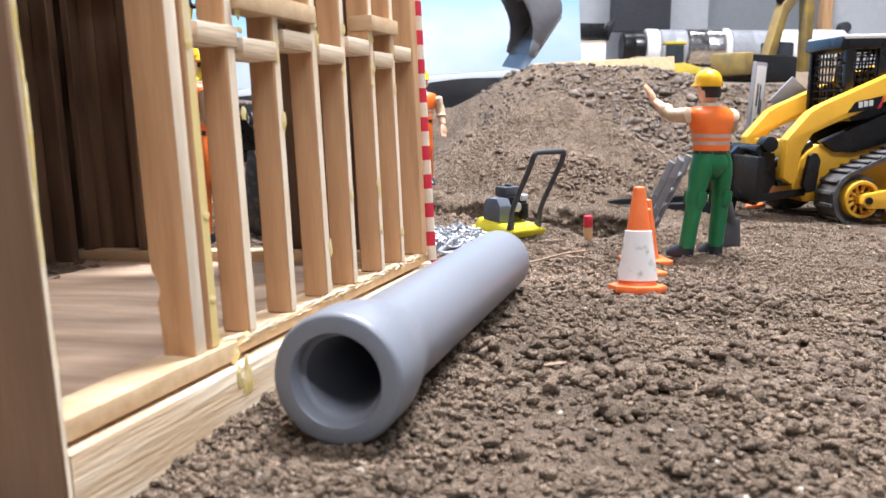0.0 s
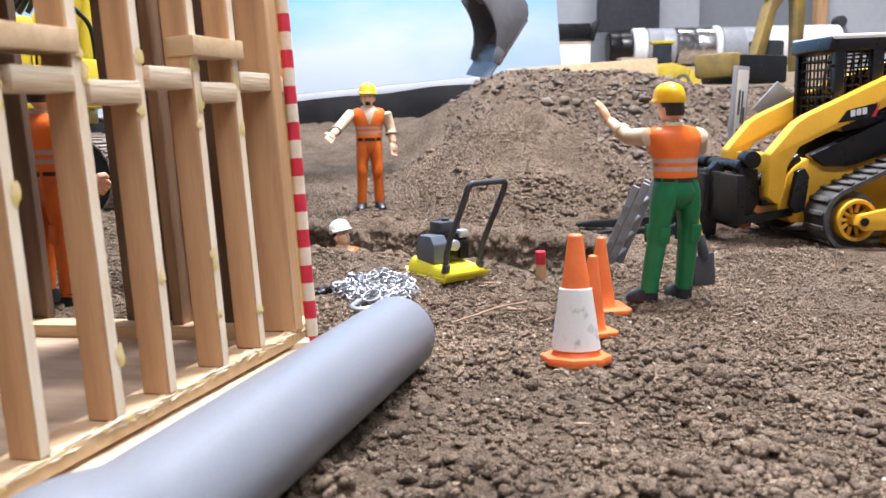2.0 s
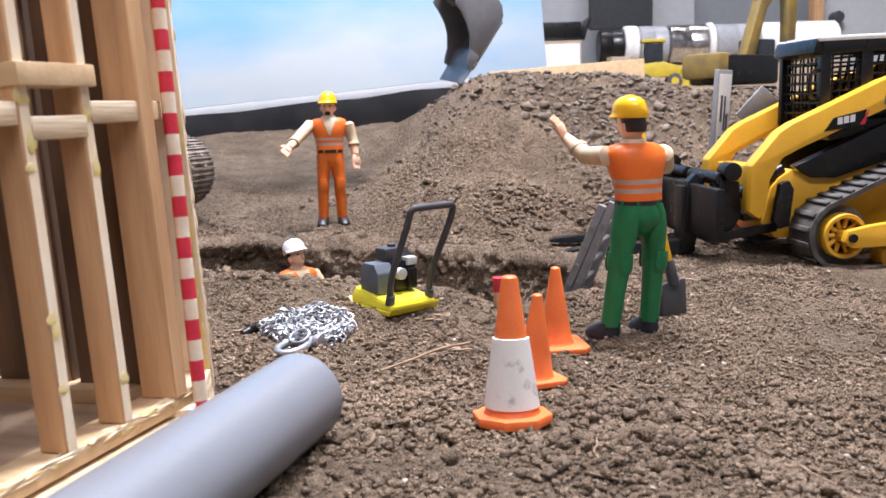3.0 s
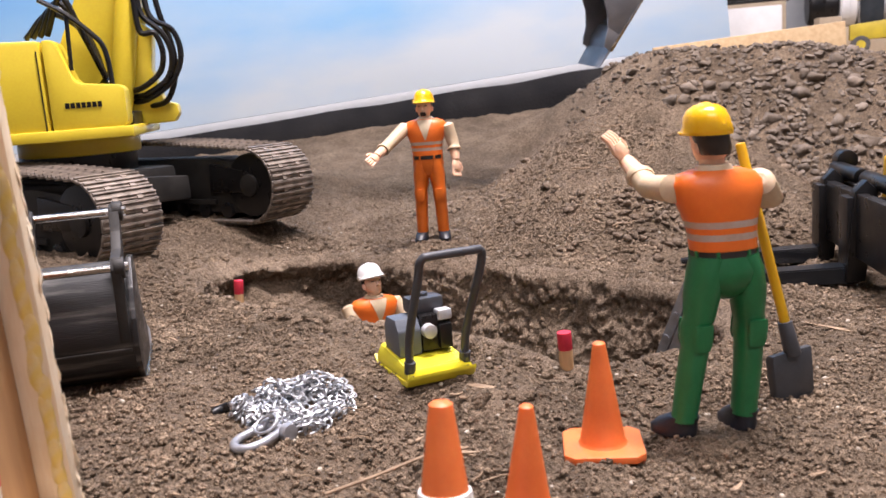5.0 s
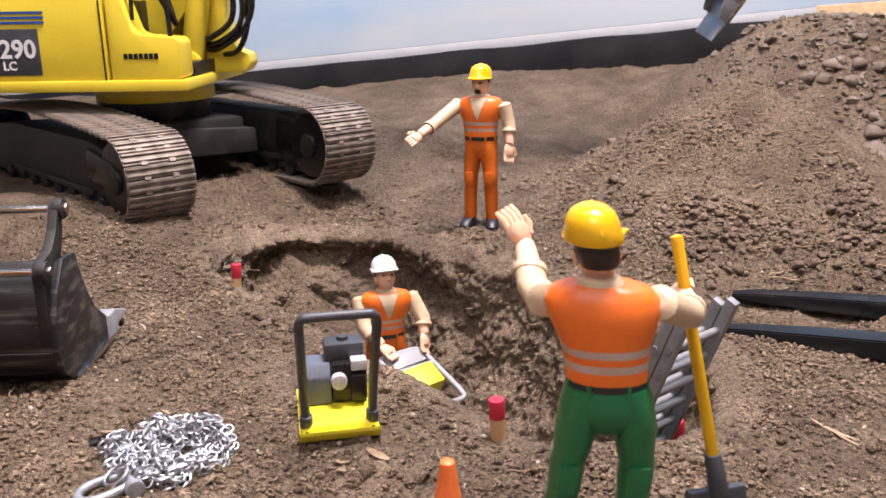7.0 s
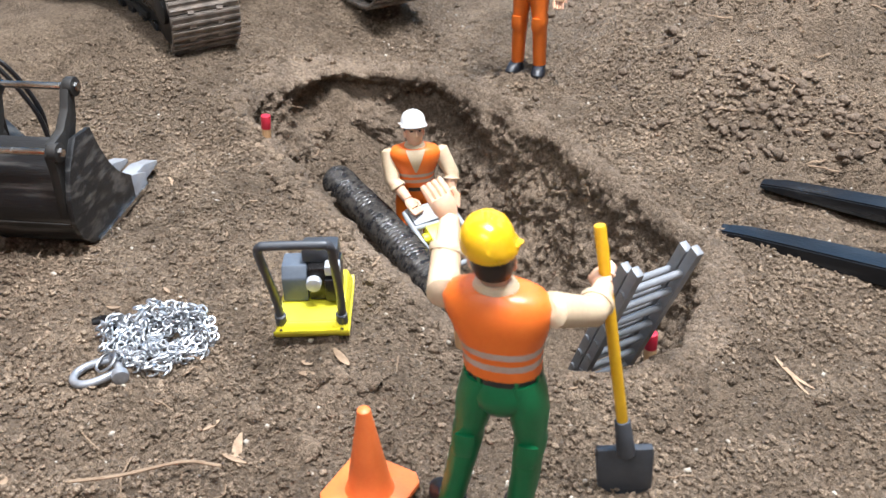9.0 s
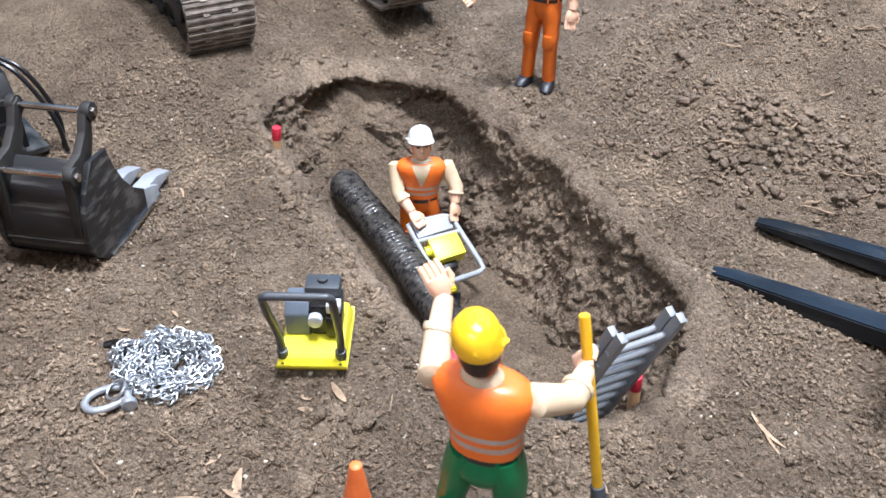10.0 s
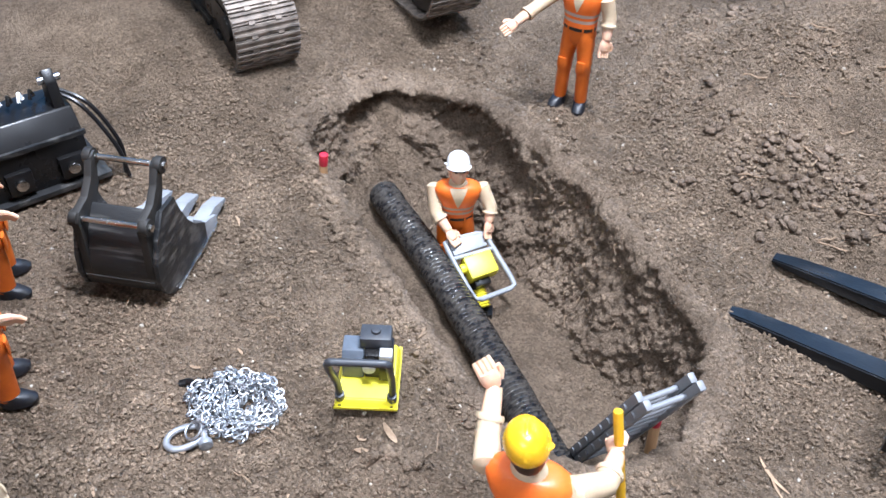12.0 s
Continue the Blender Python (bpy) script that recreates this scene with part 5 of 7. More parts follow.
for k in range(9):
    part("spiral_wrap", sweep([Vector((-0.008 + 0.0032 * math.cos(a), 0.026 - 0.006 * k + 0.0009 * a, 0.050 + 0.0032 * math.sin(a))) for a in [0.35 * q for q in range(12)]], 0.0011, 6), PAPERWHITE if k % 2 else BLACK, att)

# ---- excavator ----
EX = pose(-0.2795, 0.8155, 0.018, 0, 0, -19.1)
exc = thing("excavator", EX, "yellow model excavator on dusty steel tracks, boom raised", "excavator")
LS, LB, RA = 0.113, 0.145, 0.0268   # wheelbase ahead and behind, wheel radius under the shoes
shoe_bm = box((0.0080, 0.044, 0.0018), bevel=0.0003, segments=1)
for q in (-0.0026, 0.0014):
    box((0.0013, 0.043, 0.0016), (q, 0, 0.0014), bm=shoe_bm)
for q in (-0.009, 0.009):
    box((0.003, 0.004, 0.0012), (0.0033, q, 0.0010), bm=shoe_bm)
part_shoe = None
straight, arc = LS + LB, math.pi * RA
count = 80
for side in (-1, 1):
    tr = new("track")
    tr.parent = exc
    tr.location = (0, -0.066 if side < 0 else 0.077, 0 if side < 0 else 0.005)
    for k in range(count):
        s = (straight + arc) * 2 * k / count
        if s < straight:
            px, pz, ang = -LB + s, 0.0, 180
        elif s < straight + arc:
            a = (s - straight) / RA
            px, pz, ang = LS + RA * math.sin(a), RA - RA * math.cos(a), 180 - math.degrees(a)
        elif s < 2 * straight + arc:
            q = s - straight - arc
            px, pz, ang = LS - q, 2 * RA + 0.0065 * math.sin(math.pi * q / straight), -math.degrees(0.0065 * math.pi / straight * math.cos(math.pi * q / straight))
        else:
            a = (s - 2 * straight - arc) / RA
            px, pz, ang = -LB - RA * math.sin(a), RA + RA * math.cos(a), -math.degrees(a)
        m = pose(px, 0, pz + 0.0030, 0, ang, 0)
        if part_shoe is None:
            part_shoe = part("track_shoe", shoe_bm, SHOE, tr, at=m)
        else:
            share(part_shoe, "track_shoe", m, tr)
    outl = [(-LB - 0.010, 0.010), (LS + 0.006, 0.008), (LS + 0.012, 0.022), (LS + 0.004, 0.044), (0.07, 0.050), (-0.07, 0.050), (-LB - 0.006, 0.042)]
    part("track_frame", slab(outl, 0.030, "y", 0.002), DUSTY, tr)
    for wx in (-LB, LS):
        w = part("track_wheel", rod((wx, -0.017, RA + 0.003), (wx, 0.017, RA + 0.003), 0.0236, n=36, bevel=0.002), BLACK, tr)
        part("hub", rod((wx, -0.0195, RA + 0.003), (wx, 0.0195, RA + 0.003), 0.0085, n=20, bevel=0.001), DUSTY, w)
    for k in range(8):
        wx = -0.086 + 0.0245 * k
        part("roller", rod((wx, -0.0175, 0.0105), (wx, 0.0175, 0.0105), 0.0060, n=16, bevel=0.0008), BLACK, tr)
    part("guard_rail", box((0.15, 0.0025, 0.004), bevel=0.0005), DUSTY, tr, at=pose(0, -0.0165, 0.017))
    part("front_yoke", slab([(0.070, 0.024), (0.112, 0.024), (0.118, 0.032), (0.112, 0.040), (0.072, 0.046)], 0.036, "y", 0.0015), BLACK, tr)
part("car_body", box((0.105, 0.090, 0.026), bevel=0.004), DUSTY, exc, at=pose(0, 0, 0.040))
for sx in (-1, 1):
    part("cross_beam", slab([(-0.050, 0.030), (0.050, 0.026), (0.050, 0.044), (-0.050, 0.052)], 0.030, "x", 0.002), DUSTY, exc, at=pose(sx * 0.045, 0.0, 0))
part("slew_ring", rod((0, 0, 0.052), (0, 0, 0.069), 0.041, n=48, bevel=0.001), BLACK, exc)
UP = pose(0, 0, 0, 0, 0, 44.6)


def up(name, bm, material, label="", at=None, parent=None):
    return part(name, bm, material, parent or exc, label, at=(UP @ at if at is not None else UP) if parent is None else at)


W = 0.0763
up("turntable_skirt", rod((0.002, 0, 0.066), (0.002, 0, 0.079), 0.043, n=56, bevel=0.002), YELLOW)
up("deck_frame", box((0.194, 2 * W + 0.004, 0.0075), bevel=0.0018), YELLOW, at=pose(-0.045, 0, 0.0818))
bodyp = [(-0.140, 0.084), (0.000, 0.084), (0.000, 0.144), (-0.132, 0.146), (-0.140, 0.139)]
body = up("engine_cover", slab(bodyp, 2 * W, "y", 0.0035), YELLOW)
sidep = [(0.001, 0.085), (0.046, 0.085), (0.0490, 0.088), (0.0490, 0.1100), (0.046, 0.1130), (0.022, 0.1150), (0.018, 0.1175), (0.0105, 0.1410), (0.0075, 0.144), (0.001, 0.144)]
for sgn in (-1, 1):
    up("side_box", slab(sidep, 0.024, "y", 0.0020), YELLOW, at=pose(0, sgn * (W - 0.012), 0))
up("deck_floor", box((0.048, 2 * W - 0.05, 0.010), bevel=0.001), BLACK, at=pose(0.025, 0, 0.090))
up("bulkhead", box((0.004, 2 * W - 0.05, 0.050), bevel=0.001), BLACK, at=pose(0.003, 0, 0.112))
up("air_box", box((0.030, 0.030, 0.024), bevel=0.002), BLUEPART, "blue filter box", at=pose(0.028, 0.030, 0.106))
up("top_hood", box((0.060, 0.100, 0.010), bevel=0.003), DARKGREY, at=pose(-0.080, 0, 0.1485))
up("exhaust", rod((-0.045, -0.035, 0.143), (-0.045, -0.035, 0.165), 0.0045, n=16, bevel=0.0006), BLACK)
for xx in (-0.0026, -0.088):
    up("panel_seam", box((0.0007, 0.0010, 0.054), bevel=0.0), BLACK, at=pose(xx, -W - 0.0001, 0.110))
up("number_plate_panel", box((0.030, 0.0010, 0.030), bevel=0.0002), DARKGREY, "dark model panel", at=pose(-0.0600, -W - 0.0004, 0.1045))


def letters(text, size, material, m, parent, name="lettering"):
    """Raised lettering in the built-in font, as a mesh."""
    cu = bpy.data.curves.new(name, "FONT")
    cu.body, cu.size, cu.extrude, cu.align_x, cu.align_y = text, size, 0.0001, "CENTER", "CENTER"
    cu.resolution_u, cu.offset = 3, size * 0.025
    tmp = bpy.data.objects.new("t", cu)
    me = bpy.data.meshes.new_from_object(tmp)
    bpy.data.objects.remove(tmp)
    me.materials.clear()
    me.materials.append(material)
    ob = new(name, me)
    ob.parent = parent
    ob.matrix_basis = m
    return ob


letters("290", 0.0165, PAPERWHITE, UP @ pose(-0.0595, -W - 0.0011, 0.1060, 90, 0, 0), exc)
letters("LC", 0.0080, PAPERWHITE, UP @ pose(-0.0660, -W - 0.0011, 0.0955, 90, 0, 0), exc)
for k in range(3):
    up("blue_stripe", box((0.040, 0.0008, 0.0016), bevel=0.0), BLUEPART, at=pose(-0.060, -W - 0.0004, 0.1235 + 0.0032 * k))
for k in range(7):
    up("maker_mark", box((0.0026, 0.0006, 0.0036), bevel=0.0), BLACK, at=pose(0.0120 + 0.0034 * k, -W - 0.0003, 0.1010))
rail = [(0.002, -W + 0.006, 0.170), (0.018, -W + 0.006, 0.160), (0.033, -W + 0.006, 0.146), (0.0385, -W + 0.006, 0.138), (0.0405, -W + 0.006, 0.126), (0.0410, -W + 0.006, 0.112)]
up("grab_rail", sweep(curve_points(rail, 5), 0.0017, 8), BLACK)
up("rail_post", rod((0.018, -W + 0.006, 0.160), (0.0165, -W + 0.006, 0.124), 0.0014, n=8), BLACK)
# boom, cylinders, stick
boom_side = [(-0.014, 0.102), (0.008, 0.096), (0.034, 0.130), (0.082, 0.215), (0.150, 0.305), (0.210, 0.345), (0.330, 0.372), (0.335, 0.392), (0.200, 0.385), (0.116, 0.345), (0.040, 0.235), (-0.007, 0.132)]
up("boom", slab(boom_side, 0.028, "y", 0.002), YELLOW, at=pose(0, 0.004, 0))
brk = [(0.034, 0.080), (0.086, 0.082), (0.090, 0.088), (0.089, 0.095), (0.080, 0.098), (0.074, 0.122), (0.078, 0.150), (0.064, 0.160), (0.058, 0.110), (0.034, 0.100)]
up("boom_bracket", slab(brk, 0.024, "y", 0.0018), YELLOW, at=pose(-0.014, 0.010, 0.003))
for sgn in (-1, 1):
    b0, b1 = Vector((0.0350, 0.012 + sgn * 0.022, 0.093)), Vector((0.0530, 0.012 + sgn * 0.022, 0.190))
    cyl = up("boom_cylinder", rod(b0, b1, 0.0085, n=24, bevel=0.001), YELLOW)
    e = b0.lerp(b1, 1.05)
    part("gland", rod(b1, e, 0.0095, n=24, bevel=0.001), YELLOW, cyl)
    part("rod", rod(e, b0.lerp(b1, 2.2), 0.0045, n=16), STEEL, cyl, "bright piston rod")
    part("foot", rod((b0.x, b0.y - 0.010, b0.z), (b0.x, b0.y + 0.010, b0.z), 0.0085, n=20, bevel=0.001), YELLOW, cyl)
hose_runs = [[(0.070, -0.030, 0.180), (0.072, -0.032, 0.160), (0.085, -0.034, 0.146), (0.090, -0.034, 0.130), (0.085, -0.032, 0.114), (0.070, -0.030, 0.104), (0.056, -0.016, 0.102)],
             [(0.074, -0.026, 0.180), (0.078, -0.030, 0.158), (0.092, -0.030, 0.148), (0.096, -0.030, 0.130), (0.088, -0.030, 0.112), (0.070, -0.028, 0.100), (0.056, -0.014, 0.098)],
             [(0.068, -0.034, 0.175), (0.070, -0.036, 0.148), (0.080, -0.036, 0.146), (0.084, -0.036, 0.132), (0.080, -0.034, 0.118), (0.066, -0.032, 0.108), (0.052, -0.016, 0.106)],
             [(0.080, -0.022, 0.185), (0.084, -0.024, 0.160), (0.090, -0.024, 0.138), (0.090, -0.024, 0.116), (0.082, -0.024, 0.098), (0.066, -0.014, 0.094)]]
for hr in hose_runs:
    up("hydraulic_line", sweep(curve_points(hr, 8), 0.0021, 9), BLACK, at=pose(-0.013, 0.016, 0.003))
for k in range(4):
    up("hydraulic_line", sweep(curve_points([(-0.02 + 0.006 * k, -0.02 - 0.006 * k, 0.150), (0.0 + 0.004 * k, -0.03 - 0.006 * k, 0.165 + 0.003 * k), (0.022, -0.030 - 0.005 * k, 0.150), (0.030, -0.024, 0.120)], 7), 0.0021, 8), BLACK)
up("stick", slab([(0.318, 0.425), (0.338, 0.430), (0.404, 0.215), (0.392, 0.205), (0.322, 0.36)], 0.022, "y", 0.002), YELLOW, at=pose(0, 0.004, 0))
up("bucket_link", slab([(0.392, 0.215), (0.404, 0.215), (0.420, 0.185), (0.412, 0.175), (0.396, 0.190)], 0.018, "y", 0.0015), DARKGREY, at=pose(0, 0.004, 0))
# its own bucket hangs with the teeth down, mouth towards the machine
HB = Matrix.Translation((0.1270, 1.0220, 0.1850)) @ Matrix.Rotation(radians(15), 4, "Y") @ Matrix.Rotation(radians(25.5), 4, "Z") @ Matrix(((0, -0.35, -0.94, 0), (1, 0, 0, 0), (0, -0.94, 0.35, 0), (0, 0, 0, 1)))
digging_bucket(HB, "dark grey digging bucket hanging from the raised stick", BUCKETGREY, half=0.025, toothed=False, lip_mat=BUCKETGREY)

# ---- compact track loader with forks ----
LD = Matrix.Translation((0.330, 0.708, 0)) @ Matrix.Rotation(radians(5.0), 4, "Z") @ Matrix.Translation((-0.330, -0.708, 0))
ldr = thing("track_loader", LD @ pose(0.36, 0.775, -0.010), "yellow and black compact track loader with pallet forks", "loader")
LO = Matrix.Translation((-0.36, -0.775, 0.010))   # build in plan coordinates


def lp(name, bm, material, label="", parent=None, y=0.750):
    return part(name, shifted(bm, Matrix.Translation((0, y, 0))), material, parent or ldr, label, at=LO if parent is None else None)


def belt(points, n=10):
    return curve_points(points, n)


for sgn in (-1, 1):
    yc = 0.750 + sgn * 0.047
    path = []
    for cx, cz, r, a0, a1 in ((0.3255, 0.0110, 0.0200, 270, 120), (0.425, 0.052, 0.0235, 120, 30), (0.478, 0.0115, 0.0200, 40, -90)):
        for k in range(9):
            a = radians(a0 + (a1 - a0) * k / 8)
            path.append((cx + r * math.cos(a), cz + r * math.sin(a)))
    bm = bmesh.new()
    ring_pts = []
    for i, (px, pz) in enumerate(path):
        qx, qz = path[(i + 1) % len(path)][0] - path[i - 1][0], path[(i + 1) % len(path)][1] - path[i - 1][1]
        d = math.hypot(qx, qz)
        nx, nz = -qz / d, qx / d
        ring_pts.append([Vector((px, -0.014, pz)), Vector((px, 0.014, pz)), Vector((px + nx * 0.003, 0.014, pz + nz * 0.003)), Vector((px + nx * 0.003, -0.014, pz + nz * 0.003))])
    rings(bm, ring_pts, 0, closed=True)
    bmesh.ops.recalc_face_normals(bm, faces=bm.faces[:])
    tr = lp("track_belt", bm, RUBBER, "dusty rubber track", y=yc)
    first = None
    total = sum(math.dist(path[i], path[(i + 1) % len(path)]) for i in range(len(path)))
    step_l, acc = total / 52, 0.0
    for i in range(len(path)):
        p0, p1 = path[i], path[(i + 1) % len(path)]
        seg = math.dist(p0, p1)
        while acc < seg:
            f = acc / seg
            px, pz = p0[0] + (p1[0] - p0[0]) * f, p0[1] + (p1[1] - p0[1]) * f
            ang = math.degrees(math.atan2(p1[1] - p0[1], p1[0] - p0[0]))
            mm = Matrix.Translation((px, yc, pz)) @ Matrix.Rotation(radians(-ang), 4, "Y") @ Matrix.Translation((0, 0, 0.0040))
            if first is None:
                first = part("tread_lug", box((0.0036, 0.026, 0.0019), bevel=0.0005, segments=1), RUBBER, tr, at=mm)
            else:
                share(first, "tread_lug", mm, tr)
            acc += step_l
        acc -= seg
    side_y = yc + sgn * 0.010
    for wx, wz in ((0.3255, 0.0110), (0.478, 0.0115)):
        wh = lp("track_wheel", shifted(lathe([(0.0140, -0.006), (0.0145, -0.005), (0.0145, 0.005), (0.0140, 0.006), (0.0118, 0.006), (0.0114, 0.003), (0.0114, -0.003), (0.0118, -0.006)], 36, closed=True), pose(wx, 0, wz, 90)), CATYELLOW, "yellow spoked wheel", y=side_y)
        for k in range(10):
            a = 2 * math.pi * k / 10
            part("spoke", rod((wx + 0.005 * math.cos(a), side_y, wz + 0.005 * math.sin(a)), (wx + 0.0120 * math.cos(a), side_y, wz + 0.0120 * math.sin(a)), 0.0015, n=8), CATYELLOW, wh)
        part("hub", rod((wx, side_y - 0.006, wz), (wx, side_y + 0.006, wz), 0.0042, n=20, bevel=0.0008), CATYELLOW, wh)
        part("inner_disc", rod((wx, side_y - sgn * 0.012, wz), (wx, side_y - sgn * 0.003, wz), 0.0190, n=32), RUBBER, wh)
        part("axle_nut", rod((wx, side_y - 0.0150, wz), (wx, side_y + 0.0150, wz), 0.0028, n=12), BLACK, wh)
    lp("bogie", slab([(0.3205, 0.0085), (0.3225, 0.0155), (0.338, 0.0185), (0.350, 0.0200), (0.366, 0.021), (0.372, 0.028), (0.440, 0.028), (0.460, 0.015), (0.472, 0.013), (0.472, 0.005), (0.440, 0.003), (0.430, -0.004), (0.360, -0.004), (0.350, 0.005), (0.326, 0.0045)], 0.006, "y", 0.0012), CATYELLOW, y=side_y + sgn * 0.0105)
    for k in range(4):
        wx = 0.360 + 0.0245 * k
        lp("roller", rod((wx, -0.007, -0.0045), (wx, 0.007, -0.0045), 0.0080, n=20, bevel=0.0008), CATYELLOW, y=yc + sgn * 0.006)
    arm = [(0.271, 0.026), (0.278, 0.021), (0.2820, 0.026), (0.2845, 0.047), (0.2925, 0.0605), (0.306, 0.0670), (0.361, 0.0900), (0.500, 0.122), (0.500, 0.142), (0.420, 0.128), (0.358, 0.1085), (0.298, 0.0820), (0.290, 0.0770), (0.272, 0.056)]
    a_ob = lp("lift_arm", slab(arm, 0.013, "y", 0.0012), CATYELLOW, y=0.750 + sgn * 0.036)
    mark_y = 0.750 + sgn * (0.036 + 0.0068)
    part("decal", shifted(slab([(0.319, 0.0765), (0.344, 0.0800), (0.347, 0.0900), (0.325, 0.0850)], 0.0008, "y"), pose(0, mark_y, 0)), BLACK, a_ob, "dark decal")
    part("decal", shifted(slab([(0.3425, 0.0802), (0.3460, 0.0806), (0.3485, 0.0900)], 0.0010, "y"), pose(0, mark_y, 0)), REDPAINT, a_ob, "red decal corner")
    for k in range(3):
        part("decal", shifted(slab([(0.3275 + 0.0042 * k, 0.0805 + 0.0007 * k), (0.3308 + 0.0042 * k, 0.0810 + 0.0007 * k), (0.3308 + 0.0042 * k, 0.0855 + 0.0007 * k), (0.3275 + 0.0042 * k, 0.0850 + 0.0007 * k)], 0.0012, "y"), pose(0, mark_y, 0)), PAPERWHITE, a_ob, "white decal mark")
    part("decal", shifted(slab([(0.3585, 0.0930), (0.380, 0.0985), (0.381, 0.1065), (0.3600, 0.1010)], 0.0008, "y"), pose(0, mark_y, 0)), BLUEGREY, a_ob, "blue-grey decal")
    lp("side_cover", slab([(0.306, 0.054), (0.318, 0.046), (0.334, 0.0455), (0.370, 0.056), (0.500, 0.085), (0.500, 0.112), (0.366, 0.080)], 0.010, "y", 0.0012), BLACK, y=0.750 + sgn * 0.0275)
    lp("tilt_cylinder", rod((0.272, 0, 0.036), (0.302, 0, 0.052), 0.0040, n=14, bevel=0.0005), BLACK, y=0.750 + sgn * 0.022)
lp("chassis", slab([(0.286, 0.016), (0.296, 0.006), (0.480, 0.006), (0.500, 0.080), (0.372, 0.056), (0.340, 0.0475), (0.318, 0.047), (0.306, 0.052), (0.297, 0.046), (0.292, 0.040)], 0.056, "y", 0.0015), CATYELLOW)
for sgn in (-1, 1):
    lp("front_guard", slab([(0.287, 0.020), (0.291, 0.014), (0.298, 0.016), (0.3005, 0.040), (0.297, 0.046), (0.291, 0.044)], 0.0060, "y", 0.0015), BLACK, "black rounded guard", y=0.750 + sgn * 0.0405)
lp("nose_box", box((0.014, 0.050, 0.020), (0.283, 0, 0.045), (0, 0, 0), 0.0015), CATYELLOW)
# cab with wire grilles
cab = lp("cab", slab([(0.298, 0.078), (0.304, 0.070), (0.440, 0.090), (0.440, 0.096), (0.306, 0.080)], 0.056, "y", 0.001), BLACK)
cab.matrix_basis = LO @ Matrix.Translation((0.027, 0, 0))
for sgn in (-1, 1):
    yy = 0.750 + sgn * 0.0270
    for a, b, r in (((0.2995, 0.078), (0.2985, 0.1300), 0.0035), ((0.328, 0.085), (0.3260, 0.1310), 0.0042), ((0.430, 0.095), (0.430, 0.134), 0.0045)):
        part("post", box((2 * r, 0.005, math.dist(a, b)), ((a[0] + b[0]) / 2, yy, (a[1] + b[1]) / 2), (0, 0, 0), 0.0008), BLACK, cab)
    part("top_rail", box((0.140, 0.006, 0.008), (0.366, yy, 0.1320), (0, -1.5, 0), 0.001), BLACK, cab)
    for k in range(17):
        xx = 0.335 + 0.0056 * k
        part("grille_bar", rod((xx, yy, 0.088 + 0.1 * (xx - 0.33)), (xx + 0.006, yy, 0.128), 0.0009, n=6), BLACK, cab)
    for k in range(6):
        zz = 0.094 + 0.0062 * k
        part("grille_bar", rod((0.330, yy, zz), (0.430, yy, zz + 0.008), 0.0009, n=6), BLACK, cab)
    for k in range(4):
        xx = 0.3045 + 0.0056 * k
        part("grille_bar", rod((xx, yy, 0.082), (xx, yy, 0.126), 0.0007, n=6), BLACK, cab)
    for k in range(7):
        part("grille_bar", rod((0.300, yy, 0.084 + 0.006 * k), (0.327, yy, 0.085 + 0.006 * k), 0.0007, n=6), BLACK, cab)
part("roof", box((0.150, 0.060, 0.0035), (0.368, 0.750, 0.1375), (0, -1.5, 0), 0.0014), PAPERWHITE, cab, "pale roof")
part("visor", box((0.012, 0.058, 0.010), (0.297, 0.750, 0.1300), (0, 15, 0), 0.002), BLACK, cab)
part("rear_panel", box((0.006, 0.054, 0.040), (0.432, 0.750, 0.112), (0, 0, 0), 0.001), BLACK, cab)
part("grab_loop", sweep(curve_points([(0.298, 0.724, 0.116), (0.290, 0.722, 0.114), (0.289, 0.722, 0.100), (0.297, 0.724, 0.096)], 6), 0.0012, 8), BLACK, cab)
for k in range(5):
    part("grille_bar", rod((0.2985, 0.728 + 0.011 * k, 0.082), (0.2985, 0.728 + 0.011 * k, 0.128), 0.0008, n=6), BLACK, cab)
for k in range(6):
    part("grille_bar", rod((0.2985, 0.724, 0.088 + 0.0065 * k), (0.2985, 0.776, 0.088 + 0.0065 * k), 0.0008, n=6), BLACK, cab)
part("driver_seat", slab([(0.345, 0.085), (0.375, 0.085), (0.388, 0.118), (0.380, 0.120), (0.370, 0.096), (0.345, 0.095)], 0.034, "y", 0.003), DARKGREY, cab, at=pose(0, 0.750, 0))
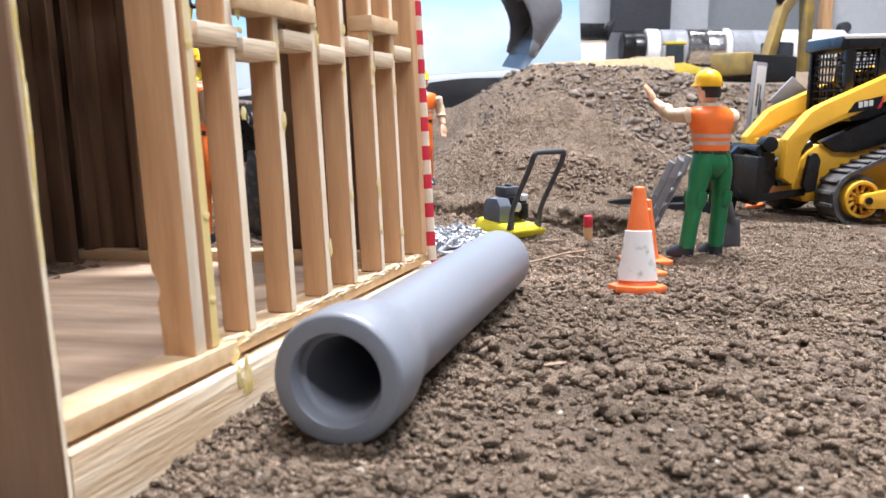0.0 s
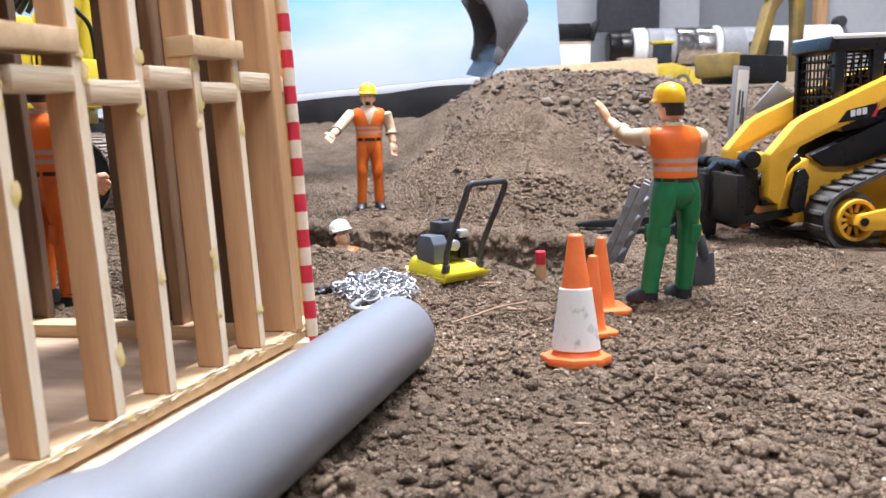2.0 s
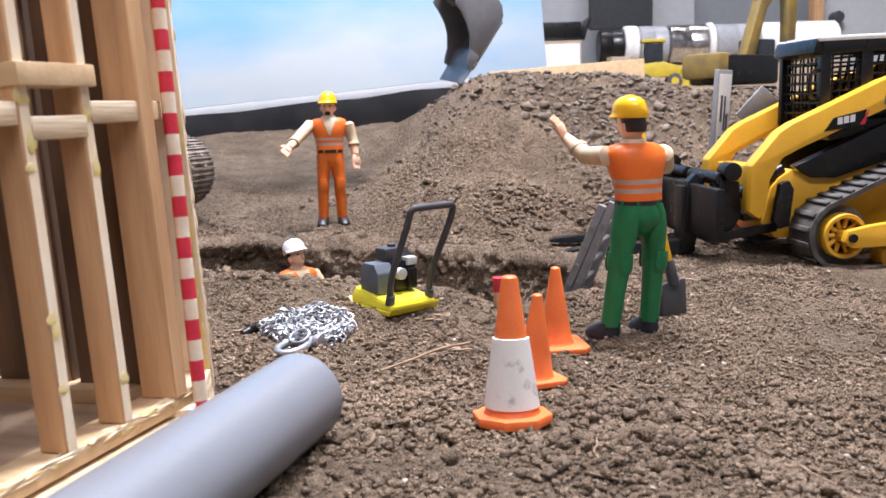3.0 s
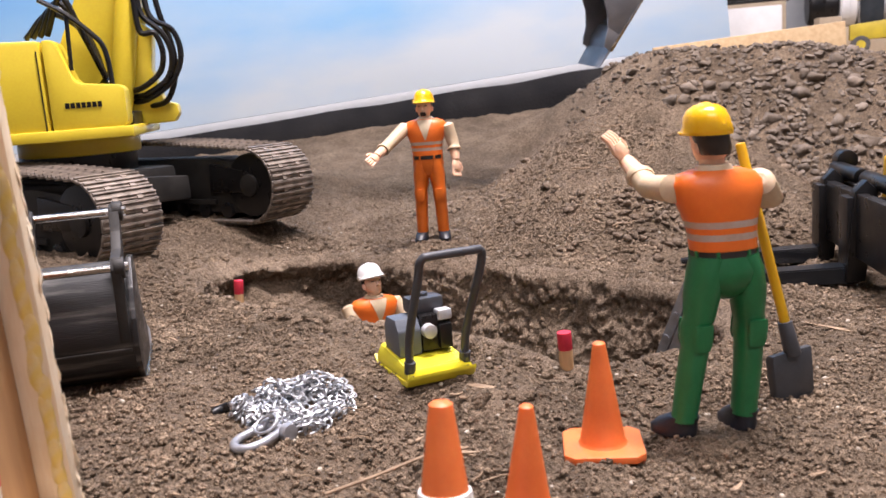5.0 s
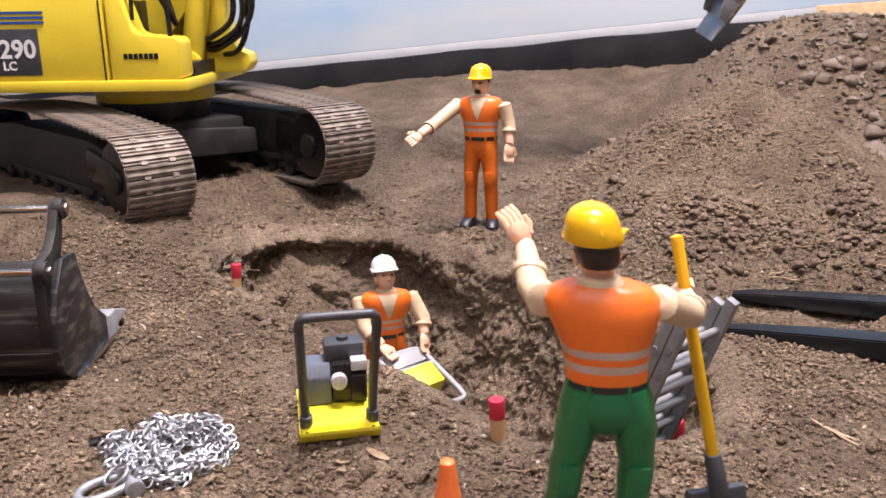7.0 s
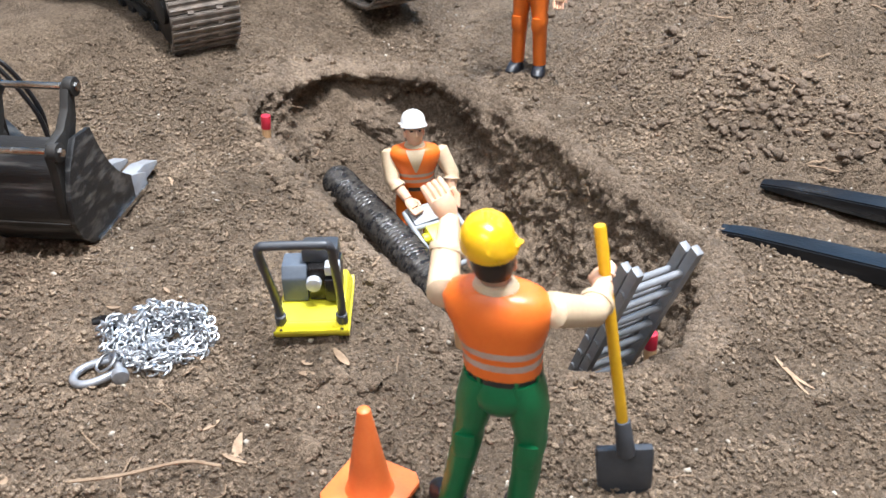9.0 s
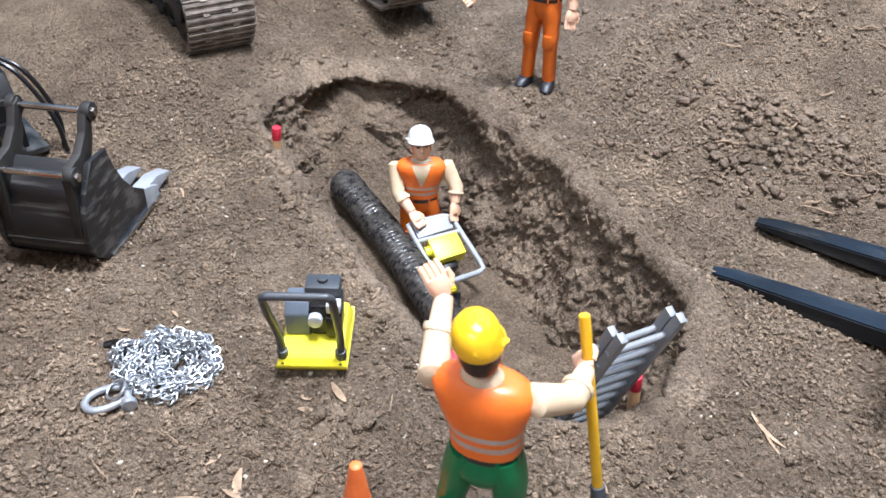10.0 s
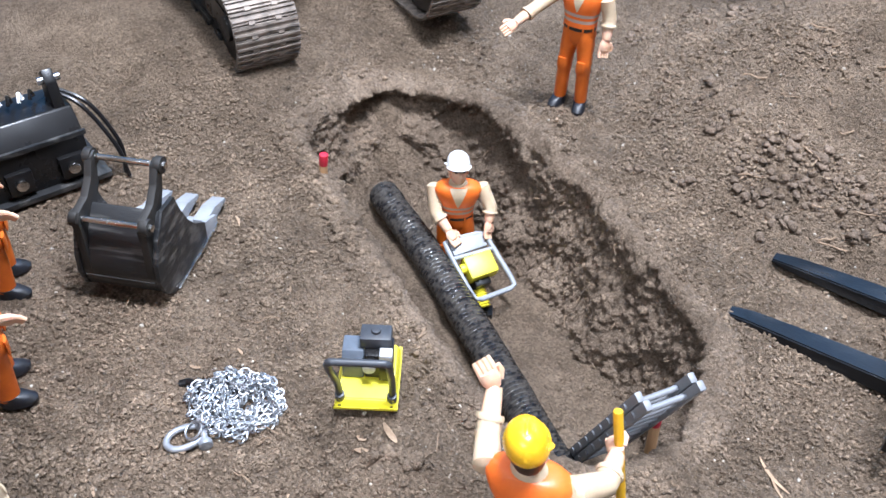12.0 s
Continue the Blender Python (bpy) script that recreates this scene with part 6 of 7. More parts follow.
# carriage and forks
car = lp("fork_carriage", box((0.006, 0.112, 0.034), (0.2460, 0, 0.026), (0, 0, 0), 0.001), BLACK)
for sgn in (-1, 1):
    for kx, kz in ((0.2570, 0.047), (0.2540, 0.008)):
        part("carriage_bar", rod((kx, 0.775 + sgn * 0.056, kz), (kx, 0.775 + sgn * 0.004, kz), 0.0046, n=16, bevel=0.0006), BLACK, car)
    part("mount_block", box((0.020, 0.016, 0.024), (0.2620, 0.775 + sgn * 0.036, 0.028), (0, 0, 0), 0.0015), BLACK, car)
    part("mount_wedge", slab([(0.2530, 0.047), (0.2700, 0.045), (0.2720, 0.022), (0.2660, 0.012), (0.2550, 0.010)], 0.007, "y", 0.0012), BLACK, car, at=pose(0, 0.775 + sgn * 0.050, 0))
    part("clamp_knob", rod((0.2620, 0.775 + sgn * 0.049, 0.052), (0.2620, 0.775 + sgn * 0.062, 0.052), 0.0062, n=20, bevel=0.001), BLACK, car)
    part("carriage_plate", slab([(0.2380, -0.004), (0.2420, 0.044), (0.2480, 0.050), (0.2540, 0.044), (0.2480, -0.004)], 0.009, "y", 0.001), BLACK, car, at=pose(0, 0.775 + sgn * 0.030, 0))
    part("mount_rib", box((0.004, 0.004, 0.036), (0.2560, 0.775 + sgn * 0.0555, 0.029), (0, 4, 0), 0.0006), BLACK, car)
    part("mount_rib", box((0.012, 0.012, 0.005), (0.2790, 0.775 + sgn * 0.048, 0.0215), (0, -6, 0), 0.0006), BLACK, car)
    part("tie_strap", box((0.046, 0.003, 0.006), (0.272, 0.775 + sgn * 0.0555, 0.011), (0, -8, 0), 0.0008), BLACK, car)
for fy, tip in ((0.7500, 0.1560), (0.8060, 0.1605)):
    bm = bmesh.new()
    prof = [(tip, -0.0035, -0.0014, 0.0042), (tip + 0.012, -0.0042, 0.0004, 0.0056), (tip + 0.045, -0.0050, 0.0022, 0.0069), (0.2300, -0.0055, 0.0034, 0.0074), (0.2440, -0.0055, 0.0040, 0.0074)]
    rings(bm, [[Vector((px, fy - w, lo)), Vector((px, fy + w, lo)), Vector((px, fy + w * 0.9, hi)), Vector((px, fy - w * 0.9, hi))] for px, lo, hi, w in prof], 0)
    bmesh.ops.recalc_face_normals(bm, faces=bm.faces[:])
    bmesh.ops.bevel(bm, geom=[e for e in bm.edges if e.calc_length() > 0.01], offset=0.0007, segments=2, affect="EDGES")
    fk = part("fork_tine", bm, FORK, ldr, "worn black fork tine", at=LO)
    part("fork_heel", box((0.0065, 0.0160, 0.046), (0.2420, fy, 0.018), (0, 0, 0), 0.001), BLACK, fk)

# grey slotted panel standing behind the forks, and a leaning grey sheet
gp = thing("sign_panel", pose(0.286, 0.822, 0.030, 3, 0, 52), "light grey plastic sign panel with dark marks behind the forks", "panel")
part("panel", box((0.030, 0.0035, 0.090), bevel=0.0008), GREYPLASTIC, gp, at=pose(0, 0, 0.046))
part("sign_face", box((0.0245, 0.0006, 0.084), bevel=0.0002), PAPERWHITE, gp, "pale sign face", at=pose(0, -0.0019, 0.046))
for mx, mz, mw, mh in ((-0.006, 0.062, 0.004, 0.020), (0.001, 0.058, 0.003, 0.026), (0.006, 0.050, 0.004, 0.016), (-0.004, 0.036, 0.008, 0.010), (0.004, 0.026, 0.005, 0.014), (-0.006, 0.018, 0.004, 0.012)):
    part("dark_mark", box((mw, 0.0005, mh), bevel=0.0), DARKGREY, gp, at=pose(mx, -0.0023, mz))
for sx in (-0.010, 0.010):
    part("foot", box((0.004, 0.016, 0.004), bevel=0.0008), GREYPLASTIC, gp, at=pose(sx, 0, -0.001))
sheet = thing("grey_sheet", pose(0.3130, 0.806, 0.0905, 8, -49, -14), "tilted grey plastic sheet behind the lift arms", "sheet")
part("sheet", box((0.028, 0.003, 0.022), bevel=0.0008), GREYPLASTIC, sheet)
part("prop", rod((0.0, 0.002, 0), (0.044, 0.004, -0.050), 0.002, n=10), BLACK, sheet)
scrap = part("orange_scrap", slab([(-0.011, -0.004), (0.009, -0.006), (0.012, 0.003), (-0.004, 0.006)], 0.003, "z", 0.0008), CONE, at=pose(0.286, 0.805, ground_at(0.286, 0.805) + 0.0025, 3, -6, 20))
tagged(scrap, "flat scrap of orange plastic on soil", "scrap")

# ---- vibrating plate compactor ----
CP = pose(0.0482, 0.5715, ground_at(0.0482, 0.5715) + 0.0002, 0, 0, 38.5)
cmp_ = thing("plate_compactor", CP, "yellow toy plate compactor with dark engine and loop handle", "plate compactor")
part("base_plate", slab([(-0.0170, 0.0038), (-0.0142, 0.0002), (0.0178, 0.0002), (0.0212, 0.0038), (0.0212, 0.0052), (0.0176, 0.0024), (-0.0140, 0.0024), (-0.0170, 0.0052)], 0.0290, "x", 0.0003), LEMON, cmp_)
bm = bmesh.new()
rect = lambda x0, x1, y0, y1, z0, z1: [Vector((x0, y0, z0)), Vector((x1, y0, z0)), Vector((x1, y1, z1)), Vector((x0, y1, z1))]
rings(bm, [rect(-0.0140, 0.0140, -0.0150, 0.0192, 0.0022, 0.0022), rect(-0.0140, 0.0140, -0.0150, 0.0192, 0.0042, 0.0055), rect(-0.0122, 0.0122, -0.0130, 0.0176, 0.0068, 0.0105)], 0)
bmesh.ops.bevel(bm, geom=bm.edges[:], offset=0.0005, segments=2, affect="EDGES")
part("deck", bm, LEMON, cmp_)
part("belt_guard", slab([(-0.002, 0.0085), (0.0135, 0.0095), (0.0135, 0.0195), (0.0105, 0.0235), (0.001, 0.0235), (-0.002, 0.0190)], 0.0100, "x", 0.0008), BLUEGREY, cmp_, "blue-grey cover", at=pose(-0.0068, 0, 0))
eng = part("engine", box((0.0130, 0.0125, 0.0150), bevel=0.0012), BLACK, cmp_, at=pose(0.0050, 0.0040, 0.0165))
part("fuel_tank", box((0.0145, 0.0100, 0.0065), bevel=0.0015), DARKGREY, eng, at=pose(-0.0015, 0.0030, 0.0105))
part("tank_cap", rod((-0.0015, 0.0030, 0.0130), (-0.0015, 0.0030, 0.0152), 0.0022, n=12, bevel=0.0004), DARKGREY, eng)
part("silencer", box((0.0060, 0.0055, 0.0042), bevel=0.0008), SILVER, eng, "silver silencer", at=pose(0.0035, -0.0050, 0.0070))
part("air_filter", rod((-0.0040, -0.0095, 0.0015), (-0.0040, -0.0055, 0.0015), 0.0030, n=16, bevel=0.0006), SILVER, eng, "silver filter drum")
part("crank_case", box((0.0055, 0.0035, 0.0100), bevel=0.0008), BLACK, eng, at=pose(0.0030, -0.0070, -0.0015))
hb = [(-0.0118, -0.0118, 0.0060), (-0.0122, -0.0150, 0.0200), (-0.0126, -0.0285, 0.0440), (-0.0126, -0.0318, 0.0512), (-0.0114, -0.0328, 0.0534), (-0.0090, -0.0330, 0.0539), (0.0090, -0.0330, 0.0539), (0.0114, -0.0328, 0.0534), (0.0126, -0.0318, 0.0512), (0.0126, -0.0285, 0.0440), (0.0122, -0.0150, 0.0200), (0.0118, -0.0118, 0.0060)]
part("loop_handle", sweep(curve_points(hb, 4), 0.00165, 10), DARKGREY, cmp_, "dark loop handle")
for sx in (-0.0118, 0.0118):
    part("handle_socket", rod((sx, -0.0118, 0.0052), (sx, -0.0128, 0.0100), 0.0023, n=12, bevel=0.0003), DARKGREY, cmp_)
    part("bolt", rod((sx, -0.0125, 0.0040), (sx, -0.0150, 0.0040), 0.0007, n=8), DARKGREY, cmp_)

# ---- trench rammer held by the white-helmeted figure ----
ram = thing("trench_rammer", pose(0.016, 0.708, -0.0820), "yellow and grey toy trench rammer on the trench floor", "rammer")
RA0 = Vector((0.016, 0.708, -0.0820))
A, B, C, D = (Vector(q) - RA0 for q in ((-0.0240, 0.7130, -0.0430), (-0.0100, 0.7370, -0.0420), (0.0245, 0.7290, -0.0625), (0.0150, 0.6990, -0.0605)))
corner = lambda p, q, t: p.lerp(q, t)
loop_pts = []
for p, q, r in ((D, A, B), (A, B, C), (B, C, D), (C, D, A)):
    loop_pts += [corner(q, p, 0.16), q.lerp(corner(p, r, 0.5), 0.06), corner(q, r, 0.16)]
part("guide_frame", sweep(loop_pts, 0.0017, 10, closed=True), GREYPLASTIC, ram, "grey tubular guide frame")
part("cross_bar", sweep([A.lerp(D, 0.30), B.lerp(C, 0.30)], 0.0015, 10), GREYPLASTIC, ram)
mid = (A + B) / 2 + ((D + C) / 2 - (A + B) / 2) * 0.13
ex, ey = (B - A).normalized(), ((D + C) / 2 - (A + B) / 2).normalized()
ez = ex.cross(ey)
rot = Matrix((ex, ey, ez)).transposed().to_4x4()
part("grip_pad", box((0.0235, 0.0105, 0.0030), bevel=0.001), GREYPLASTIC, ram, at=Matrix.Translation(mid) @ rot)
ctr = (A + B + C + D) / 4
part("engine", box((0.0190, 0.0150, 0.0110), bevel=0.0012), LEMON, ram, "yellow engine cover", at=Matrix.Translation(ctr + Vector((0, 0, -0.0015))) @ rot)
part("fuel_cap", rod(ctr - ex * 0.0090, ctr - ex * 0.0130, 0.0032, n=14, bevel=0.0004), LEMON, ram)
part("crank_case", box((0.0110, 0.0110, 0.0120), bevel=0.0015), BLACK, ram, at=Matrix.Translation(ctr + Vector((0.002, -0.002, -0.0105))) @ rot)
low = ctr + Vector((0.003, -0.004, -0.016))
foot = Vector((-0.0030, 0.0030, 0.0060))
part("bellows", sweep([low.lerp(foot, k / 16) for k in range(17)], [0.0050 if k % 2 else 0.0040 for k in range(17)], 16), LEMON, ram, "yellow ribbed bellows")
part("ramming_shoe", box((0.009, 0.012, 0.0040), bevel=0.001), BLACK, ram, at=pose(foot.x, foot.y, 0.0025, 0, 0, -55))

# ---- corrugated hose along the trench ----
hp = curve_points([(-0.0935, 0.7318, -0.0512), (-0.0755, 0.7243, -0.0515), (-0.0392, 0.7096, -0.0530), (0.0158, 0.6836, -0.0540), (0.0635, 0.6594, -0.0545), (0.1072, 0.6362, -0.0550), (0.1262, 0.6262, -0.0550)], 150)
ribs, back = [hp[0]], hp[0]
for p in hp[1:]:
    if (p - back).length >= 0.00062:
        ribs.append(p)
        back = p
wob = [1 + 0.05 * noise.noise((0.045 * i, 0, 0)) + 0.015 * noise.noise((0.25 * i, 3, 0)) for i in range(len(ribs))]
hose = thing("corrugated_hose", pose(0, 0, 0), "glossy black corrugated drainage hose lying in the trench", "hose")
part("hose_wall", sweep(ribs, [(0.0091, 0.0103, 0.0105, 0.0095)[i % 4] * wob[i] for i in range(len(ribs))], 22), HOSE, hose)
side_v = (ribs[1] - ribs[0]).normalized()
for end, sg in ((ribs[0], -1), (ribs[-1], 1)):
    part("cut_end", shifted(lathe([(0.0080, -0.0006), (0.0101, -0.0006), (0.0101, 0.0008), (0.0080, 0.0008)], 28, closed=True), Matrix.Translation(end) @ side_v.to_track_quat("Z", "Y").to_matrix().to_4x4()), HOSE, hose)

# ---- shovel ----
sv = thing("shovel", pose(0, 0, 0), "toy shovel with yellow handle and dark grey blade, stuck in soil", "shovel")
st, sb = Vector((0.1700, 0.5690, 0.0855)), Vector((0.1855, 0.5680, 0.0165))
part("handle", rod(st, sb, 0.0018, n=14, bevel=0.0008), HANDLE, sv, "yellow handle")
part("socket", rod(sb + (st - sb) * 0.06, sb + (sb - st) * 0.12, 0.0025, 0.0031, n=14, bevel=0.0004), DARKGREY, sv)
bl = slab([(-0.0128, 0.0035), (-0.0122, 0.0060), (0.0122, 0.0060), (0.0128, 0.0035), (0.0120, -0.0160), (0.0, -0.0178), (-0.0120, -0.0160)], 0.0028, "y", 0.0008)
for v in bl.verts:
    v.co.y += 14 * v.co.x ** 2 - 0.08 * v.co.z
shifted(bl, Matrix.Diagonal((0.72, 1.25, 0.80, 1)))
part("blade", bl, DARKGREY, sv, "dark grey blade", at=pose(0.1878, 0.5672, 0.0050, -8, -5, 34))

# ---- grey extension ladder ----
lad = thing("ladder", pose(0, 0, 0), "grey plastic double ladder leaning out of the trench", "ladder")
tr_, tl_ = Vector((0.1765, 0.6365, 0.0480)), Vector((0.1625, 0.6100, 0.0460))
dn = Vector((-0.331, 0.244, -0.911)).normalized()
acr = (tr_ - tl_).normalized()
dn = (dn - acr * acr.dot(dn)).normalized()
nrm = acr.cross(dn).normalized()
rotl = Matrix((acr, nrm, -dn)).transposed().to_4x4()
for off, top_cut, length in ((-0.0024, 0.0, 0.122), (0.0024, 0.004, 0.116)):
    for p in (tl_ + acr * 0.0025, tr_ - acr * 0.0025):
        q = p + dn * (top_cut + length / 2) + nrm * off
        part("rail", box((0.0031, 0.0044, length), bevel=0.0006), LADDERGREY, lad, at=Matrix.Translation(q) @ rotl)
    for k in range(10):
        q = (tl_ + tr_) / 2 + dn * (top_cut + 0.014 + 0.0120 * k) + nrm * off
        if 0.014 + 0.0120 * k < length - 0.004:
            part("rung", rod((-0.0150, 0, 0), (0.0150, 0, 0), 0.0015, n=12), LADDERGREY, lad, at=Matrix.Translation(q) @ rotl)


# ---- marking stakes ----
def stake(x, y, top, r, label, tilt=(0, 0)):
    s = thing("marking_stake", pose(x, y, top, *tilt, 0), label, "stake", "marking stakes")
    part("wood", rod((0, 0, -0.034), (0, 0, -0.0077), r, n=20), PINE, s)
    part("red_top", rod((0, 0, -0.0078), (0, 0, 0), r * 1.02, n=20, bevel=0.0005), REDPAINT, s, "red painted top")


stake(0.1015, 0.5975, 0.0085, 0.0030, "round wooden stake with a red top beside the trench", (2, -2))
stake(-0.0845, 0.6720, 0.0170, 0.0026, "round wooden stake with a red top at the trench end", (-3, 3))
stake(0.1548, 0.6610, -0.0172, 0.0027, "round wooden stake with a red top by the ladder", (0, -4))

# ---- chain heap and shackle ----
chain = thing("chain", pose(0.012, 0.522, ground_at(0.012, 0.522)), "heap of bright steel chain on soil", "chain")
crng = random.Random(11)
link_bm = sweep([(0.0015 * math.cos(a), 0.0015 * math.sin(a) + (0.0007 if math.sin(a) > 0 else -0.0007), 0) for a in [2 * math.pi * (k + 0.5) / 16 for k in range(16)]], 0.00046, 7, closed=True)
base_link = None
pos, ang = Vector((-0.012, 0.006, 0)), 0.3
pile = {}
for k in range(430):
    for tries in range(12):
        ang2 = ang + crng.uniform(-0.75, 0.75) * (1 + 0.3 * tries)
        nxt_p = pos + Vector((math.cos(ang2), math.sin(ang2), 0)) * 0.0033
        u, v = nxt_p.x * 0.86 + nxt_p.y * 0.5, -nxt_p.x * 0.5 + nxt_p.y * 0.86
        if (u / 0.0215) ** 2 + (v / 0.0165) ** 2 < 1:
            break
        ang2 += 0.6
    else:
        ang2 = math.atan2(-pos.y, -pos.x)
        nxt_p = pos + Vector((math.cos(ang2), math.sin(ang2), 0)) * 0.0033
    ang, pos = ang2, nxt_p
    cell = (round(pos.x / 0.0040), round(pos.y / 0.0040))
    pile[cell] = pile.get(cell, 0) + 1
    wx, wy = 0.012 + pos.x, 0.522 + pos.y
    h = soil(np.array([wx]), np.array([wy]))[0] - ground_at(0.010, 0.522) + 0.0010 + 0.0009 * (pile[cell] - 1)
    m = Matrix.Translation((pos.x, pos.y, h)) @ Matrix.Rotation(ang - math.pi / 2 + crng.uniform(-0.25, 0.25), 4, "Z") @ Matrix.Rotation(radians(crng.uniform(-25, 25)), 4, "X") @ Matrix.Rotation(radians((25 if k % 2 else 65) + crng.uniform(-20, 20)), 4, "Y")
    if base_link is None:
        base_link = part("chain_link", link_bm, CHROME, chain, at=m)
    else:
        share(base_link, "chain_link", m)
shk = thing("shackle", pose(0.0101, 0.4978, ground_at(0.0101, 0.4978) + 0.0022, 6, 0, -29) @ Matrix.Scale(0.86, 4), "grey galvanised bow shackle at the end of the chain", "shackle")
bow = [(-0.0045, 0.0070, 0), (-0.0052, 0.0035, 0), (-0.0062, -0.0010, 0), (-0.0060, -0.0060, 0), (-0.0040, -0.0100, 0), (0, -0.0118, 0), (0.0040, -0.0100, 0), (0.0060, -0.0060, 0), (0.0062, -0.0010, 0), (0.0052, 0.0035, 0), (0.0045, 0.0070, 0)]
part("bow", sweep(curve_points(bow, 5), 0.0018, 12), SHACKLE, shk)
part("pin", rod((-0.0085, 0.0070, 0), (0.0080, 0.0070, 0), 0.0020, n=16, bevel=0.0005), SHACKLE, shk)
part("pin_head", rod((0.0062, 0.0070, 0), (0.0100, 0.0070, 0), 0.0036, n=18, bevel=0.0008), SHACKLE, shk)
part("lug", rod((-0.0070, 0.0070, 0), (-0.0030, 0.0070, 0), 0.0034, n=18, bevel=0.0006), SHACKLE, shk)
part("ring", sweep([(0.0050 * math.cos(a), 0.0030 + 0.0045 * math.sin(a), 0.0035 + 0.0018 * math.sin(a)) for a in [2 * math.pi * k / 24 for k in range(24)]], 0.0006, 8, closed=True), CHROME, shk, "split ring")
hook = thing("chain_hook", pose(-0.012, 0.514, ground_at(-0.012, 0.514) + 0.002, 0, 0, 20), "black chain end fitting in the soil", "hook")
part("fitting", sweep(curve_points([(-0.004, 0, 0), (0.0, 0.002, 0.001), (0.004, 0.0, 0.002), (0.007, -0.003, 0.001)], 5), 0.0020, 10), BLACK, hook)


# ---- bits in the soil: bark, straws, twigs ----
def chip(x, y, length, width, turn, curl=0.3):
    bm = bmesh.new()
    loops = []
    for k in range(8):
        t = k / 7 - 0.5
        w = width * (1 - (2 * t) ** 2 * 0.75) * (1 + 0.2 * noise.noise((t * 5, x * 90, y * 70)))
        bend = curl * length * t * t
        loops.append([Vector((t * length, -w / 2 + bend, 0)), Vector((t * length, w / 2 + bend, 0.0002)), Vector((t * length, w / 2 + bend, 0.0006)), Vector((t * length, -w / 2 + bend, 0.0005))])
    rings(bm, loops, 0)
    bmesh.ops.recalc_face_normals(bm, faces=bm.faces[:])
    ob = part("bark_chip", bm, BARK, at=pose(x, y, float(soil(np.array([x]), np.array([y]))[0]) + 0.0008, crng.uniform(-8, 8), crng.uniform(-6, 6), turn))
    return tagged(ob, "thin pale brown bark shred lying on soil", "bark chip", "bark shreds")


for q in ((0.073, 0.559, 0.013, 0.0030, -20, 0.1), (0.213, 0.655, 0.020, 0.0018, -25, 0.35), (0.217, 0.651, 0.014, 0.0012, -40, 0.2), (0.077, 0.503, 0.015, 0.0032, -45, 0.3), (0.079, 0.499, 0.011, 0.0018, 10, 0.2),
          (0.071, 0.543, 0.006, 0.0026, 40, 0.1), (0.066, 0.548, 0.005, 0.0024, 10, 0.1), (0.025, 0.447, 0.008, 0.0050, 30, 0.1), (0.045, 0.296, 0.012, 0.0016, 25, 0.1), (0.041, 0.288, 0.014, 0.0018, 28, 0.15),
          (0.090, 0.470, 0.010, 0.0022, 70, 0.3), (0.030, 0.430, 0.008, 0.0020, 120, 0.2), (-0.070, 0.690, 0.008, 0.0014, 20, 0.1)):
    chip(*q)
for k in range(34):
    x, y = crng.uniform(-0.1, 0.28), crng.uniform(0.30, 0.84)
    if rim_depth(np.array([x]), np.array([y]))[0] < -0.012:
        chip(x, y, crng.uniform(0.003, 0.009), crng.uniform(0.0006, 0.0018), crng.uniform(0, 180), crng.uniform(0, 0.4))
for k in range(215):
    x, y = (crng.uniform(-0.12, 0.30), crng.uniform(0.25, 0.88)) if k < 170 else (crng.uniform(0.08, 0.30), crng.uniform(0.80, 0.92))
    if k < 170 and (rim_depth(np.array([x]), np.array([y]))[0] > -0.012 or crng.random() < 0.45):
        p = WALL_POINTS[crng.randrange(len(WALL_POINTS))]
        x, y, z = p
    else:
        z = float(soil(np.array([x]), np.array([y]))[0])
    a, ln = crng.uniform(0, 6.28), crng.uniform(0.006, 0.016)
    pts = [Vector((x + ln * t * math.cos(a) + crng.uniform(-1, 1) * 0.0012, y + ln * t * math.sin(a) + crng.uniform(-1, 1) * 0.0012, z + 0.0012 + crng.uniform(0, 0.002))) for t in (-0.5, -0.2, 0.1, 0.5)]
    root = part("rootlet", sweep(curve_points(pts, 4), 0.00022 if k < 170 else 0.00045, 5), BARK)
    tagged(root, "thin dry rootlet lying on the soil", "rootlet", "rootlets")
twig = part("twig", sweep(curve_points([(0.048, 0.459, 0.0), (0.060, 0.470, 0.001), (0.071, 0.486, 0.0005), (0.083, 0.492, 0.001)], 6), 0.0006, 6), BARK, at=pose(0, 0, 0.001))
tagged(twig, "thin brown twig lying on soil", "twig")

# ---- behind the ridge: the workshop bench with boxes and more models ----
bench = thing("bench", pose(0.75, 1.95, 0.110), "long shelf board behind the diorama", "shelf", kind="structure")
part("board", box((1.5, 0.45, 0.02), bevel=0.002), CARD, bench)
pan = part("wall_panel", box((0.42, 0.02, 1.2), bevel=0.004), WALLWHITE, at=pose(0.56, 2.60, 0.60))
tagged(pan, "white board against the workshop wall", "panel", kind="structure")
pan = part("wall_panel", box((0.15, 0.03, 1.2), bevel=0.004), DARKGREY, at=pose(0.510, 2.30, 0.872))
tagged(pan, "dark grey upright board", "panel", kind="structure")
post_ = part("timber_post", box((0.022, 0.04, 1.5), bevel=0.003), PINE, at=pose(0.958, 2.25, 0.60))
tagged(post_, "upright timber post by the grey door", "post", kind="structure")
dr = part("door_1", box((0.70, 0.04, 1.7), bevel=0.004), WALLGREY, at=pose(1.35, 2.32, 0.5))
tagged(dr, "pale grey workshop door with round fittings", "door", kind="structure")
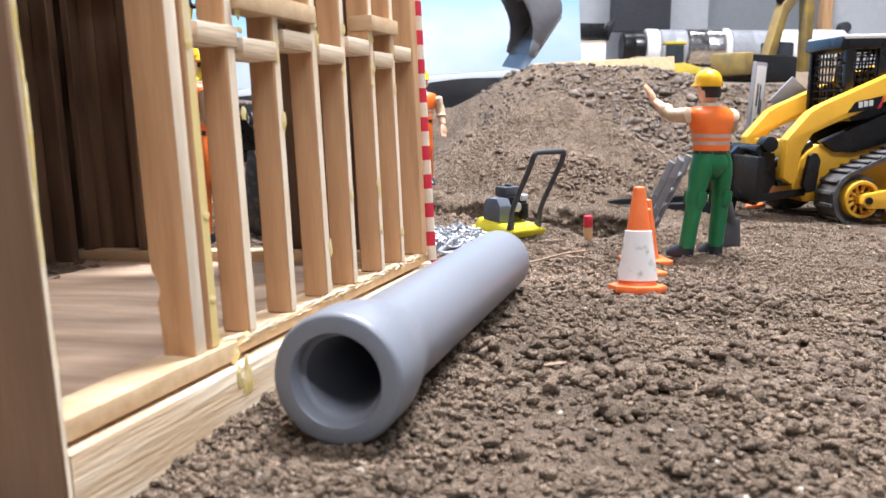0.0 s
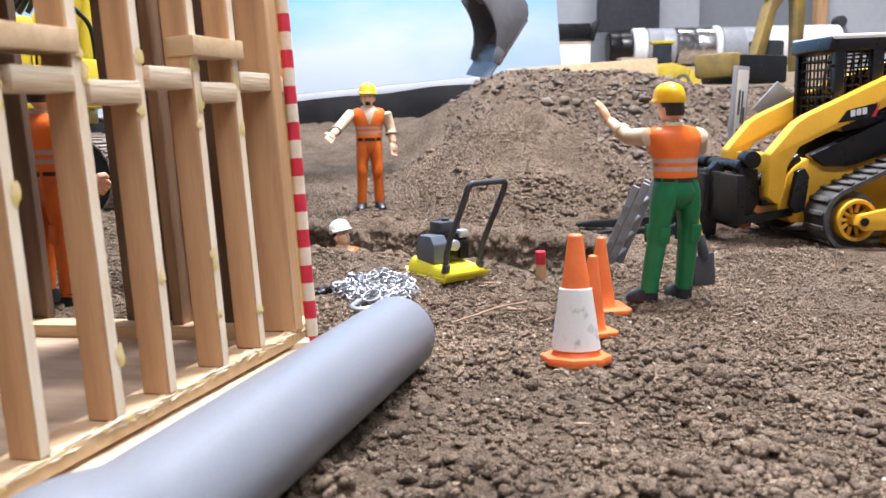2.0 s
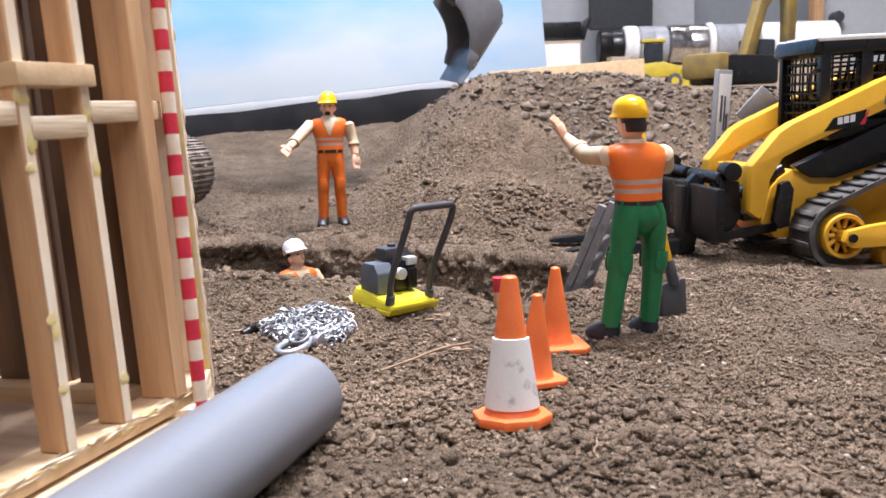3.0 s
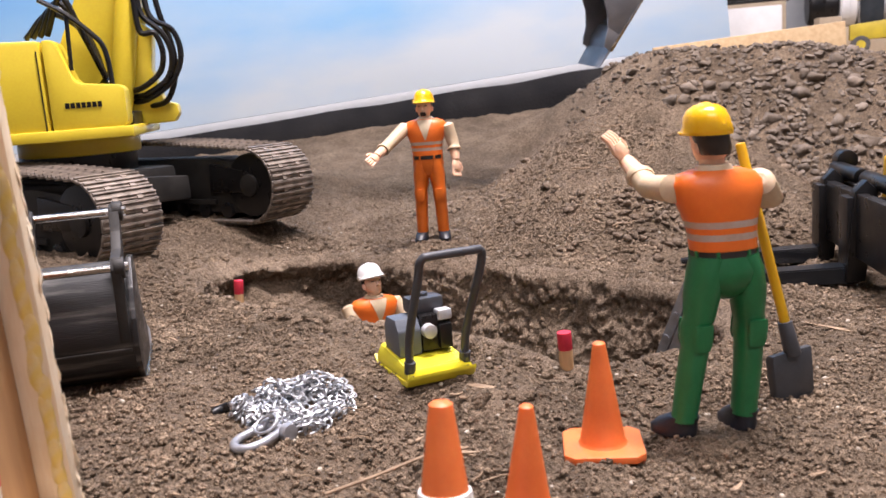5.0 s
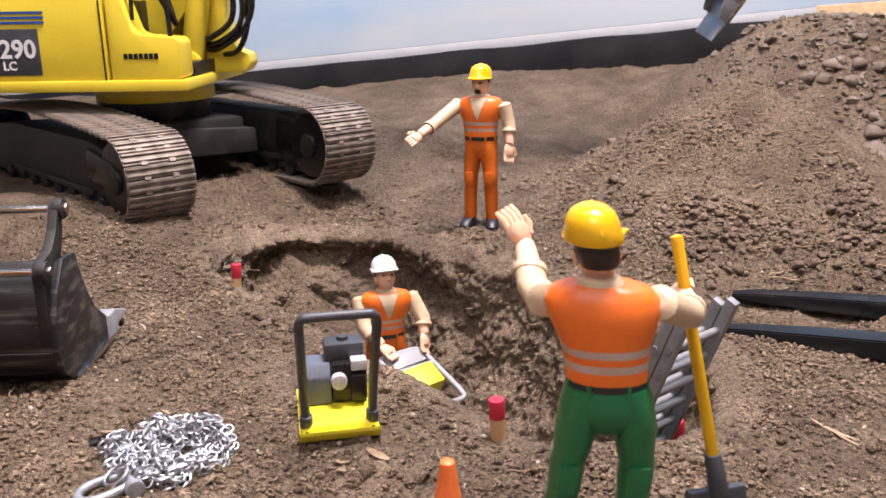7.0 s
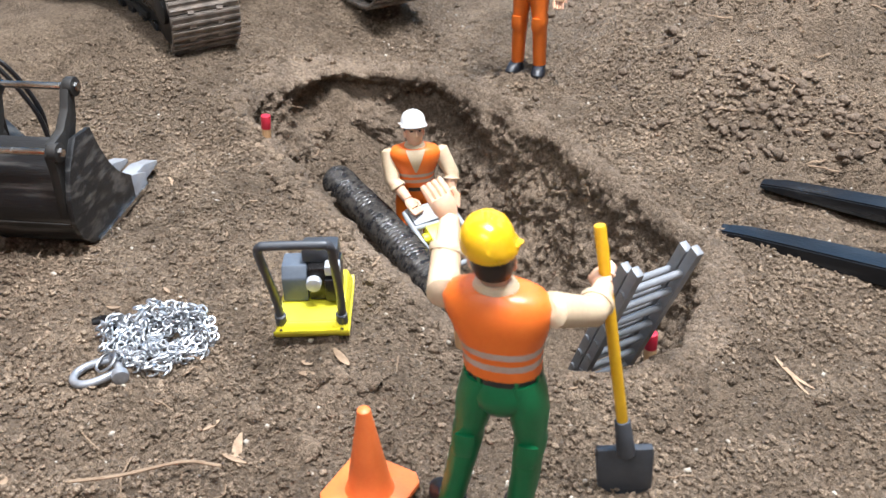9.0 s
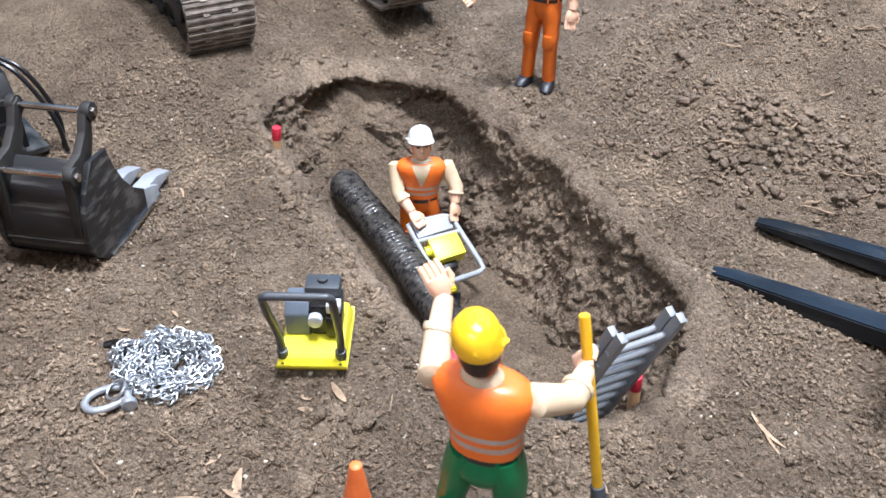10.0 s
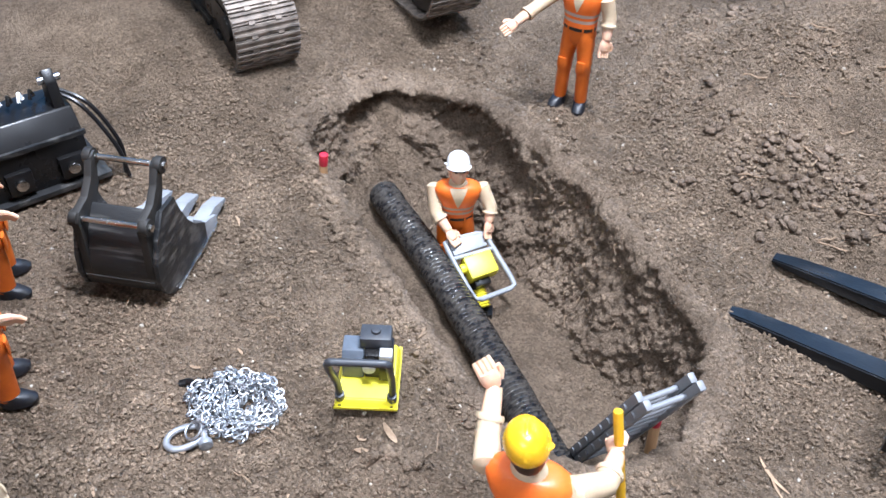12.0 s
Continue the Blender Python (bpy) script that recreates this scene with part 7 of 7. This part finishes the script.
for z in (0.235, 0.285):
    part("knob", rod((-0.328, -0.05, z - 0.5), (-0.328, -0.02, z - 0.5), 0.014, n=24, bevel=0.003), DARKGREY, dr, "dark round knob")
bx = part("white_box", box((0.105, 0.10, 0.090), bevel=0.0015), PAPERWHITE, at=pose(0.290, 1.90, 0.167))
tagged(bx, "white cardboard box on the shelf", "box")
bx = part("card_box", box((0.115, 0.08, 0.105), bevel=0.0015), CARD, at=pose(0.308, 2.02, 0.1745))
tagged(bx, "brown cardboard box on the shelf", "box")
bx = part("card_box", box((0.034, 0.03, 0.060), bevel=0.0012), CARD, at=pose(0.405, 1.80, 0.152, 0, 0, 8))
tagged(bx, "small brown cardboard box on the shelf", "box")
tr2 = thing("black_tray", pose(0.318, 2.03, 0.228), "black plastic tray resting on the boxes", "tray")
part("tray_floor", box((0.115, 0.08, 0.004), bevel=0.001), BLACK, tr2, at=pose(0, 0, 0.003))
for sx in (-1, 1):
    part("tray_side", box((0.006, 0.08, 0.046), bevel=0.001), BLACK, tr2, at=pose(sx * 0.060, 0, 0.023, 0, sx * 18, 0))
part("tray_back", box((0.122, 0.004, 0.042), bevel=0.001), BLACK, tr2, at=pose(0, 0.038, 0.023))
rsr = part("card_box", box((0.50, 0.07, 0.049), bevel=0.0015), CARD, at=pose(0.645, 1.98, 0.1455))
tagged(rsr, "long flat brown cardboard box on the shelf", "box")
drum = thing("drum_row", pose(0.400, 1.98, 0.2115, 0, 90, 0) @ Matrix.Diagonal((1.2, 1.2, 1, 1)), "row of grey drums lying end to end on the shelf", "drum")
zz = 0.0
for ln, r, mt in ((0.050, 0.028, BLACK), (0.030, 0.034, PAPERWHITE), (0.060, 0.033, GREYPLASTIC), (0.080, 0.034, STEEL), (0.014, 0.036, PAPERWHITE), (0.090, 0.033, GREYPLASTIC), (0.160, 0.034, PAPERWHITE)):
    part("drum", shifted(lathe([(0.0002, 0), (r - 0.003, 0), (r, 0.003), (r, ln * 0.5), (r * 0.985, ln * 0.52), (r, ln * 0.54), (r, ln - 0.004), (r - 0.003, ln - 0.001), (0.0002, ln - 0.001)], 32), pose(0, 0, zz)), mt, drum)
    zz += ln
wl = thing("wheel_loader", pose(0.488, 1.80, 0.121, 0, 0, -8), "small yellow model wheel loader on the shelf", "loader")
part("body", slab([(-0.05, 0.022), (0.03, 0.022), (0.034, 0.040), (0.0, 0.050), (-0.05, 0.046)], 0.034, "y", 0.002), OLDYELLOW, wl)
part("cab_frame", box((0.034, 0.032, 0.040), bevel=0.002), GLASSDARK, wl, "dark cab glazing", at=pose(-0.018, 0, 0.064))
part("cab_roof", box((0.044, 0.038, 0.006), bevel=0.002), OLDYELLOW, wl, at=pose(-0.018, 0, 0.088))
part("scoop", slab([(0.026, 0.004), (0.054, 0.004), (0.050, 0.020), (0.042, 0.036), (0.034, 0.034)], 0.046, "y", 0.001), OLDYELLOW, wl)
for sx in (-0.034, 0.020):
    for sy in (-0.019, 0.019):
        w = part("wheel", rod((sx, sy - 0.006, 0.014), (sx, sy + 0.006, 0.014), 0.014, n=20, bevel=0.002), RUBBER, wl)
        part("rim", rod((sx, sy - 0.0065, 0.014), (sx, sy + 0.0065, 0.014), 0.007, n=16), OLDYELLOW, w)
e2 = thing("far_excavator", pose(0.452, 1.240, ground_at(0.452, 1.240), 0, 0, 30) @ Matrix.Scale(1.16, 4), "dusty yellow model excavator with folded arm behind the ridge", "excavator")
part("house", box((0.075, 0.055, 0.030), bevel=0.004), BLACK, e2, at=pose(-0.020, 0, 0.046))
part("counterweight", box((0.020, 0.052, 0.026), bevel=0.005), DUSTYELLOW, e2, at=pose(-0.060, 0, 0.050))
part("cab", box((0.030, 0.026, 0.042), bevel=0.003), GLASSDARK, e2, "dark cab glazing", at=pose(0.026, 0.010, 0.058))
for sy in (-0.026, 0.026):
    part("track", slab([(-0.055, 0.004), (-0.048, 0.0), (0.048, 0.0), (0.055, 0.006), (0.052, 0.020), (-0.052, 0.020)], 0.016, "y", 0.002), RUBBER, e2, at=pose(0, sy, 0))
part("undercarriage", box((0.05, 0.04, 0.018), bevel=0.002), BLACK, e2, at=pose(0, 0, 0.020))
part("boom", slab([(-0.010, 0.058), (0.004, 0.056), (0.022, 0.110), (0.060, 0.150), (0.058, 0.160), (0.014, 0.122)], 0.012, "y", 0.001), DUSTYELLOW, e2)
part("stick", slab([(0.050, 0.162), (0.064, 0.165), (0.070, 0.110), (0.066, 0.045), (0.058, 0.045), (0.056, 0.110)], 0.012, "y", 0.001), DUSTYELLOW, e2)
part("arm_cylinder", rod((0.012, 0, 0.124), (0.050, 0, 0.168), 0.004, n=12), BLACK, e2)
bd = part("wood_plank", box((0.205, 0.018, 0.090), bevel=0.001), PINE_LONG, at=pose(0.2395, 1.300, 0.103, 0, -3.5, 6))
tagged(bd, "pale wooden plank on edge behind the rubble ridge", "plank")
